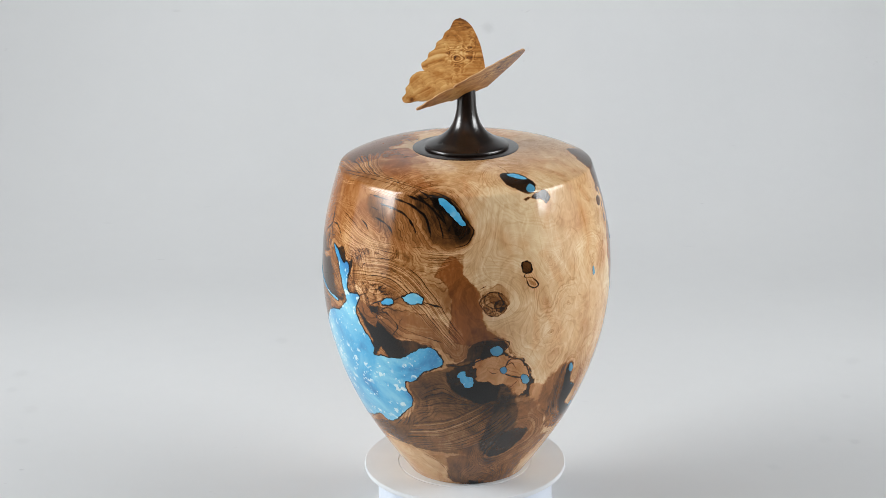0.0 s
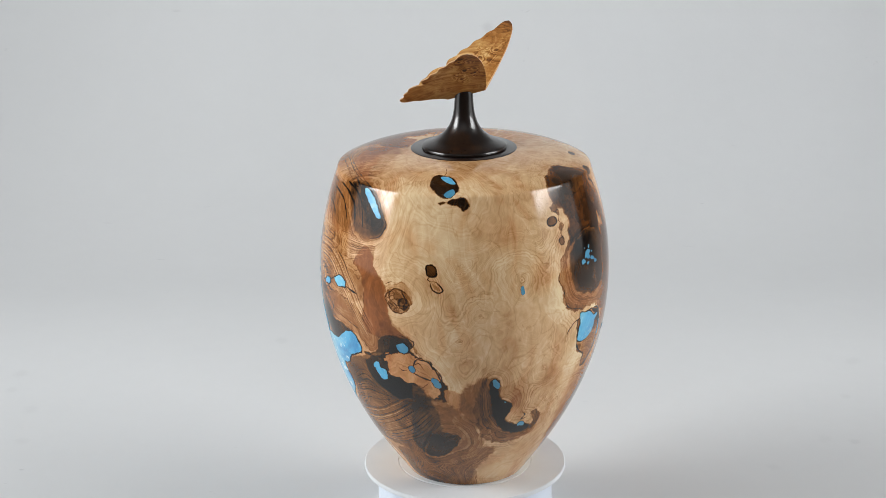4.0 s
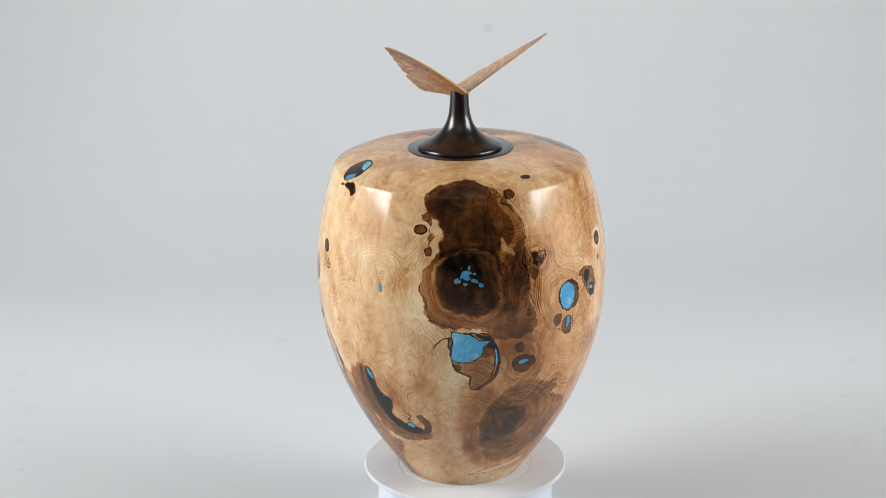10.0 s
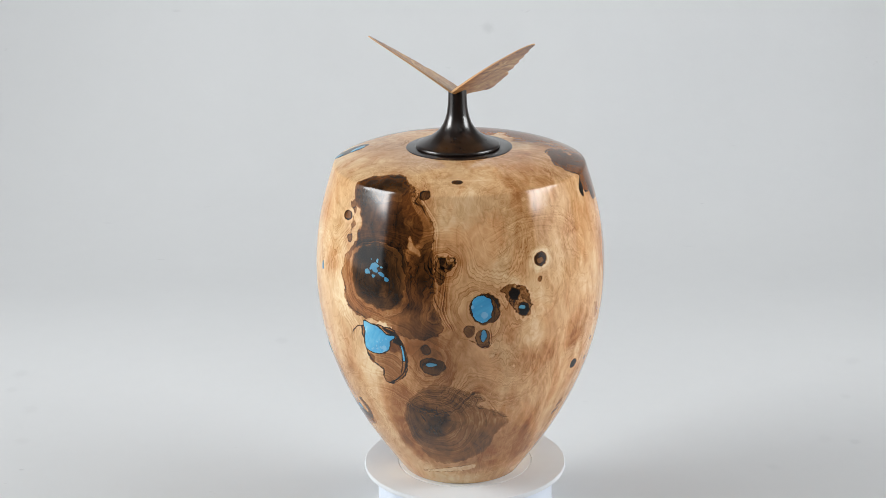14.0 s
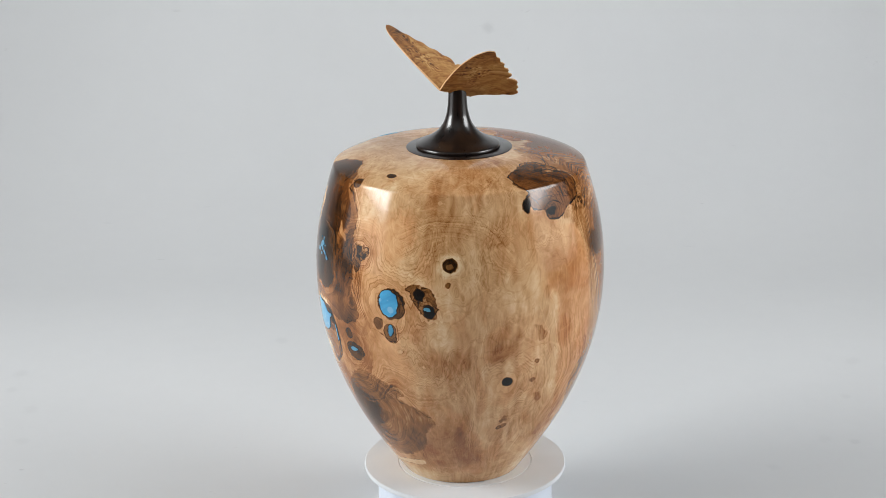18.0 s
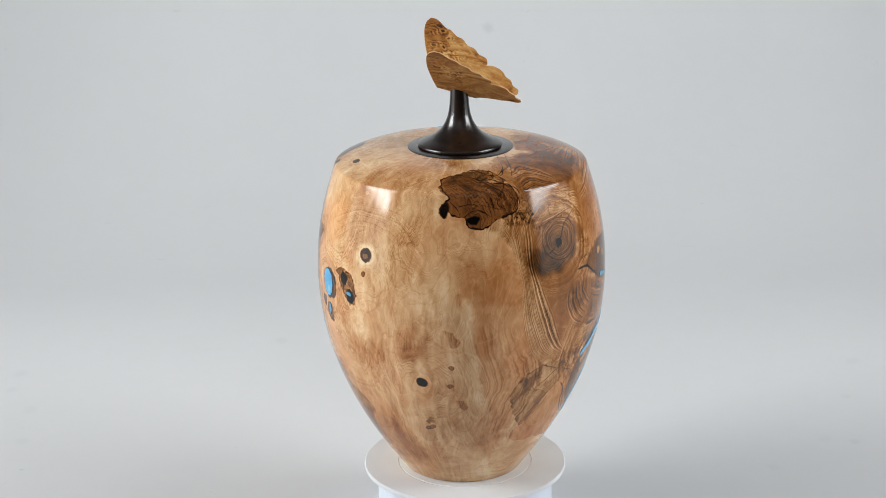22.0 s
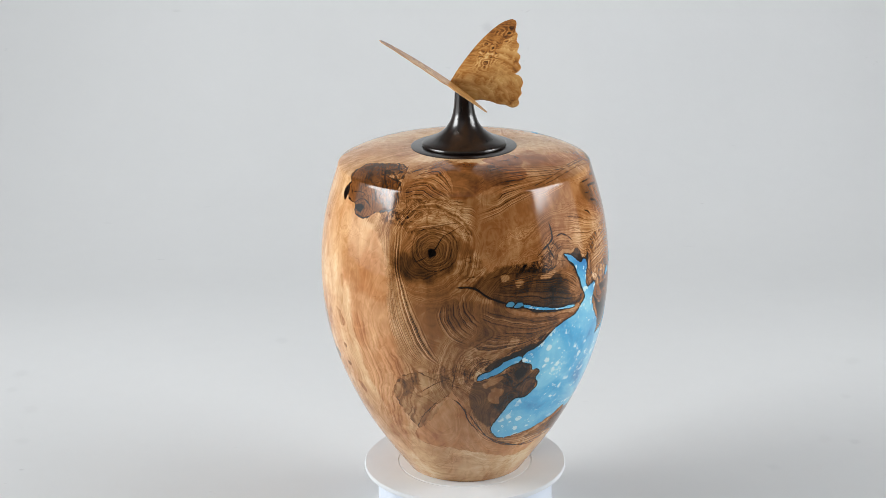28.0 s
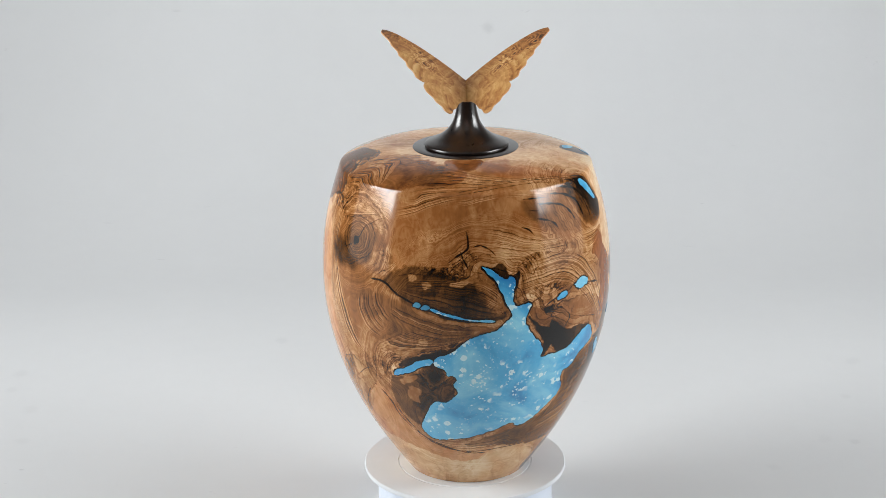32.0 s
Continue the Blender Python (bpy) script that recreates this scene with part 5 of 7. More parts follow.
STROKES.append(([(15.1, 246.1), (18.8, 239.0), (21.8, 233.4), (24.0, 227.7), (26.2, 223.1)], 0.7, 0.8, 0.4))
STROKES.append(([(11.5, 254.8), (18.1, 245.0), (23.5, 236.0)], 0.6, 0.6, 0.4))
STROKES.append(([(26.2, 204.5), (27.8, 197.5), (26.4, 186.4), (27.1, 174.6), (29.6, 165.7)], 0.7, 0.8, 0.4))
STROKES.append(([(28.7, 197.5), (29.8, 186.0), (28.5, 174.5), (31.2, 164.3)], 0.6, 0.7, 0.4))
STROKES.append(([(-14.6, 187.5), (-15.5, 180.5), (-13.1, 173.5), (-12.4, 164.5), (-9.6, 158.5), (-2.1, 155.1)], 1.0, 0.9, 0.3))
STROKES.append(([(-17.3, 233.9), (-14.1, 231.5), (-15.3, 227.5), (-11.2, 225.5), (-12.4, 220.5), (-9.9, 216.6), (-12.2, 211.5), (-10.8, 205.8)], 0.7, 0.8, 0.8))
STROKES.append(([(-23.4, 238.6), (-18.9, 237.1), (-15.5, 238.9)], 0.5, 0.6, 0.4))
STROKES.append(([(-26.2, 235.1), (-20.9, 232.9), (-17.2, 233.0)], 0.5, 0.5, 0.4))
STROKES.append(([(18.1, 250.0), (18.9, 242.9), (17.6, 238.3), (20.5, 236.8)], 1.0, 1, 0.5))
STROKES.append(([(24.5, 244.8), (26.0, 240.5), (29.7, 242.2)], 0.5, 0.5, 0.4))
STROKES.append(([(15.2, 240.9), (18.1, 237.2), (20.5, 236.8)], 0.8, 0.9, 0.5))
STROKES.append(([(12.5, 144.5), (14.5, 137.7), (14.8, 127.6), (13.6, 118.5), (9.7, 111.2), (5.2, 106.2)], 1.2, 1, 0.2))
STROKES.append(([(11.5, 138.4), (13.1, 132.0), (13.1, 123.1), (11.5, 115.1)], 0.9, 0.8, 0.2))
STROKES.append(([(-10.4, 137.4), (-9.7, 141.9), (-6.5, 146.6), (-3.2, 148.3)], 1.0, 1, 0.3))
STROKES.append(([(3.5, 109.3), (3.9, 117.9), (1.1, 119.1)], 0.8, 0.9, 0.4))
STROKES.append(([(-3.4, 144.5), (-3.5, 133.8), (-2.4, 125.2), (0.1, 120.8)], 1.1, 1, 0.4))
STROKES.append(([(17.3, 81.9), (19.4, 76.2), (18.0, 72.3)], 1.0, 1, 0.4))
STROKES.append(([(21.4, 85.0), (24.0, 87.0), (25.7, 84.7), (24.1, 81.6), (25.2, 77.5)], 1.0, 1, 0.4))
STROKES.append(([(13.9, 72.1), (18.0, 66.3), (23.6, 69.1), (28.0, 65.6)], 0.6, 0.6, 0.4))
STROKES.append(([(40.1, 103.4), (43.8, 97.2), (43.1, 91.3), (48.8, 87.0), (56.6, 80.4)], 0.7, 0.8, 0.6))
STROKES.append(([(14.5, 95.7), (21.7, 104.2), (28.8, 106.0), (38.6, 104.8)], 0.6, 0.5, 0.4))
STROKES.append(([(29.4, 90.5), (37.1, 91.5), (46.9, 80.3)], 0.5, 0.6, 0.8))
STROKES.append(([(18.2, 82.8), (27.8, 85.5), (30.1, 77.8), (36.3, 76.4)], 0.7, 0.7, 0.8))
STROKES.append(([(25.9, 92.2), (25.4, 84.3), (27.3, 77.4), (21.8, 69.0)], 0.9, 0.7, 0.6))
STROKES.append(([(24.1, 53.1), (38.5, 57.2), (49.2, 67.3)], 0.6, 0.6, 0.8))
STROKES.append(([(41.1, 101.8), (47.4, 96.6), (50.8, 89.9), (55.3, 80.3), (60.5, 77.4)], 0.8, 0.7, 0.6))
STROKES.append(([(41.8, 55.6), (47.3, 48.2), (48.8, 38.6), (44.6, 26.5)], 0.7, 0.7, 0.8))
STROKES.append(([(134.3, 108.4), (137.5, 100.7), (135.0, 92.2), (138.4, 85.5)], 0.6, 0.7, 0.7))
STROKES.append(([(138.2, 64.7), (142.4, 76.9), (147.4, 86.9), (152.0, 95.0)], 0.7, 0.8, 0.4))
STROKES.append(([(144.0, 100.1), (150.8, 108.9), (156.8, 113.4)], 0.7, 0.8, 0.5))
STROKES.append(([(142.9, 119.0), (148.6, 114.2), (155.5, 109.5)], 0.8, 0.8, 0.6))
STROKES.append(([(157.5, 96.7), (160.4, 92.6), (162.9, 85.2), (164.9, 75.1), (170.9, 62.9), (181.1, 51.5), (198.4, 41.3), (210.6, 40.4)], 1.1, 0.95, 0.2))
STROKES.append(([(157.0, 123.6), (159.1, 116.9), (157.8, 104.8), (161.2, 93.6), (164.4, 81.4)], 0.8, 0.7, 0.4))
STROKES.append(([(171.5, 121.0), (165.9, 115.4), (162.4, 104.9)], 0.6, 0.6, 0.4))
STROKES.append(([(-195.7, 84.1), (-191.7, 72.2), (-185.9, 59.0), (-177.6, 48.7), (-164.7, 43.1), (-152.3, 42.6), (-141.0, 44.4), (-125.9, 44.7)], 0.9, 0.9, 0.2))
STROKES.append(([(166.5, 117.7), (167.0, 109.4), (166.9, 98.7)], 0.6, 0.5, 0.4))
STROKES.append(([(155.3, 124.2), (155.1, 112.5), (159.1, 107.5), (164.5, 102.6), (166.0, 93.3)], 0.7, 0.6, 0.8))
STROKES.append(([(-129.2, 233.6), (-120.6, 231.6), (-115.0, 228.0), (-111.9, 222.5), (-110.1, 217.0)], 1.7, 1, 0.25))
STROKES.append(([(-121.5, 238.6), (-114.4, 236.3), (-108.2, 230.9), (-105.7, 224.9), (-104.0, 215.3)], 1.9, 1, 0.25))
STROKES.append(([(-116.2, 242.0), (-108.1, 238.7), (-102.9, 233.3), (-99.0, 226.1)], 1.5, 1, 0.25))
STROKES.append(([(-130.2, 223.7), (-125.2, 221.7), (-122.0, 218.4), (-120.7, 214.5)], 1.6, 1, 0.25))
STROKES.append(([(-137.7, 220.1), (-134.5, 217.4), (-132.5, 213.0)], 1.3, 1, 0.25))
STROKES.append(([(-135.6, 237.9), (-128.8, 237.5), (-124.0, 236.5)], 1.0, 1, 0.25))
STROKES.append(([(-111.2, 246.8), (-105.3, 241.4), (-101.1, 234.2), (-98.0, 224.0)], 1.5, 1, 0.25))
STROKES.append(([(-112.3, 243.0), (-106.9, 238.1), (-102.4, 231.0), (-99.7, 220.1), (-99.2, 214.6)], 1.2, 1, 0.25))
STROKES.append(([(-134.2, 230.2), (-129.1, 229.0)], 0.8, 1, 0.25))
STROKES.append(([(-103.8, 246.5), (-96.5, 241.5), (-92.4, 235.3), (-89.4, 226.7), (-87.1, 221.1), (-88.1, 216.0), (-89.9, 212.0), (-94.3, 209.6)], 0.9, 1, 0.2))
STROKES.append(([(-88.7, 224.1), (-87.0, 221.1), (-87.9, 217.5)], 1.3, 1, 0.2))
STROKES.append(([(-171.0, 240.8), (-147.5, 248.5), (-127.9, 249.7), (-111.0, 243.2)], 0.8, 0.7, 0.3))
STROKES.append(([(-164.9, 245.5), (-142.1, 253.1), (-122.2, 251.7), (-105.0, 245.7)], 0.8, 0.8, 0.3))
STROKES.append(([(-149.5, 255.0), (-127.0, 254.5), (-111.3, 250.3), (-101.0, 244.5)], 0.8, 0.8, 0.3))
STROKES.append(([(-173.5, 234.6), (-143.5, 244.3), (-125.5, 244.5)], 0.6, 0.5, 0.3))
STROKES.append(([(-131.3, 210.0), (-119.0, 212.6), (-109.0, 209.5), (-95.6, 209.2)], 0.6, 0.5, 0.3))
STROKES.append(([(-111.0, 243.2), (-107.7, 241.0), (-105.5, 243.6), (-102.1, 242.3)], 1.2, 1, 0.6))
STROKES.append(([(-160.4, 219.6), (-159.9, 214.4), (-159.9, 208.4), (-162.0, 205.0), (-164.3, 202.8), (-167.6, 198.1)], 1.5, 1, 0.25))
STROKES.append(([(-162.9, 206.5), (-161.6, 201.0), (-159.7, 194.5)], 1.4, 1, 0.25))
STROKES.append(([(-158.5, 208.7), (-155.0, 210.0), (-151.5, 207.2), (-149.3, 203.2)], 1.2, 0.9, 0.25))
STROKES.append(([(-144.5, 187.3), (-141.1, 189.4), (-140.4, 191.9)], 1.0, 1, 0.4))
STROKES.append(([(-165.9, 190.2), (-161.6, 192.6), (-156.4, 192.1), (-151.0, 188.2)], 0.7, 0.7, 0.4))
STROKES.append(([(-155.8, 230.2), (-153.5, 229.4)], 0.8, 0.7, 0.1))
STROKES.append(([(-151.9, 228.9), (-149.5, 228.3)], 0.8, 0.7, 0.1))
STROKES.append(([(-147.7, 227.6), (-145.4, 226.6)], 0.8, 0.7, 0.1))
STROKES.append(([(-132.3, 238.2), (-127.7, 236.4)], 0.8, 0.7, 0.1))
STROKES.append(([(-149.1, 238.6), (-146.0, 238.0)], 0.8, 0.7, 0.1))
STROKES.append(([(-175.7, 230.7), (-174.7, 230.5)], 0.8, 0.7, 0.1))
STROKES.append(([(-137.5, 191.3), (-134.4, 187.5), (-133.3, 191.0), (-131.5, 192.8)], 0.7, 0.9, 0.5))
STROKES.append(([(-131.1, 180.3), (-128.6, 177.1), (-126.4, 181.1)], 0.7, 0.9, 0.5))
STROKES.append(([(-136.8, 176.8), (-135.4, 172.0), (-132.9, 173.7)], 0.7, 0.9, 0.5))
STROKES.append(([(-143.4, 182.1), (-140.1, 178.7), (-137.9, 171.1), (-134.4, 167.9)], 0.8, 0.9, 0.5))
STROKES.append(([(-134.9, 199.5), (-128.9, 194.0), (-123.4, 196.0), (-116.4, 187.5), (-111.9, 177.0)], 0.6, 0.7, 0.5))
STROKES.append(([(-135.6, 167.4), (-133.7, 169.2), (-130.8, 171.5)], 1.1, 1, 0.3))
STROKES.append(([(-124.4, 172.5), (-119.9, 174.0)], 1.1, 1, 0.3))
STROKES.append(([(-113.1, 173.4), (-108.4, 172.0), (-104.0, 168.1)], 1.0, 1, 0.3))
STROKES.append(([(-106.2, 171.5), (-101.9, 169.8), (-97.6, 167.8)], 1.2, 1, 0.4))
STROKES.append(([(-119.0, 169.9), (-116.5, 172.5), (-114.4, 173.9)], 1.0, 1, 0.3))
STROKES.append(([(-129.5, 163.5), (-125.9, 166.9), (-123.5, 168.5)], 1, 1, 0.3))
STROKES.append(([(-150.1, 194.5), (-147.2, 193.0), (-144.5, 191.0)], 1.2, 1, 0.3))
STROKES.append(([(-121.0, 141.8), (-118.7, 146.7), (-117.1, 152.3), (-120.4, 158.5), (-125.5, 163.0)], 0.8, 0.9, 0.5))
STROKES.append(([(-117.8, 163.5), (-115.0, 159.4), (-116.5, 153.6), (-113.3, 150.4), (-105.5, 146.6), (-97.9, 142.5)], 0.8, 0.7, 0.5))
STROKES.append(([(-98.1, 127.3), (-92.6, 125.8), (-86.0, 129.7), (-80.6, 134.5), (-75.1, 137.8), (-74.1, 143.2), (-80.8, 147.1)], 0.9, 1, 0.3))
STROKES.append(([(-119.5, 125.8), (-117.7, 133.5), (-118.6, 138.3)], 0.5, 0.4, 0.4))
STROKES.append(([(-77.2, 121.9), (-74.7, 124.6), (-73.0, 129.6), (-69.0, 128.6), (-65.8, 122.3), (-63.6, 113.2)], 1.2, 1, 0.4))
STROKES.append(([(-76.2, 119.5), (-72.0, 115.7), (-67.0, 113.4), (-64.7, 114.5)], 1.0, 1, 0.4))
STROKES.append(([(-82.2, 122.6), (-79.9, 119.2), (-78.0, 119.8)], 0.9, 1, 0.5))
STROKES.append(([(-73.9, 104.8), (-71.5, 107.0), (-68.5, 112.0)], 0.9, 1, 0.6))
STROKES.append(([(-75.1, 123.8), (-72.5, 126.8), (-70.6, 121.9)], 0.8, 0.9, 0.6))
STROKES.append(([(-65.5, 112.0), (-60.0, 109.0), (-54.1, 108.6)], 0.5, 0.5, 0.4))
STROKES.append(([(-78.8, 38.7), (-70.1, 40.8), (-65.9, 47.4), (-60.0, 53.5), (-58.4, 61.9)], 0.8, 0.7, 0.5))
STROKES.append(([(-120.7, 37.7), (-110.6, 29.7), (-105.4, 12.5), (-106.2, 4.3)], 0.8, 0.8, 0.3))
STROKES.append(([(-61.1, 95.7), (-62.7, 86.0), (-66.6, 83.1), (-70.3, 91.2)], 0.5, 0.5, 0.8))
STROKES.append(([(-200.1, 181.6), (-193.3, 181.1), (-188.2, 174.8), (-182.5, 170.3), (-177.1, 167.0), (-170.2, 161.9), (-163.4, 159.0), (-155.4, 157.6)], 1.6, 1, 0.2))
STROKES.append(([(159.1, 182.0), (159.8, 186.2), (164.0, 188.5), (168.6, 189.9)], 0.6, 0.7, 0.4))
STROKES.append(([(159.7, 186.5), (162.9, 185.5), (166.0, 188.5), (169.3, 189.0)], 0.7, 0.8, 0.4))
STROKES.append(([(-187.0, 186.8), (-182.1, 189.1), (-173.0, 189.3), (-164.4, 190.0)], 0.7, 0.8, 0.5))
STROKES.append(([(-188.6, 185.0), (-184.2, 193.0), (-175.2, 195.1), (-162.9, 194.1)], 0.5, 0.6, 0.5))
STROKES.append(([(-188.3, 186.0), (-179.0, 191.1), (-170.2, 190.4), (-161.6, 188.9)], 0.8, 0.7, 0.5))
STROKES.append(([(-42.7, 192.9), (-37.2, 195.0), (-31.8, 193.8), (-30.1, 189.0), (-31.8, 184.0), (-32.9, 187.6)], 0.5, 0.35, 0.5))
STROKES.append(([(-42.6, 187.9), (-41.1, 182.3), (-37.1, 186.6), (-34.6, 190.6), (-31.2, 187.0)], 0.5, 0.35, 0.5))
STROKES.append(([(-41.5, 178.4), (-38.8, 174.9), (-40.4, 168.8), (-37.1, 171.1)], 0.5, 0.35, 0.5))
STROKES.append(([(-70.0, 141.5), (-66.5, 147.2)], 0.5, 0.35, 0.5))
STROKES.append(([(-43.4, 152.2), (-40.5, 156.7), (-37.3, 153.1), (-38.5, 146.7), (-41.8, 144.1), (-43.6, 148.0)], 0.5, 0.4, 0.5))
STROKES.append(([(-45.0, 154.0), (-40.5, 160.9), (-35.1, 157.4), (-34.7, 147.2), (-38.6, 140.5), (-43.1, 141.0)], 0.5, 0.4, 0.5))
STROKES.append(([(-35.1, 165.4), (-38.2, 163.0), (-33.0, 157.5)], 0.5, 0.4, 0.5))
STROKES.append(([(-58.3, 146.2), (-53.1, 152.0), (-48.6, 144.9), (-52.7, 133.0), (-57.7, 134.4), (-58.6, 141.9)], 0.5, 0.4, 0.5))
STROKES.append(([(-49.4, 161.1), (-44.8, 166.0), (-37.2, 163.2), (-30.9, 151.5), (-33.3, 130.1), (-41.3, 124.7)], 0.5, 0.4, 0.5))
STROKES.append(([(-41.1, 133.6), (-37.6, 136.3), (-36.7, 129.9), (-40.2, 124.9), (-41.8, 129.0)], 0.5, 0.4, 0.5))
STROKES.append(([(52.7, 247.8), (57.4, 251.6), (65.7, 249.5), (68.1, 242.1), (62.5, 241.0), (58.7, 243.5), (53.1, 246.3)], 0.55, 0.4, 0.5))
STROKES.append(([(51.1, 242.5), (56.9, 232.0), (63.0, 225.0), (74.4, 223.5), (74.9, 229.0), (69.8, 242.1)], 0.55, 0.4, 0.5))
STROKES.append(([(69.8, 238.5), (76.8, 229.0), (80.0, 223.2)], 0.55, 0.4, 0.5))
STROKES.append(([(83.4, 246.1), (86.4, 235.6), (83.6, 226.6)], 0.55, 0.4, 0.5))
STROKES.append(([(-57.4, 144.6), (-53.6, 151.5), (-47.5, 144.6), (-48.4, 136.5), (-52.8, 136.4), (-57.3, 142.5)], 0.5, 0.4, 0.5))
STROKES.append(([(-60.1, 147.6), (-56.5, 156.7), (-46.1, 148.2), (-43.2, 134.0)], 0.5, 0.4, 0.5))
STROKES.append(([(-75.3, 184.0), (-72.7, 187.1), (-73.5, 180.9)], 0.5, 0.5, 0.4))
STROKES.append(([(122.5, 168.5), (131.5, 170.6), (141.1, 174.0), (149.4, 177.5)], 0.5, 0.5, 0.1))
STROKES.append(([(105.6, 162.0), (109.6, 145.7), (114.5, 123.7), (116.7, 99.5), (123.0, 77.2)], 0.5, 0.35, 0.5))
STROKES.append(([(116.1, 161.7), (117.8, 145.1), (117.6, 123.4), (121.2, 98.9)], 0.5, 0.35, 0.5))
STROKES.append(([(97.0, 161.4), (100.1, 153.6), (99.0, 145.2)], 0.5, 0.35, 0.5))
STROKES.append(([(105.1, 61.0), (112.6, 48.2), (119.8, 40.5)], 0.5, 0.35, 0.5))
STROKES.append(([(117.9, 69.5), (124.9, 56.0), (134.7, 56.3)], 0.5, 0.35, 0.5))
STROKES.append(([(35.8, 146.7), (40.0, 145.8), (46.1, 139.1), (48.6, 143.9), (47.5, 156.4)], 0.7, 0.8, 0.6))
STROKES.append(([(53.5, 242.0), (59.6, 245.4), (64.0, 237.8), (70.0, 241.9)], 0.4, 0.4, 0.6))
STROKES.append(([(51.2, 246.3), (60.7, 229.9), (72.6, 223.4), (74.9, 230.9)], 0.4, 0.4, 0.6))
# bundles of year rings that run together: courses from one side to the other, number of rings, strength, closed
STREAMS = []
STREAMS.append(([[(121.1, 220.7), (125.8, 215.2), (128.6, 206.0), (130.0, 194.9), (131.5, 181.5), (131.8, 161.9), (132.8, 145.5), (136.2, 128.2), (142.8, 117.9)], [(132.0, 224.9), (133.0, 211.9), (133.4, 196.8), (135.1, 181.5), (136.7, 161.9), (139.7, 144.5), (144.5, 129.5), (152.0, 121.0)], [(139.9, 222.2), (139.1, 208.0), (138.9, 193.0), (141.8, 177.5), (145.6, 161.3), (150.1, 143.4), (153.6, 129.7), (157.1, 124.3)]], 26, 1.0, False))
STREAMS.append(([[(153.3, 169.5), (151.8, 159.3), (156.3, 145.3), (164.9, 137.9), (173.4, 139.7)], [(158.6, 173.7), (158.5, 161.8), (162.8, 149.7), (169.0, 145.3), (175.6, 146.1)], [(164.9, 177.6), (166.9, 165.8), (173.4, 157.2), (182.2, 153.6), (191.6, 153.0)]], 16, 0.8, False))
STREAMS.append(([[(-190.7, 167.7), (-178.9, 162.2), (-168.1, 156.0), (-157.5, 152.8), (-147.9, 151.5)], [(-195.5, 156.0), (-183.9, 147.1), (-172.6, 144.4), (-162.9, 145.9), (-155.4, 149.9)], [(-201.6, 136.7), (-192.2, 130.8), (-179.7, 134.5), (-170.5, 139.0), (-162.9, 143.4)]], 16, 0.9, False))
STREAMS.append(([[(-183.4, 184.9), (-174.5, 189.5), (-163.8, 188.0), (-151.0, 184.4), (-145.8, 172.8)], [(-186.9, 179.4), (-177.8, 179.8), (-165.9, 179.9), (-155.4, 175.9), (-146.9, 167.0)], [(-190.6, 176.8), (-178.9, 169.4), (-168.0, 162.0), (-157.5, 159.0), (-147.9, 158.8)]], 14, 0.8, False))
STREAMS.append(([[(-190.0, 268.5), (-169.9, 276.9), (-152.0, 267.3), (-132.0, 257.2), (-108.9, 246.6)], [(-192.3, 244.5), (-183.0, 255.0), (-167.5, 258.6), (-150.5, 255.4), (-111.4, 242.8)], [(-193.2, 229.9), (-183.4, 234.5), (-173.7, 240.6), (-154.2, 245.1), (-112.4, 239.1)], [(-192.6, 219.4), (-182.9, 227.1), (-172.3, 235.5), (-154.4, 240.1), (-116.4, 237.4)]], 26, 0.9, False))
STREAMS.append(([[(126.8, 232.3), (148.7, 235.0), (165.4, 237.1), (168.9, 231.1)], [(137.6, 224.7), (150.7, 225.9), (163.5, 229.0), (168.8, 224.4)], [(145.1, 214.0), (153.4, 221.0), (161.1, 223.5), (167.4, 219.4)]], 12, 0.9, False))
STREAMS.append(([[(-154.8, 225.0), (-143.2, 222.6), (-129.0, 211.2), (-114.3, 210.2), (-102.2, 211.1)], [(-152.8, 213.6), (-143.9, 210.0), (-133.4, 204.8), (-118.2, 204.6), (-101.5, 202.8)], [(-148.7, 199.4), (-142.0, 197.2), (-136.0, 199.7), (-129.8, 201.9), (-119.0, 196.5), (-101.2, 188.6)]], 14, 0.7, False))
STREAMS.append(([[(-135.0, 199.0), (-120.9, 201.5), (-109.8, 196.5), (-101.9, 182.3), (-95.5, 163.2), (-89.3, 145.0)], [(-141.0, 186.6), (-123.0, 189.5), (-113.0, 184.3), (-106.2, 172.0), (-98.8, 155.0), (-91.5, 138.5)], [(-144.5, 173.0), (-128.1, 178.0), (-117.7, 173.4), (-109.6, 161.5), (-102.1, 148.4), (-95.9, 133.2)]], 18, 0.9, False))
STREAMS.append(([[(-121.5, 211.0), (-109.0, 208.6), (-97.8, 208.4), (-90.1, 209.3)], [(-121.0, 203.5), (-108.9, 202.3), (-99.9, 201.5), (-92.3, 203.6)], [(-120.5, 194.0), (-113.1, 192.0), (-105.2, 189.5), (-98.7, 194.0)]], 12, 0.8, False))
STREAMS.append(([[(-140.7, 60.2), (-114.4, 75.7), (-99.9, 81.7), (-87.0, 92.4), (-79.8, 100.9)], [(-148.3, 47.8), (-118.2, 54.3), (-98.1, 61.7), (-81.4, 76.7), (-70.4, 92.7)], [(-133.3, 40.1), (-106.5, 41.5), (-86.0, 45.8), (-71.1, 59.2), (-62.0, 81.5)]], 26, 1.0, False))
STREAMS.append(([[(-111.1, 104.0), (-100.8, 114.7), (-94.1, 101.7), (-82.0, 95.1)], [(-113.0, 90.8), (-101.5, 98.5), (-91.8, 95.6), (-82.0, 93.0)], [(-120.5, 75.8), (-105.1, 82.1), (-91.9, 87.2), (-79.6, 98.4)]], 12, 0.6, False))
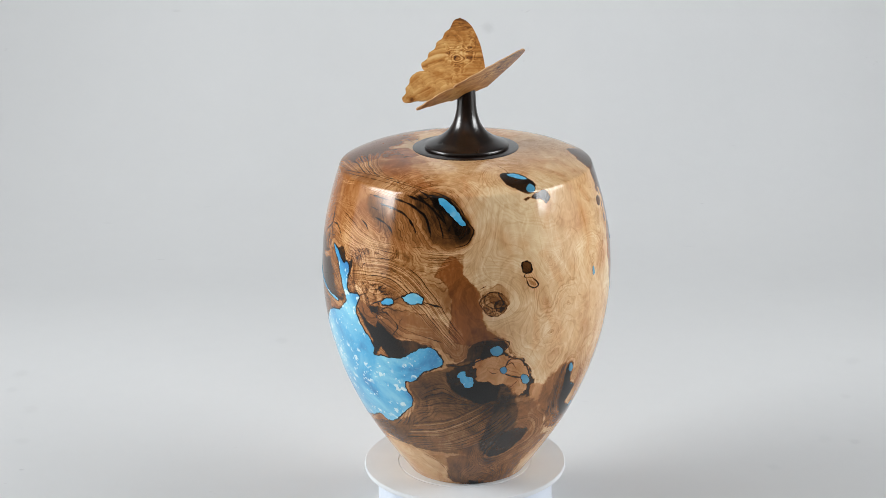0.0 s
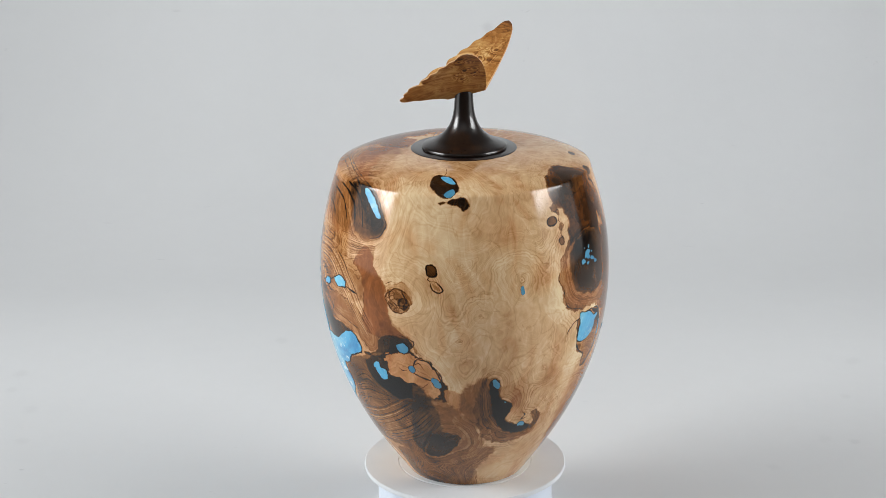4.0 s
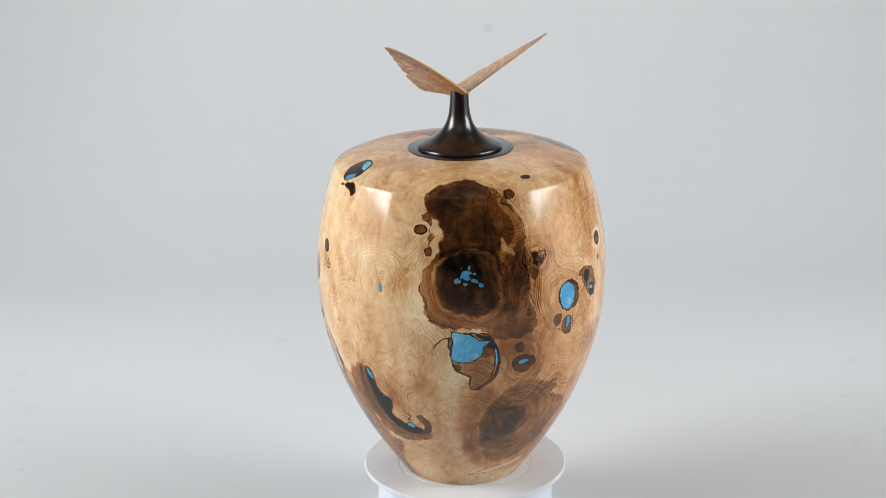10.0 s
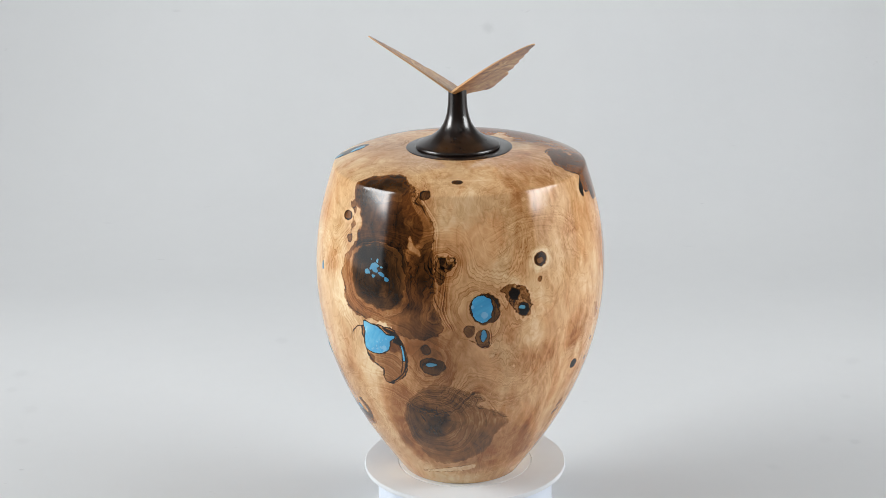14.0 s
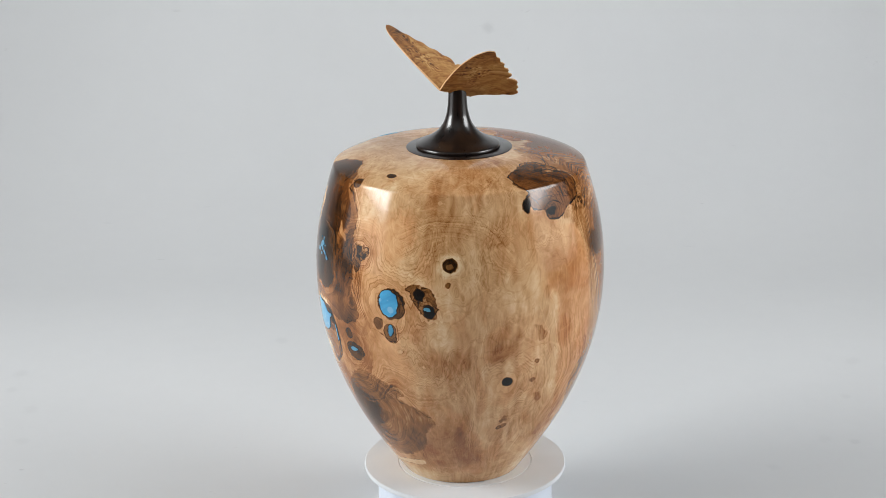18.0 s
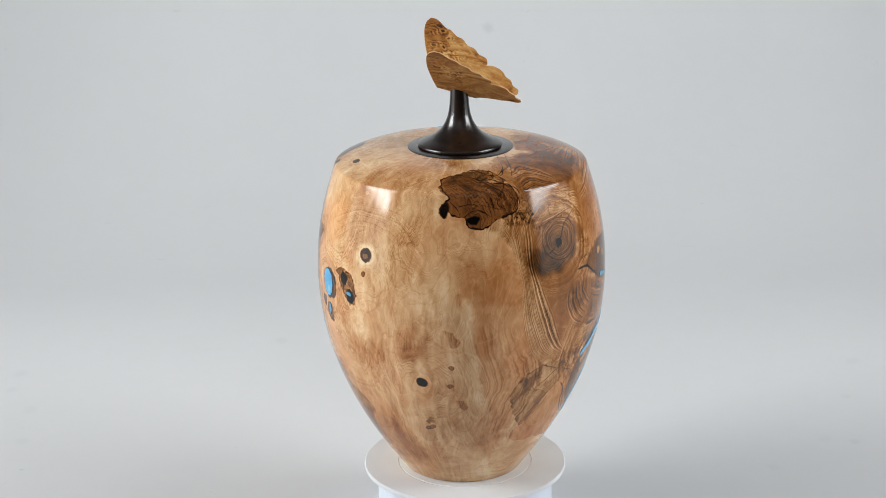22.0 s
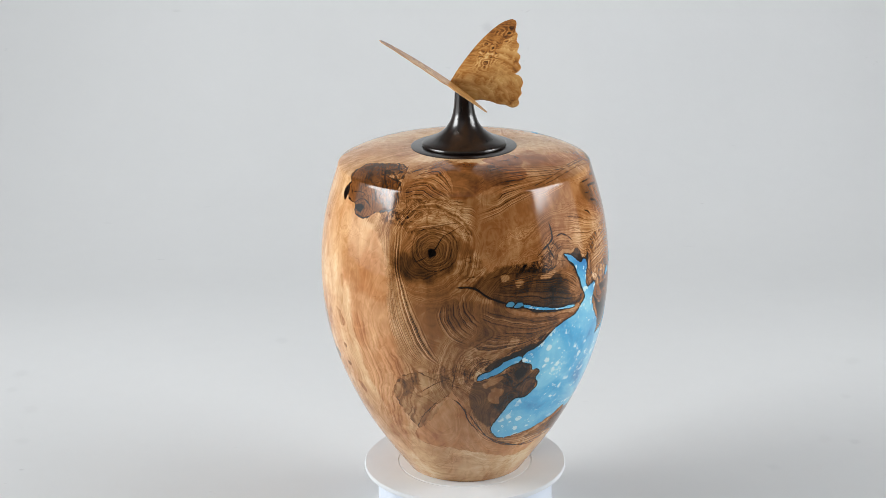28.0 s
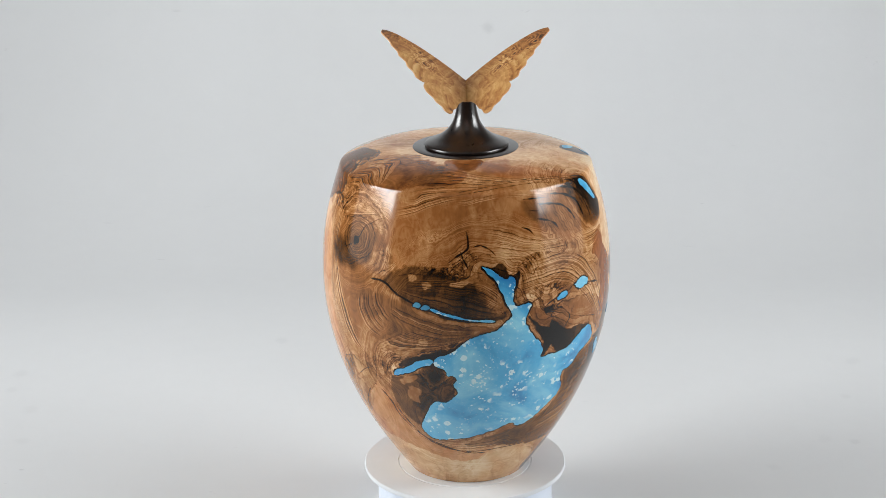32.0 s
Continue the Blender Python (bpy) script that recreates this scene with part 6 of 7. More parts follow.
STREAMS.append(([[(-85.1, 242.5), (-87.1, 224.0), (-87.7, 209.2), (-89.5, 194.3), (-85.0, 181.9), (-83.4, 169.0)], [(-79.1, 242.1), (-81.6, 223.8), (-83.5, 209.0), (-86.0, 194.1), (-82.4, 186.3), (-78.5, 182.0)], [(-71.7, 240.5), (-75.2, 223.0), (-78.0, 208.5), (-82.3, 195.9), (-78.5, 187.8), (-73.1, 183.0)]], 12, 0.4, False))
STREAMS.append(([[(-180.4, 240.8), (-152.8, 252.8), (-130.0, 253.5), (-110.2, 245.9)], [(-169.9, 240.0), (-145.0, 246.0), (-126.0, 246.0), (-111.0, 242.9)], [(-164.2, 234.6), (-142.0, 240.5), (-127.7, 241.0), (-116.0, 240.5)]], 12, 0.9, False))
STREAMS.append(([[(-194.3, 97.1), (-190.6, 77.7), (-184.2, 59.6), (-169.0, 54.1), (-153.7, 58.0), (-139.3, 65.9), (-125.3, 77.4), (-120.4, 94.5)], [(-196.8, 95.1), (-194.9, 72.5), (-187.1, 53.8), (-169.8, 43.4), (-149.4, 42.2), (-131.6, 43.8), (-118.4, 65.7), (-111.3, 94.6)]], 12, 0.9, False))
STREAMS.append(([[(148.6, 208.0), (150.8, 210.0), (153.3, 206.5), (152.2, 202.2), (149.5, 201.1), (147.8, 204.4)], [(145.3, 211.4), (151.2, 217.5), (157.2, 211.5), (156.2, 200.4), (150.4, 195.6), (145.5, 202.0)], [(142.0, 213.5), (150.3, 222.8), (160.7, 216.5), (161.4, 199.2), (152.5, 189.6), (142.8, 195.8)]], 9, 0.45, True))
STREAMS.append(([[(135.2, 274.5), (149.9, 281.7), (158.3, 260.9), (157.7, 241.5)], [(135.4, 243.6), (144.3, 248.4), (151.3, 242.5), (161.0, 235.4)], [(134.7, 228.5), (143.5, 230.1), (153.1, 231.0), (163.2, 230.3)]], 16, 0.8, False))
STREAMS.append(([[(132.6, 240.4), (148.4, 241.0), (158.2, 243.5), (165.4, 241.5)], [(135.1, 229.5), (148.8, 233.5), (158.4, 231.2), (165.3, 228.5)], [(137.5, 216.8), (149.4, 220.5), (158.4, 224.9), (167.4, 219.2)]], 14, 0.8, False))
STREAMS.append(([[(173.9, 273.6), (173.1, 257.7), (170.3, 243.4), (168.8, 230.3)], [(181.1, 272.2), (176.3, 253.9), (174.6, 241.0), (174.7, 231.6)], [(191.3, 269.3), (187.2, 254.8), (180.2, 242.4), (177.2, 233.4)]], 10, 0.7, False))
STREAMS.append(([[(26.2, 203.4), (26.4, 186.4), (25.9, 170.9), (28.5, 153.8)], [(29.4, 197.4), (29.3, 182.1), (28.4, 166.6), (32.3, 152.0)], [(35.8, 188.9), (33.5, 177.7), (34.5, 161.7), (38.0, 146.6)]], 9, 0.8, False))
STREAMS.append(([[(15.1, 245.1), (20.5, 235.3), (24.9, 224.0), (25.5, 212.8), (26.2, 203.4)], [(18.9, 247.9), (24.7, 235.9), (29.0, 223.6), (29.1, 212.5), (28.8, 203.1)]], 6, 0.6, False))
STREAMS.append(([[(-10.3, 194.5), (-8.9, 179.5), (-5.4, 166.5), (2.5, 161.3), (13.2, 158.5)], [(-13.7, 191.6), (-12.9, 176.3), (-9.9, 162.5), (0.1, 155.6), (13.1, 151.1)]], 6, 0.6, False))
STREAMS.append(([[(14.1, 80.6), (19.4, 89.0), (26.9, 89.9), (32.8, 78.0), (28.0, 65.6), (18.0, 64.5)], [(11.8, 88.6), (21.7, 104.2), (33.8, 102.5), (44.1, 78.6), (35.7, 48.4), (13.1, 50.5)], [(9.3, 79.1), (22.9, 109.0), (44.1, 102.0), (58.6, 72.3), (34.6, 31.3), (11.1, 43.6)]], 14, 0.3, True))
STREAMS.append(([[(-46.7, 113.5), (-48.1, 96.9), (-45.8, 78.9), (-37.2, 63.3), (-22.6, 55.7)], [(-44.2, 114.0), (-44.1, 97.9), (-41.2, 81.1), (-34.9, 69.5), (-21.3, 62.5)]], 5, 0.6, False))
STREAMS.append(([[(71.9, 162.5), (76.1, 162.5), (78.3, 146.0), (76.2, 124.4), (73.9, 90.4), (70.6, 42.4)], [(84.6, 167.5), (86.9, 153.1), (84.9, 136.6), (89.3, 88.2), (90.3, 25.5)], [(100.5, 166.0), (103.6, 140.3), (108.9, 111.4), (110.4, 69.5), (111.9, 17.9)]], 22, 0.4, False))
STREAMS.append(([[(105.5, 162.4), (110.5, 137.5), (116.6, 112.3), (115.5, 78.0), (116.7, 29.6)], [(120.2, 158.3), (124.4, 130.7), (127.8, 106.1), (123.9, 83.8), (120.9, 46.5)], [(138.3, 148.6), (152.0, 114.0), (149.7, 93.0), (144.3, 65.9), (141.3, 34.7)]], 16, 0.5, False))
STREAMS.append(([[(83.5, 162.8), (85.3, 142.7), (79.8, 104.7), (74.6, 47.1), (75.0, 0.9)], [(97.1, 167.4), (97.8, 145.0), (102.3, 99.9), (109.5, 54.8), (129.3, 8.3)], [(111.8, 168.0), (114.5, 128.2), (120.2, 77.8), (137.9, 42.2), (158.3, 19.2)]], 20, 0.35, False))
STREAMS.append(([[(47.8, 190.9), (61.1, 208.1), (69.9, 212.4), (80.8, 204.5), (86.9, 184.8)], [(44.8, 205.5), (58.5, 219.1), (69.9, 221.6), (83.3, 215.5), (93.8, 191.2)], [(43.8, 220.4), (55.8, 228.1), (69.9, 231.0), (83.8, 230.4), (99.1, 205.1)]], 14, 0.35, False))
STREAMS.append(([[(-199.4, 69.3), (-185.1, 37.8), (-152.2, 32.6), (-116.9, 29.2)], [(-207.7, 28.1), (-180.9, 20.8), (-151.0, 18.7), (-121.7, 17.5)], [(-211.3, 0.6), (-175.4, 2.0), (-148.5, 0.7), (-124.7, 0.6)]], 12, 0.45, False))
STREAMS.append(([[(104.4, 60.3), (122.5, 46.8), (146.0, 40.3), (175.3, 34.1)], [(88.8, 13.6), (122.2, 17.5), (149.1, 13.4), (175.1, 13.0)], [(100.5, 0.7), (124.4, 1.6), (151.3, 0.6), (168.8, 0.6)]], 12, 0.5, False))
# resin-filled hollows: outline, ragged edge, width of the dark rim
HOLLOWS = []
HOLLOWS.append(([(-66.7, 264.0), (-62.1, 264.4), (-57.9, 256.6), (-61.7, 256.6)], 0.4, 0.3))
HOLLOWS.append(([(-62.7, 244.2), (-61.4, 247.6), (-59.0, 250.3), (-58.2, 245.1), (-60.7, 242.5)], 0.4, 0.3))
great_left = [(-184.1, 66.3), (-181.3, 75.7), (-176.5, 90.0), (-173.2, 93.7), (-169.7, 93.2), (-165.5, 99.7), (-164.8, 104.7), (-165.9, 109.6), (-164.8, 113.5), (-166.5, 116.7), (-168.6, 117.0), (-169.4, 121.0), (-171.9, 123.0), (-173.5, 125.5), (-173.0, 128.7), (-169.5, 133.1), (-166.2, 135.1), (-162.9, 140.4), (-159.3, 145.8), (-155.0, 148.1), (-149.0, 152.0), (-145.5, 156.3), (-143.4, 160.0), (-143.4, 164.0), (-145.4, 168.0), (-146.2, 174.5), (-147.7, 180.1), (-149.4, 186.1), (-152.3, 190.6), (-154.8, 195.8), (-152.6, 195.6), (-149.7, 192.3), (-147.5, 188.2), (-145.6, 186.4), (-143.2, 187.9), (-141.7, 183.6)]
great_right = [(-142.6, 177.6), (-142.9, 172.3), (-141.6, 166.9), (-139.4, 167.5), (-136.5, 169.2), (-135.4, 166.0), (-136.5, 162.4), (-137.4, 155.0), (-135.9, 149.5), (-133.7, 143.0), (-131.3, 138.0), (-129.5, 131.2), (-129.8, 126.5), (-122.9, 126.7), (-116.5, 128.5), (-110.4, 135.5), (-105.9, 139.4), (-102.0, 137.0), (-99.9, 131.5), (-100.9, 125.7), (-106.3, 121.7), (-110.3, 114.7), (-113.1, 110.7), (-116.3, 109.7), (-116.8, 102.2), (-114.9, 95.3), (-115.6, 89.4), (-121.5, 80.4), (-126.9, 71.4), (-135.0, 67.3), (-138.4, 70.8), (-144.3, 67.9), (-150.9, 63.1), (-158.3, 59.5), (-168.9, 56.7), (-178.4, 55.6), (-182.4, 60.8)]
HOLLOWS.append((great_left + great_right, 0.75, 0.9))
HOLLOWS.append(([(167.9, 112.7), (170.1, 117.6), (174.7, 120.6), (178.7, 125.7), (184.7, 128.8), (186.0, 126.4), (181.1, 122.2), (176.0, 116.8), (170.4, 113.1)], 0.6, 0.9))
HOLLOWS.append(([(-123.8, 167.2), (-122.7, 170.3), (-119.6, 172.0), (-118.2, 170.5), (-120.2, 167.5), (-122.7, 165.9)], 1.0, 0.8))
HOLLOWS.append(([(-114.9, 173.7), (-113.0, 175.4), (-109.4, 176.5), (-106.6, 174.3), (-107.1, 171.0), (-111.1, 169.9), (-113.9, 171.6)], 1.0, 0.8))
HOLLOWS.append(([(-102.0, 242.0), (-99.4, 241.7), (-95.6, 237.5), (-92.8, 231.5), (-90.5, 225.6), (-91.6, 224.5), (-94.6, 228.2), (-98.2, 234.0), (-101.2, 238.3)], 0.55, 0.7))
HOLLOWS.append(([(-81.1, 138.8), (-79.0, 140.6), (-76.5, 139.5), (-76.0, 135.5), (-78.0, 133.2), (-80.6, 134.5)], 1.0, 0.8))
HOLLOWS.append(([(-94.0, 119.9), (-91.1, 121.8), (-89.8, 118.1), (-88.0, 115.3), (-88.2, 109.5), (-90.7, 109.1), (-93.0, 113.9)], 1.0, 0.4))
HOLLOWS.append(([(-67.3, 115.0), (-64.5, 114.5), (-63.7, 108.5), (-66.3, 108.5)], 1.0, 0.4))
HOLLOWS.append(([(-76.8, 123.2), (-75.0, 124.2), (-74.1, 120.4), (-76.0, 119.0)], 0.5, 0.4))
HOLLOWS.append(([(-3.1, 151.6), (-0.6, 151.0), (2.7, 150.3), (5.3, 147.5), (7.7, 145.2), (10.7, 144.7), (8.7, 141.1), (7.6, 134.6), (4.4, 130.6), (0.0, 129.4), (-2.8, 130.9), (-3.6, 137.6), (-2.6, 144.6)], 0.55, 0.8))
HOLLOWS.append(([(13.2, 139.3), (14.1, 135.1), (14.4, 127.6), (13.7, 127.6), (13.6, 134.2)], 0.15, 0.4))
HOLLOWS.append(([(41.2, 173.4), (43.6, 176.6), (47.2, 175.2), (48.9, 170.0), (47.9, 163.0), (45.2, 158.3), (42.1, 161.5), (40.5, 167.2)], 1.0, 0.6))
HOLLOWS.append(([(23.1, 126.6), (25.1, 127.8), (27.4, 126.6), (25.6, 125.0), (23.6, 124.8)], 0.2, 0.4))
HOLLOWS.append(([(-150.6, 158.8), (-150.6, 157.2), (-157.6, 158.1), (-165.0, 160.5), (-171.0, 163.4), (-174.0, 165.6), (-173.5, 166.9), (-167.1, 163.2), (-158.7, 159.8)], 0.42, 0.8))
HOLLOWS.append(([(-177.5, 168.6), (-178.0, 167.1), (-179.3, 166.3), (-180.6, 166.6), (-181.1, 167.9), (-180.6, 169.4), (-179.3, 170.3), (-178.0, 169.9)], 0.7, 0.7))
HOLLOWS.append(([(-174.2, 167.2), (-174.8, 166.0), (-176.2, 165.3), (-177.6, 165.5), (-178.2, 166.5), (-177.6, 167.8), (-176.1, 168.5), (-174.8, 168.2)], 0.7, 0.7))
HOLLOWS.append(([(-39.8, 109.9), (-39.7, 107.1), (-40.5, 106.4), (-41.7, 108.1), (-42.5, 111.2), (-42.5, 113.8), (-41.8, 114.6), (-40.6, 112.9)], 0.7, 0.5))
HOLLOWS.append(([(46.4, 147.9), (46.1, 145.0), (45.4, 143.8), (44.6, 145.2), (44.3, 148.1), (44.6, 151.0), (45.4, 152.2), (46.1, 150.9)], 0.98, 0.4))
HOLLOWS.append(([(61.8, 165.8), (61.4, 165.1), (60.4, 165.0), (59.5, 165.6), (59.1, 166.5), (59.4, 167.3), (60.4, 167.4), (61.4, 166.8)], 0.7, 0.3))
HOLLOWS.append(([(0.7, 193.7), (2.4, 194.8), (3.9, 192.9), (2.8, 191.0), (3.7, 189.1), (2.0, 188.4), (1.1, 190.7), (-0.1, 189.2)], 0.98, 0.1))
HOLLOWS.append(([(-2.1, 188.4), (-1.0, 189.6), (0.1, 187.2), (-1.0, 186.1), (-1.8, 186.5)], 0.84, 0.1))
HOLLOWS.append(([(4.1, 188.3), (5.8, 189.0), (7.2, 186.9), (6.4, 185.5), (4.9, 186.3)], 0.98, 0.1))
HOLLOWS.append(([(4.3, 196.3), (4.2, 195.2), (3.7, 194.8), (3.2, 195.2), (3.1, 196.3), (3.3, 197.4), (3.7, 197.8), (4.2, 197.3)], 0.84, 0.1))
HOLLOWS.append(([(8.7, 184.5), (8.5, 184.0), (7.8, 183.8), (7.2, 184.1), (7.0, 184.7), (7.3, 185.2), (7.9, 185.4), (8.5, 185.1)], 0.84, 0.1))
HOLLOWS.append(([(3.0, 185.7), (2.7, 184.9), (1.9, 184.5), (1.2, 184.9), (0.9, 185.7), (1.2, 186.5), (2.0, 186.8), (2.7, 186.5)], 1.12, 0.1))
HOLLOWS.append(([(6.0, 192.4), (5.8, 191.8), (5.4, 191.7), (4.9, 191.9), (4.7, 192.4), (4.9, 193.0), (5.4, 193.2), (5.8, 192.9)], 0.7, 0.1))
HOLLOWS.append(([(0.9, 196.7), (0.8, 195.9), (0.5, 195.6), (0.2, 195.9), (0.1, 196.7), (0.2, 197.5), (0.5, 197.9), (0.8, 197.5)], 0.7, 0.1))
HOLLOWS.append(([(-40.8, 111.0), (-41.1, 109.6), (-41.8, 109.0), (-42.4, 109.6), (-42.7, 110.9), (-42.4, 112.3), (-41.7, 112.9), (-41.1, 112.3)], 1.12, 0.5))
HOLLOWS.append(([(-35.6, 93.9), (-35.8, 93.2), (-36.3, 92.9), (-36.9, 93.2), (-37.1, 94.0), (-36.9, 94.7), (-36.4, 95.0), (-35.8, 94.6)], 0.7, 0.5))
HOLLOWS.append(([(-23.5, 68.9), (-24.0, 67.8), (-25.2, 67.6), (-26.5, 68.3), (-27.1, 69.7), (-26.7, 70.9), (-25.5, 71.1), (-24.2, 70.3)], 1.12, 0.6))
HOLLOWS.append(([(-31.0, 178.5), (-31.2, 176.0), (-31.6, 175.0), (-32.1, 176.1), (-32.2, 178.6), (-32.0, 181.0), (-31.6, 182.0), (-31.1, 180.9)], 1.12, 0.05))




def to_outline(x, y, outline):
    """Signed distance to a closed outline, negative inside."""
    best, sign = np.full(x.shape, 1e9), np.ones(x.shape)
    n = len(outline)
    for i in range(n):
        (ax, ay), (bx, by) = outline[i], outline[(i + 1) % n]
        ex, ey = bx - ax, by - ay
        t = np.clip(((x - ax) * ex + (y - ay) * ey) / (ex * ex + ey * ey + 1e-9), 0, 1)
        best = np.minimum(best, np.hypot(x - ax - t * ex, y - ay - t * ey))
        cross = ((ay > y) != (by > y)) & (x < ex * (y - ay) / (by - ay + 1e-12) + ax)
        sign = np.where(cross, -sign, sign)
    return best * sign


def to_course(x, y, course):
    best = np.full(x.shape, 1e9)
    for (ax, ay), (bx, by) in zip(course, course[1:]):
        ex, ey = bx - ax, by - ay
        t = np.clip(((x - ax) * ex + (y - ay) * ey) / (ex * ex + ey * ey + 1e-9), 0, 1)
        best = np.minimum(best, np.hypot(x - ax - t * ex, y - ay - t * ey))
    return best


def smooth01(x):
    x = np.clip(x, 0, 1)
    return x * x * (3 - 2 * x)


def window(points, pad):
    """The part of the wall's grid round some (angle, height) points: rows, columns, and local millimetres."""
    pts = np.array(points, float)
    lo, hi = pts.min(0), pts.max(0)
    c0, c1 = math.floor((lo[0] - pad / MM) * NU / 360), math.ceil((hi[0] + pad / MM) * NU / 360)
    cols = np.arange(c0, min(c1, c0 + NU - 1) + 1)
    rows = np.nonzero((GRID_S > lo[1] - pad) & (GRID_S < hi[1] + pad))[0]
    x, y = np.meshgrid(cols * 360.0 / NU * MM, GRID_S[rows])
    return rows, cols % NU, x, y


def in_mm(points, closed=True):
    return [(a * MM, s) for a, s in curve(points, 3, closed)]


def wander(x, y, size, seed):
    p = np.stack([x, y, np.full(x.shape, 5.1 * seed)], -1)
    return x + size * (1.5 * perlin(p / 7.0) + perlin(p / 2.5)), y + size * (1.5 * perlin(p / 7.0 + 31) + perlin(p / 2.5 + 31))


def ragged(x, y, size, seed):
    """Wander for an edge, in the wall's millimetres."""
    p = np.stack([x, y, np.full(x.shape, 3.7 * seed)], -1)
    return size * (1.2 * perlin(p / 11.0) + 1.7 * perlin(p / 5.0 + 5) + 1.1 * perlin(p / 2.4 + 9) + 0.4 * perlin(p / 1.3 + 13))


def lay_streams(shape):
    """Ring count and weight of the bundles of year rings, over the wall's grid."""
    count, weight = np.zeros(shape), np.zeros(shape)
    step_s = GRID_S[1] - GRID_S[0]
    offset = 0.0
    for rails, rings, strength, closed in STREAMS:
        pts = np.array([[(p[0] * MM, p[1]) for p in curve_even(rail, 48, closed)] for rail in rails])
        long = np.hypot(*np.diff(pts[0], axis=0).T).sum()
        wide = max(np.hypot(*(pts[-1] - pts[0]).T).max(), 4.0)
        nu, nv = int(long / 0.16) + 2, int(wide / 0.16) + 2
        across = np.linspace(0, 1, nv)
        knots = np.linspace(0, 1, len(rails))
        along = np.linspace(0, 1, nu)
        ends = np.linspace(0, 1, pts.shape[1])
        x = np.stack([np.interp(along, ends, rail[:, 0]) for rail in pts])
        y = np.stack([np.interp(along, ends, rail[:, 1]) for rail in pts])
        if len(rails) > 2:
            blend = np.stack([spline(knots, e, across) for e in np.eye(len(rails))], -1)
            x, y = blend @ x, blend @ y
        else:
            t = across[:, None]
            x, y = x[0] * (1 - t) + x[1] * t, y[0] * (1 - t) + y[1] * t
        v, u = np.meshgrid(across, along, indexing="ij")
        w = smooth01(np.minimum(v, 1 - v) / 0.16 + (0.3 if closed else 0))
        if not closed:
            w = w * smooth01(np.minimum(u, 1 - u) / 0.14)
        else:
            w = np.where(v > 0.5, smooth01((1 - v) / 0.2), 1.0)
        col = np.round(x / MM * NU / 360).astype(int) % NU
        row = np.round(y / step_s).astype(int)
        ok = (row >= 0) & (row < NV)
        total, sum_v, sum_w = np.zeros(shape), np.zeros(shape), np.zeros(shape)
        np.add.at(total, (row[ok], col[ok]), 1)
        np.add.at(sum_v, (row[ok], col[ok]), v[ok])
        np.add.at(sum_w, (row[ok], col[ok]), w[ok])
        hit = total > 0
        mine = np.where(hit, sum_w / np.maximum(total, 1), 0) * strength
        over = mine > weight
        count = np.where(over & hit, sum_v / np.maximum(total, 1) * 1.6 * rings + offset, count)
        weight = np.abs(mine - weight)
        offset += 2 * rings + 37.3
    return count, weight


def curve_even(points, steps, closed):
    """A smooth course, sampled at even lengths."""
    line = curve(points, 12, closed)
    if closed:
        line = np.vstack([line, line[:1]])
    run = np.concatenate([[0], np.cumsum(np.hypot(np.diff(line[:, 0]) * MM, np.diff(line[:, 1])))])
    at = np.linspace(0, run[-1], steps)
    return np.stack([np.interp(at, run, line[:, 0]), np.interp(at, run, line[:, 1])], -1)


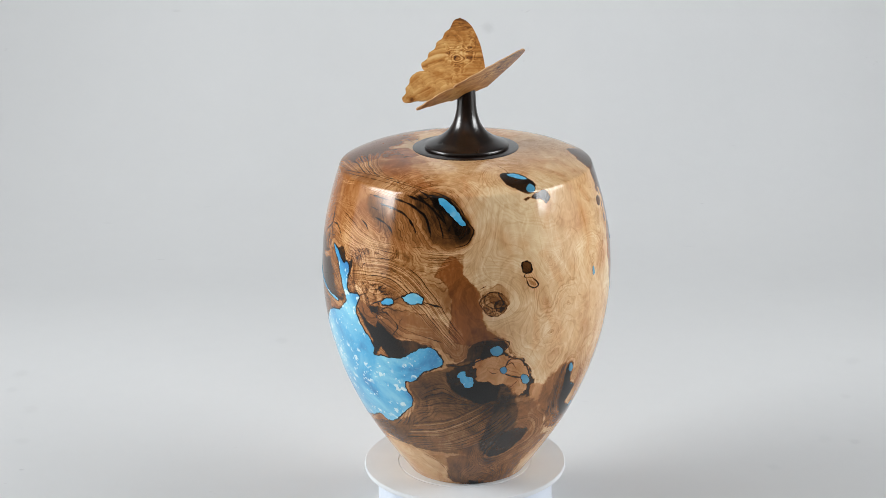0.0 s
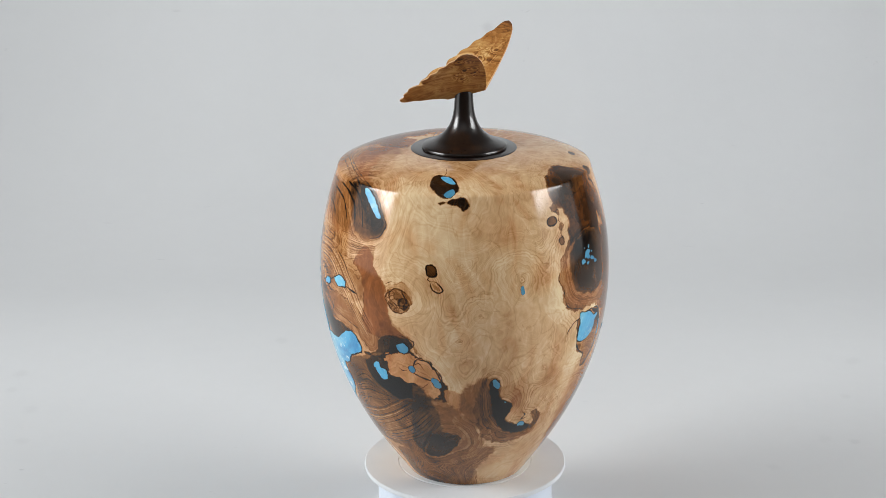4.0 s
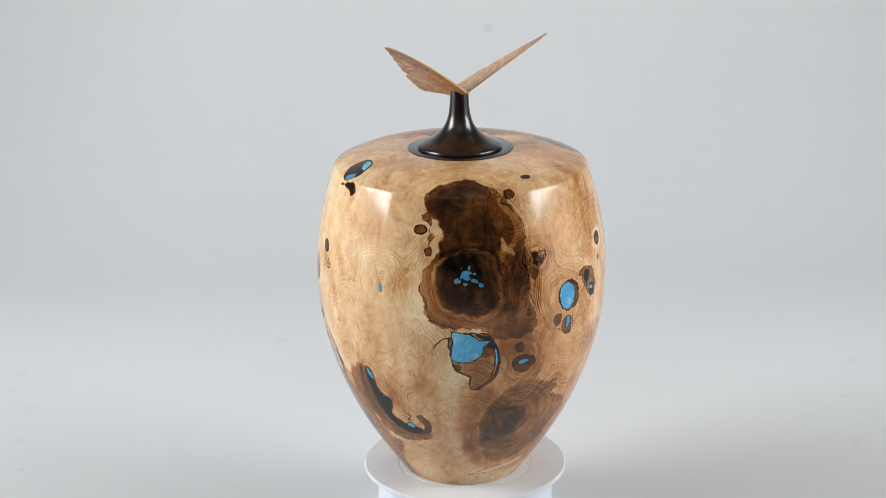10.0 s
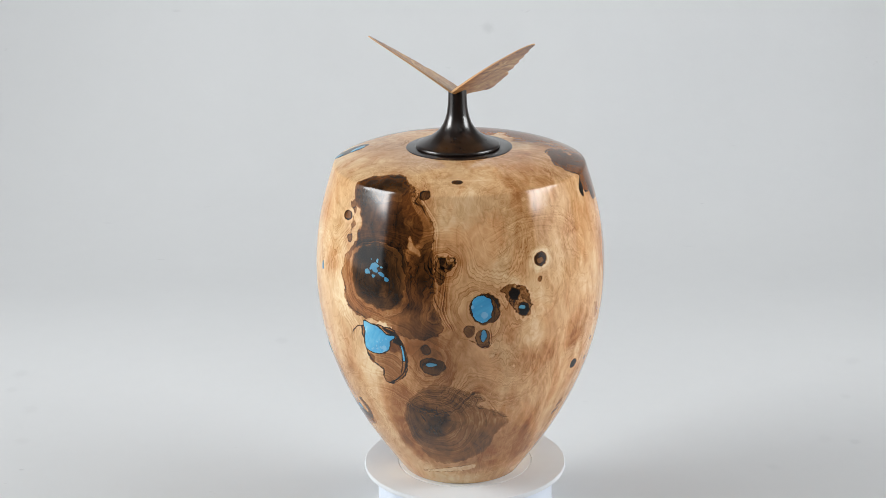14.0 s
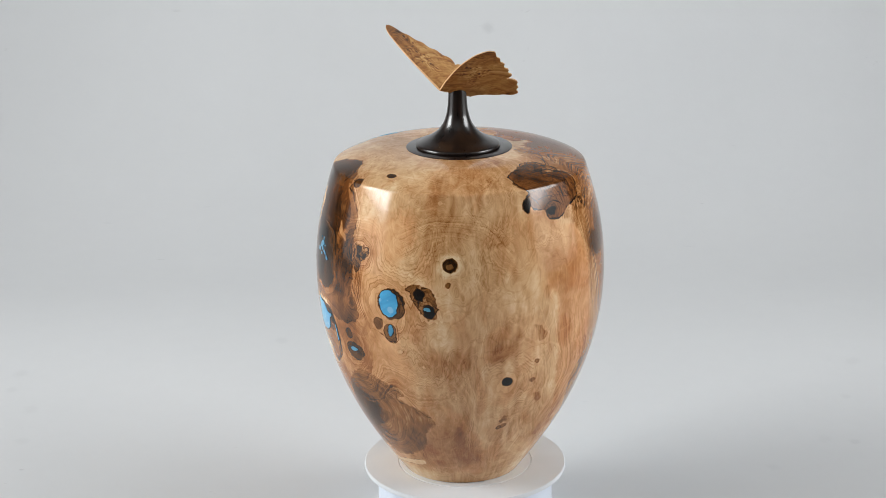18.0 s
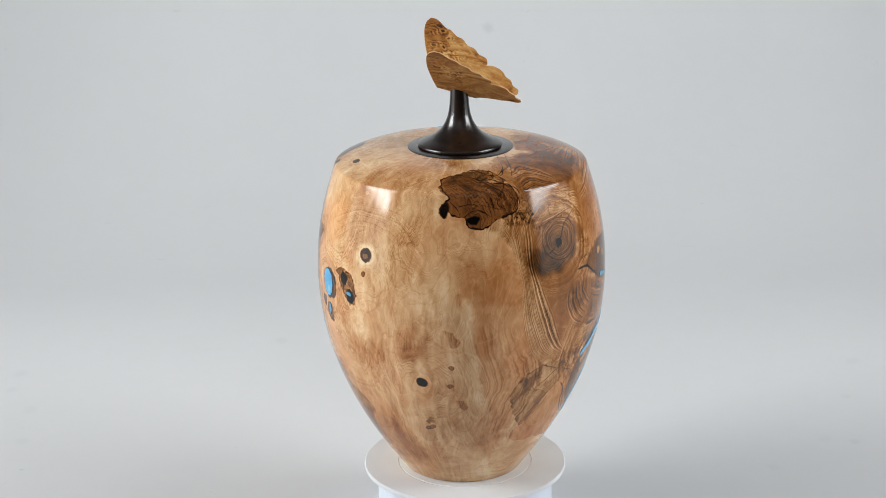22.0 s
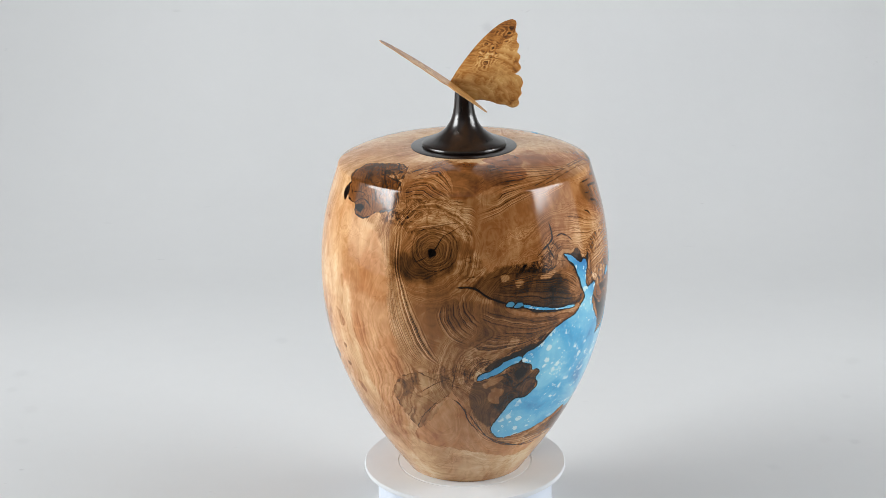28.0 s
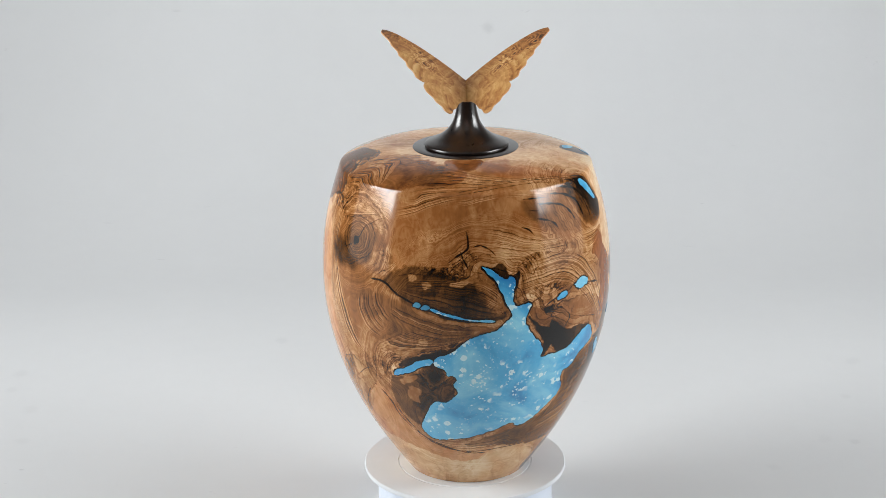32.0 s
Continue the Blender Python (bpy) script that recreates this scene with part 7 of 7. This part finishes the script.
def wood_fields():
    """Tone, warmth, ring phase, figure and dark lines over the whole wall."""
    a, s = np.meshgrid(GRID_A, GRID_S)
    pos = on_wall(a, s)
    tall = pos * np.array([1, 1, 0.3])
    swirl = pos + 0.030 * np.stack([fbm(pos * 13 + 20, 2), fbm(pos * 13 + 40, 2), fbm(pos * 13 + 60, 2)], -1)
    swirl = swirl + 0.006 * np.stack([fbm(swirl * 40 + 20, 2), fbm(swirl * 40 + 40, 2), fbm(swirl * 40 + 60, 2)], -1)
    tone = 0.222 + 0.24 * fbm(swirl * 15, 4) + 0.07 * fbm(tall * 30, 2)
    side = smooth01(1 - np.abs(((a - 85 + 180) % 360) - 180) / 75)
    warm = 0.08 + 0.30 * side + 0.4 * fbm(pos * 12 + 4, 3)
    figure = 0.5 + 0.3 * fbm(pos * 16 + 9, 2)
    ink = np.zeros(tone.shape)
    near = np.full(tone.shape, 1e-7)
    # upright curly streaks on the plain side
    side = smooth01(1 - np.abs(((a - 85 + 180) % 360) - 180) / 60)
    streak = perlin(np.stack([a * 0.30 + 3.6 * perlin(pos * 26), s * 0.026, 0 * a], -1)) + 0.6 * perlin(np.stack([a * 0.8 + 4.5 * perlin(pos * 40), s * 0.045, 0 * a + 4], -1))
    tone = tone + side * (0.02 + 0.17 * streak)
    for k, (outline, value, heat, soft, rough, fig, edge) in enumerate(ZONES):
        eye = fig > 1 or value >= 0.75
        rows, cols, x, y = window(outline, 40 if eye else 1.5 * soft + 3.5 * rough + 3)
        if not len(rows):
            continue
        d = to_outline(x, y, in_mm(outline)) + ragged(x, y, 1.05 * rough + 0.12 * soft, k)
        m = smooth01(0.5 - d / ((1.2 if soft <= 1.5 else 1.8) * soft))
        box = np.ix_(rows, cols)
        tone[box] += m * (value + 0.35 * np.clip(tone[box] - 0.3, -0.2, 0.2) * (value < 0.7) - tone[box])
        warm[box] += m * (heat - warm[box])
        figure[box] += m * (fig - figure[box])
        ink[box] *= 1 - 0.85 * m
        if edge:
            gap = smooth01(0.75 + 1.5 * perlin(np.stack([x / 8, y / 8, 0 * x + 7.7 * k], -1)))
            ink[box] = np.maximum(ink[box], edge * (0.35 + 0.65 * gap) * np.clip((0.78 - np.abs(d)) / 0.5, 0, 1))
            tone[box] -= 0.04 * edge * smooth01(1 - np.abs(d - 1.4) / 1.0) * (tone[box] < 0.6)
        if eye:
            near[box] += np.exp(-np.clip(d, -12, 60) / 5.0) * smooth01((40 - d) / 24)
    for k, (course, wide, dark, rough) in enumerate(STROKES):
        rows, cols, x, y = window(course, 6)
        d = to_course(*wander(x, y, rough, 200 + k), in_mm(course, False))
        box = np.ix_(rows, cols)
        half = wide * 0.42 * (1 + 1.1 * perlin(np.stack([x / 5, y / 5, 0 * x + k], -1)))
        ends = in_mm(course, False)
        tip = np.minimum(np.hypot(x - ends[0][0], y - ends[0][1]), np.hypot(x - ends[-1][0], y - ends[-1][1]))
        half = half * (0.45 + 0.65 * smooth01(tip / 5.0))
        ink[box] = np.maximum(ink[box], dark * (0.78 + 0.5 * perlin(np.stack([x / 7, y / 7, 0 * x + 3.3 * k], -1))) * np.clip((half + 0.3 - d) / 0.6, 0, 1))
    for k, (outline, rough, rim) in enumerate(HOLLOWS):
        rows, cols, x, y = window(outline, 40)
        d = to_outline(x, y, in_mm(outline)) + ragged(x, y, rough, 400 + k)
        box = np.ix_(rows, cols)
        ink[box] = np.maximum(ink[box], np.clip((rim * (1 + 0.9 * perlin(np.stack([x / 3, y / 3, 0 * x + k], -1))) + 0.35 - d) / 0.7, 0, 1))
        near[box] += np.exp(-np.clip(d, -12, 60) / 5.0) * smooth01((40 - d) / 24)
    ring = np.clip(-5.0 * np.log(near), -20, 45)
    phase = ring / 2.2 + (6.0 - 3.0 * side) * fbm(swirl * 17, 2) + 0.6 * fbm(pos * 50 + 3, 2) + side * 3.2 * streak
    # no lines where the rings lie flat
    run = np.gradient(phase, GRID_S[1] - GRID_S[0], axis=0)
    round_mm = np.maximum(np.hypot(pos[..., 0], pos[..., 1]), 0.01) * 1000 * 2 * math.pi / NU
    across = (np.roll(phase, -1, 1) - np.roll(phase, 1, 1)) / (2 * round_mm)
    stream, flow = lay_streams(tone.shape)
    calm = smooth01(0.55 + 1.6 * fbm(pos * 15 + 70, 2))
    figure = figure * smooth01((np.hypot(run, across) - 0.06) / 0.16) * (0.25 + 0.8 * calm) * (1 - 0.8 * np.clip(flow, 0, 1))
    flow = flow * (0.35 + 0.65 * smooth01((0.86 - tone) / 0.12))
    return pos, {"tone": np.clip(tone, 0.03, 1), "warm": np.clip(warm, -1, 1), "phase": phase, "figure": np.clip(figure, 0, 1), "ink": ink, "stream": stream, "flow": np.clip(flow, 0, 1)}


def build_urn():
    ob = thing("urn", "lacquered burl wood urn with turquoise resin inlays on a turntable", "urn", (0, 0, PLATTER))
    pos, fields = wood_fields()
    verts = pos.reshape(-1, 3)
    i, j = np.meshgrid(np.arange(NU), np.arange(NV - 1))
    n = (i + 1) % NU
    quads = np.stack([j * NU + i, j * NU + n, (j + 1) * NU + n, (j + 1) * NU + i], -1).reshape(-1, 4)
    foot, lid_ring = len(verts), len(verts) + 1
    verts = np.vstack([verts, [[*OFFSET, 0.003], [*OFFSET, pos[-1, 0, 2] - 0.006]]])
    k = np.arange(NU)
    tri_a = np.stack([np.full(NU, foot), (k + 1) % NU, k], -1)
    top = (NV - 1) * NU
    tri_b = np.stack([np.full(NU, lid_ring), top + k, top + (k + 1) % NU], -1)
    me = bpy.data.meshes.new("body")
    me.vertices.add(len(verts))
    me.vertices.foreach_set("co", verts.ravel())
    loops = np.concatenate([quads.ravel(), tri_a.ravel(), tri_b.ravel()])
    me.loops.add(len(loops))
    me.loops.foreach_set("vertex_index", loops.astype(np.int32))
    sizes = np.concatenate([np.full(len(quads), 4), np.full(2 * NU, 3)])
    starts = np.concatenate([[0], np.cumsum(sizes)[:-1]])
    me.polygons.add(len(sizes))
    me.polygons.foreach_set("loop_start", starts.astype(np.int32))
    me.polygons.foreach_set("use_smooth", np.ones(len(sizes), dtype=bool))
    me.update(calc_edges=True)
    for name, values in fields.items():
        at = me.attributes.new(name, "FLOAT", "POINT")
        at.data.foreach_set("value", np.concatenate([values.ravel(), [0.5, 0.5]]).astype(np.float32))
    part("body", me, wood, ob)
    part("collar", lathe("collar", [(0.026, -0.004), (0.026, 0.0002), (0.0362, 0.0006), (0.0370, 0.0002), (0.0372, -0.0012), (0.0366, -0.004)], 160, OFFSET), collar_wood, ob, "flat black wooden collar round the opening").location.z = RING_Z
    return ob


def build_inlay(parent, k, outline, rough, rim):
    """A slip of resin, cut to its ragged outline and set a hair proud of the wood."""
    pts = np.array(outline, float)
    lo, hi = pts.min(0), pts.max(0)
    pad = 1.5 + 2 * rough
    size = max((hi[0] - lo[0]) * MM, hi[1] - lo[1])
    stepmm = 0.5 if size > 25 else 0.3
    xs = np.arange(lo[0] * MM - pad, hi[0] * MM + pad, stepmm)
    ys = np.arange(max(lo[1] - pad, 0.1), hi[1] + pad, stepmm)
    x, y = np.meshgrid(xs, ys)
    d = to_outline(x, y, in_mm(outline)) + ragged(x, y, rough, 400 + k)
    verts, faces, index, border = [], [], {}, []

    def corner(i, j):
        key = (i, j)
        if key not in index:
            index[key] = len(verts)
            verts.append((xs[i], ys[j]))
        return index[key]

    def crossing(i, j, i2, j2):
        key = (i, j, i2, j2) if (i, j) < (i2, j2) else (i2, j2, i, j)
        if key not in index:
            a, b = d[j, i], d[j2, i2]
            t = a / (a - b)
            index[key] = len(verts)
            verts.append((xs[i] + t * (xs[i2] - xs[i]), ys[j] + t * (ys[j2] - ys[j])))
        return index[key]

    inside = d < 0
    some = inside[:-1, :-1] | inside[1:, :-1] | inside[:-1, 1:] | inside[1:, 1:]
    for j, i in zip(*np.nonzero(some)):
        ring = [(i, j), (i + 1, j), (i + 1, j + 1), (i, j + 1)]
        poly, marks = [], []
        for q in range(4):
            (a, b), (c, e) = ring[q], ring[(q + 1) % 4]
            if inside[b, a]:
                poly.append(corner(a, b))
                marks.append(0)
            if inside[b, a] != inside[e, c]:
                poly.append(crossing(a, b, c, e))
                marks.append(1)
        if len(poly) >= 3:
            faces.append(poly)
            for q in range(len(poly)):
                if marks[q] and marks[(q + 1) % len(poly)]:
                    border.append((poly[q], poly[(q + 1) % len(poly)]))
    if not faces:
        return
    flat = np.array(verts)
    top = on_wall(flat[:, 0] / MM, flat[:, 1], 0.00022)
    under = on_wall(flat[:, 0] / MM, flat[:, 1], -0.0009)
    n = len(flat)
    skirt = [(b + n, a + n, a + 2 * n, b + 2 * n) for a, b in border]
    me = mesh_of("resin_inlay", np.vstack([top, top, under]), faces + skirt)
    at = me.attributes.new("flecks", "FLOAT", "POINT")
    at.data.foreach_set("value", np.full(3 * n, 1.0 if size > 40 else 0.25 if size > 9 else 0.06, dtype=np.float32))
    part("resin_inlay", me, resin, parent, "turquoise resin inlay with white flecks" if size > 25 else "small turquoise resin inlay")


urn = build_urn()
for number, (shape, rag, dark_rim) in enumerate(HOLLOWS):
    build_inlay(urn, number, shape, rag, dark_rim)

# ---- the lid: dark turned finial with a wooden butterfly ----
LID = (0.0035 * math.cos(radians(-35)), 0.0035 * math.sin(radians(-35)))
lid = thing("lid", "dark turned finial lid with a burl wood butterfly, closing the urn", "lid", (0, 0, PLATTER + RING_Z + 0.0007))
HEAD, LEAN, RISE = radians(21), radians(17), radians(31)
SPINE = Vector((math.cos(LEAN) * math.cos(HEAD), math.cos(LEAN) * math.sin(HEAD), math.sin(LEAN)))
ACROSS = Vector((-math.sin(HEAD), math.cos(HEAD), 0))
STEM = 0.0365


def seat(x, y, z):
    """The stem's top follows the wings' underside."""
    if z < STEM - 0.004:
        return 0
    along, over = x * math.cos(HEAD) + y * math.sin(HEAD), -x * math.sin(HEAD) + y * math.cos(HEAD)
    return (along * math.tan(LEAN) + abs(over) * math.tan(RISE)) * min(1, (z - STEM + 0.004) / 0.004)


stem_line = curve([(0.0293, 0.0), (0.0296, 0.0010), (0.0289, 0.0023), (0.0262, 0.0036), (0.0203, 0.0062), (0.0141, 0.0108), (0.0101, 0.0162), (0.0080, 0.0220), (0.0070, 0.0275), (0.0066, 0.0325), (0.0063, 0.0361)], 5)
part("stem", lathe("stem", [(0, 0)] + [tuple(p) for p in stem_line] + [(0.0062, STEM), (0.0035, STEM), (0, STEM)], 96, LID, seat), ebony, lid, "dark trumpet-shaped turned stem")


def build_wing(side):
    """One butterfly wing: a thin sheet with a scalloped margin, rising from the spine."""
    lead = curve([(16, 0), (22.5, 15), (29.5, 36), (32.5, 53), (32, 62), (29.5, 67.5)], 8)
    tip = curve([(29.5, 67.5), (25.5, 68), (22, 65.5)], 4)[1:]
    fore = curve([(22, 65.5), (18, 61.5), (13.5, 60), (9, 55.5), (4, 54), (0, 49), (-5.5, 47.5), (-9, 43), (-14.5, 41), (-16, 36.5), (-15.5, 33.5)], 4)[1:]
    hind = curve([(-15.5, 33.5), (-21, 35), (-27.5, 32.5), (-30.5, 28), (-34.5, 25.5), (-36.5, 21), (-40.5, 18.5), (-41, 15), (-38.5, 12.6), (-33, 11.4), (-29, 9), (-22, 7), (-15, 3.5), (-12, 0)], 4)[1:]
    outline = np.vstack([lead, tip, fore, hind])
    bm = bmesh.new()
    up = SPINE.cross(ACROSS)
    out = math.cos(RISE) * ACROSS * side + math.sin(RISE) * up
    normal = SPINE.cross(out).normalized() * side
    root = Vector((*LID, STEM + 0.0006))
    ring = [bm.verts.new((p[0], p[1], 0)) for p in outline]
    face = bm.faces.new(ring)
    bmesh.ops.triangulate(bm, faces=[face])
    for _ in range(3):
        bmesh.ops.subdivide_edges(bm, edges=[e for e in bm.edges if e.calc_length() > 4.0], cuts=1, use_grid_fill=False)
        bmesh.ops.triangulate(bm, faces=bm.faces[:])
    flat = [(v.co.x, v.co.y) for v in bm.verts]
    bm.verts.index_update()
    tris = [[v.index for v in f.verts] for f in bm.faces]
    edges = [(e.verts[0].index, e.verts[1].index) for e in bm.edges if e.is_boundary]
    bm.free()
    n, thick = len(flat), 0.0007
    verts = []
    for lift in (1, -1):
        for a, b in flat:
            bow = 0.00002 * b * (60 - b) / 30
            half = thick * (1 - 0.5 * min(1, b / 50)) * (1 - 0.35 * min(1, max(0, -a) / 35))
            verts.append(root + SPINE * (a / 1000) + out * (b / 1000) + normal * (bow + lift * half))
    faces = [t if side > 0 else t[::-1] for t in tris] + [[q + n for q in (t[::-1] if side > 0 else t)] for t in tris]
    faces += [(a, b, b + n, a + n) for a, b in edges]
    me = mesh_of("wing", verts, faces, False)
    me.materials.append(veneer)
    me.materials.append(pale_edge)
    me.polygons.foreach_set("material_index", np.array([0] * (2 * len(tris)) + [1] * len(edges), dtype=np.int32))
    bm = bmesh.new()
    bm.from_mesh(me)
    bmesh.ops.recalc_face_normals(bm, faces=bm.faces)
    bm.to_mesh(me)
    bm.free()
    ab = np.array(flat + flat)
    tone = 0.32 + 0.16 * smooth01((ab[:, 1] - 46) / 16) + 0.12 * smooth01((ab[:, 0] - 14) / 14) - 0.05 * smooth01((8 - ab[:, 0]) / 30)
    tone += 0.45 * np.exp(-((ab[:, 0] + 35.5) ** 2 + (ab[:, 1] - 15) ** 2) / 5.0)
    eyes = smooth01(1.25 - np.hypot((ab[:, 0] - 4 - 0.3 * ab[:, 1]) / 15, (ab[:, 1] - 40) / 30))
    flow = (ab[:, 1] + 0.010 * (ab[:, 0] + 12) ** 2) / 4.5
    for name, values in (("tone", tone), ("eyes", eyes), ("flow", flow)):
        me.attributes.new(name, "FLOAT", "POINT").data.foreach_set("value", values.astype(np.float32))
    wing = new("wing", me)
    wing.parent = lid
    tagged(wing, "thin honey-coloured burl wing with scalloped edge")


build_wing(1)
build_wing(-1)


# ---- the turning ----
def motions():
    """Turntable, urn and lid go round together at an even pace."""
    for ob, height in ((urn, PLATTER), (lid, PLATTER + RING_Z + 0.0007), (platter, 0.0)):
        walk(ob, [(t, pose(0, 0, height, 0, 0, -TURN * t)) for t in range(0, 33)])


motions()
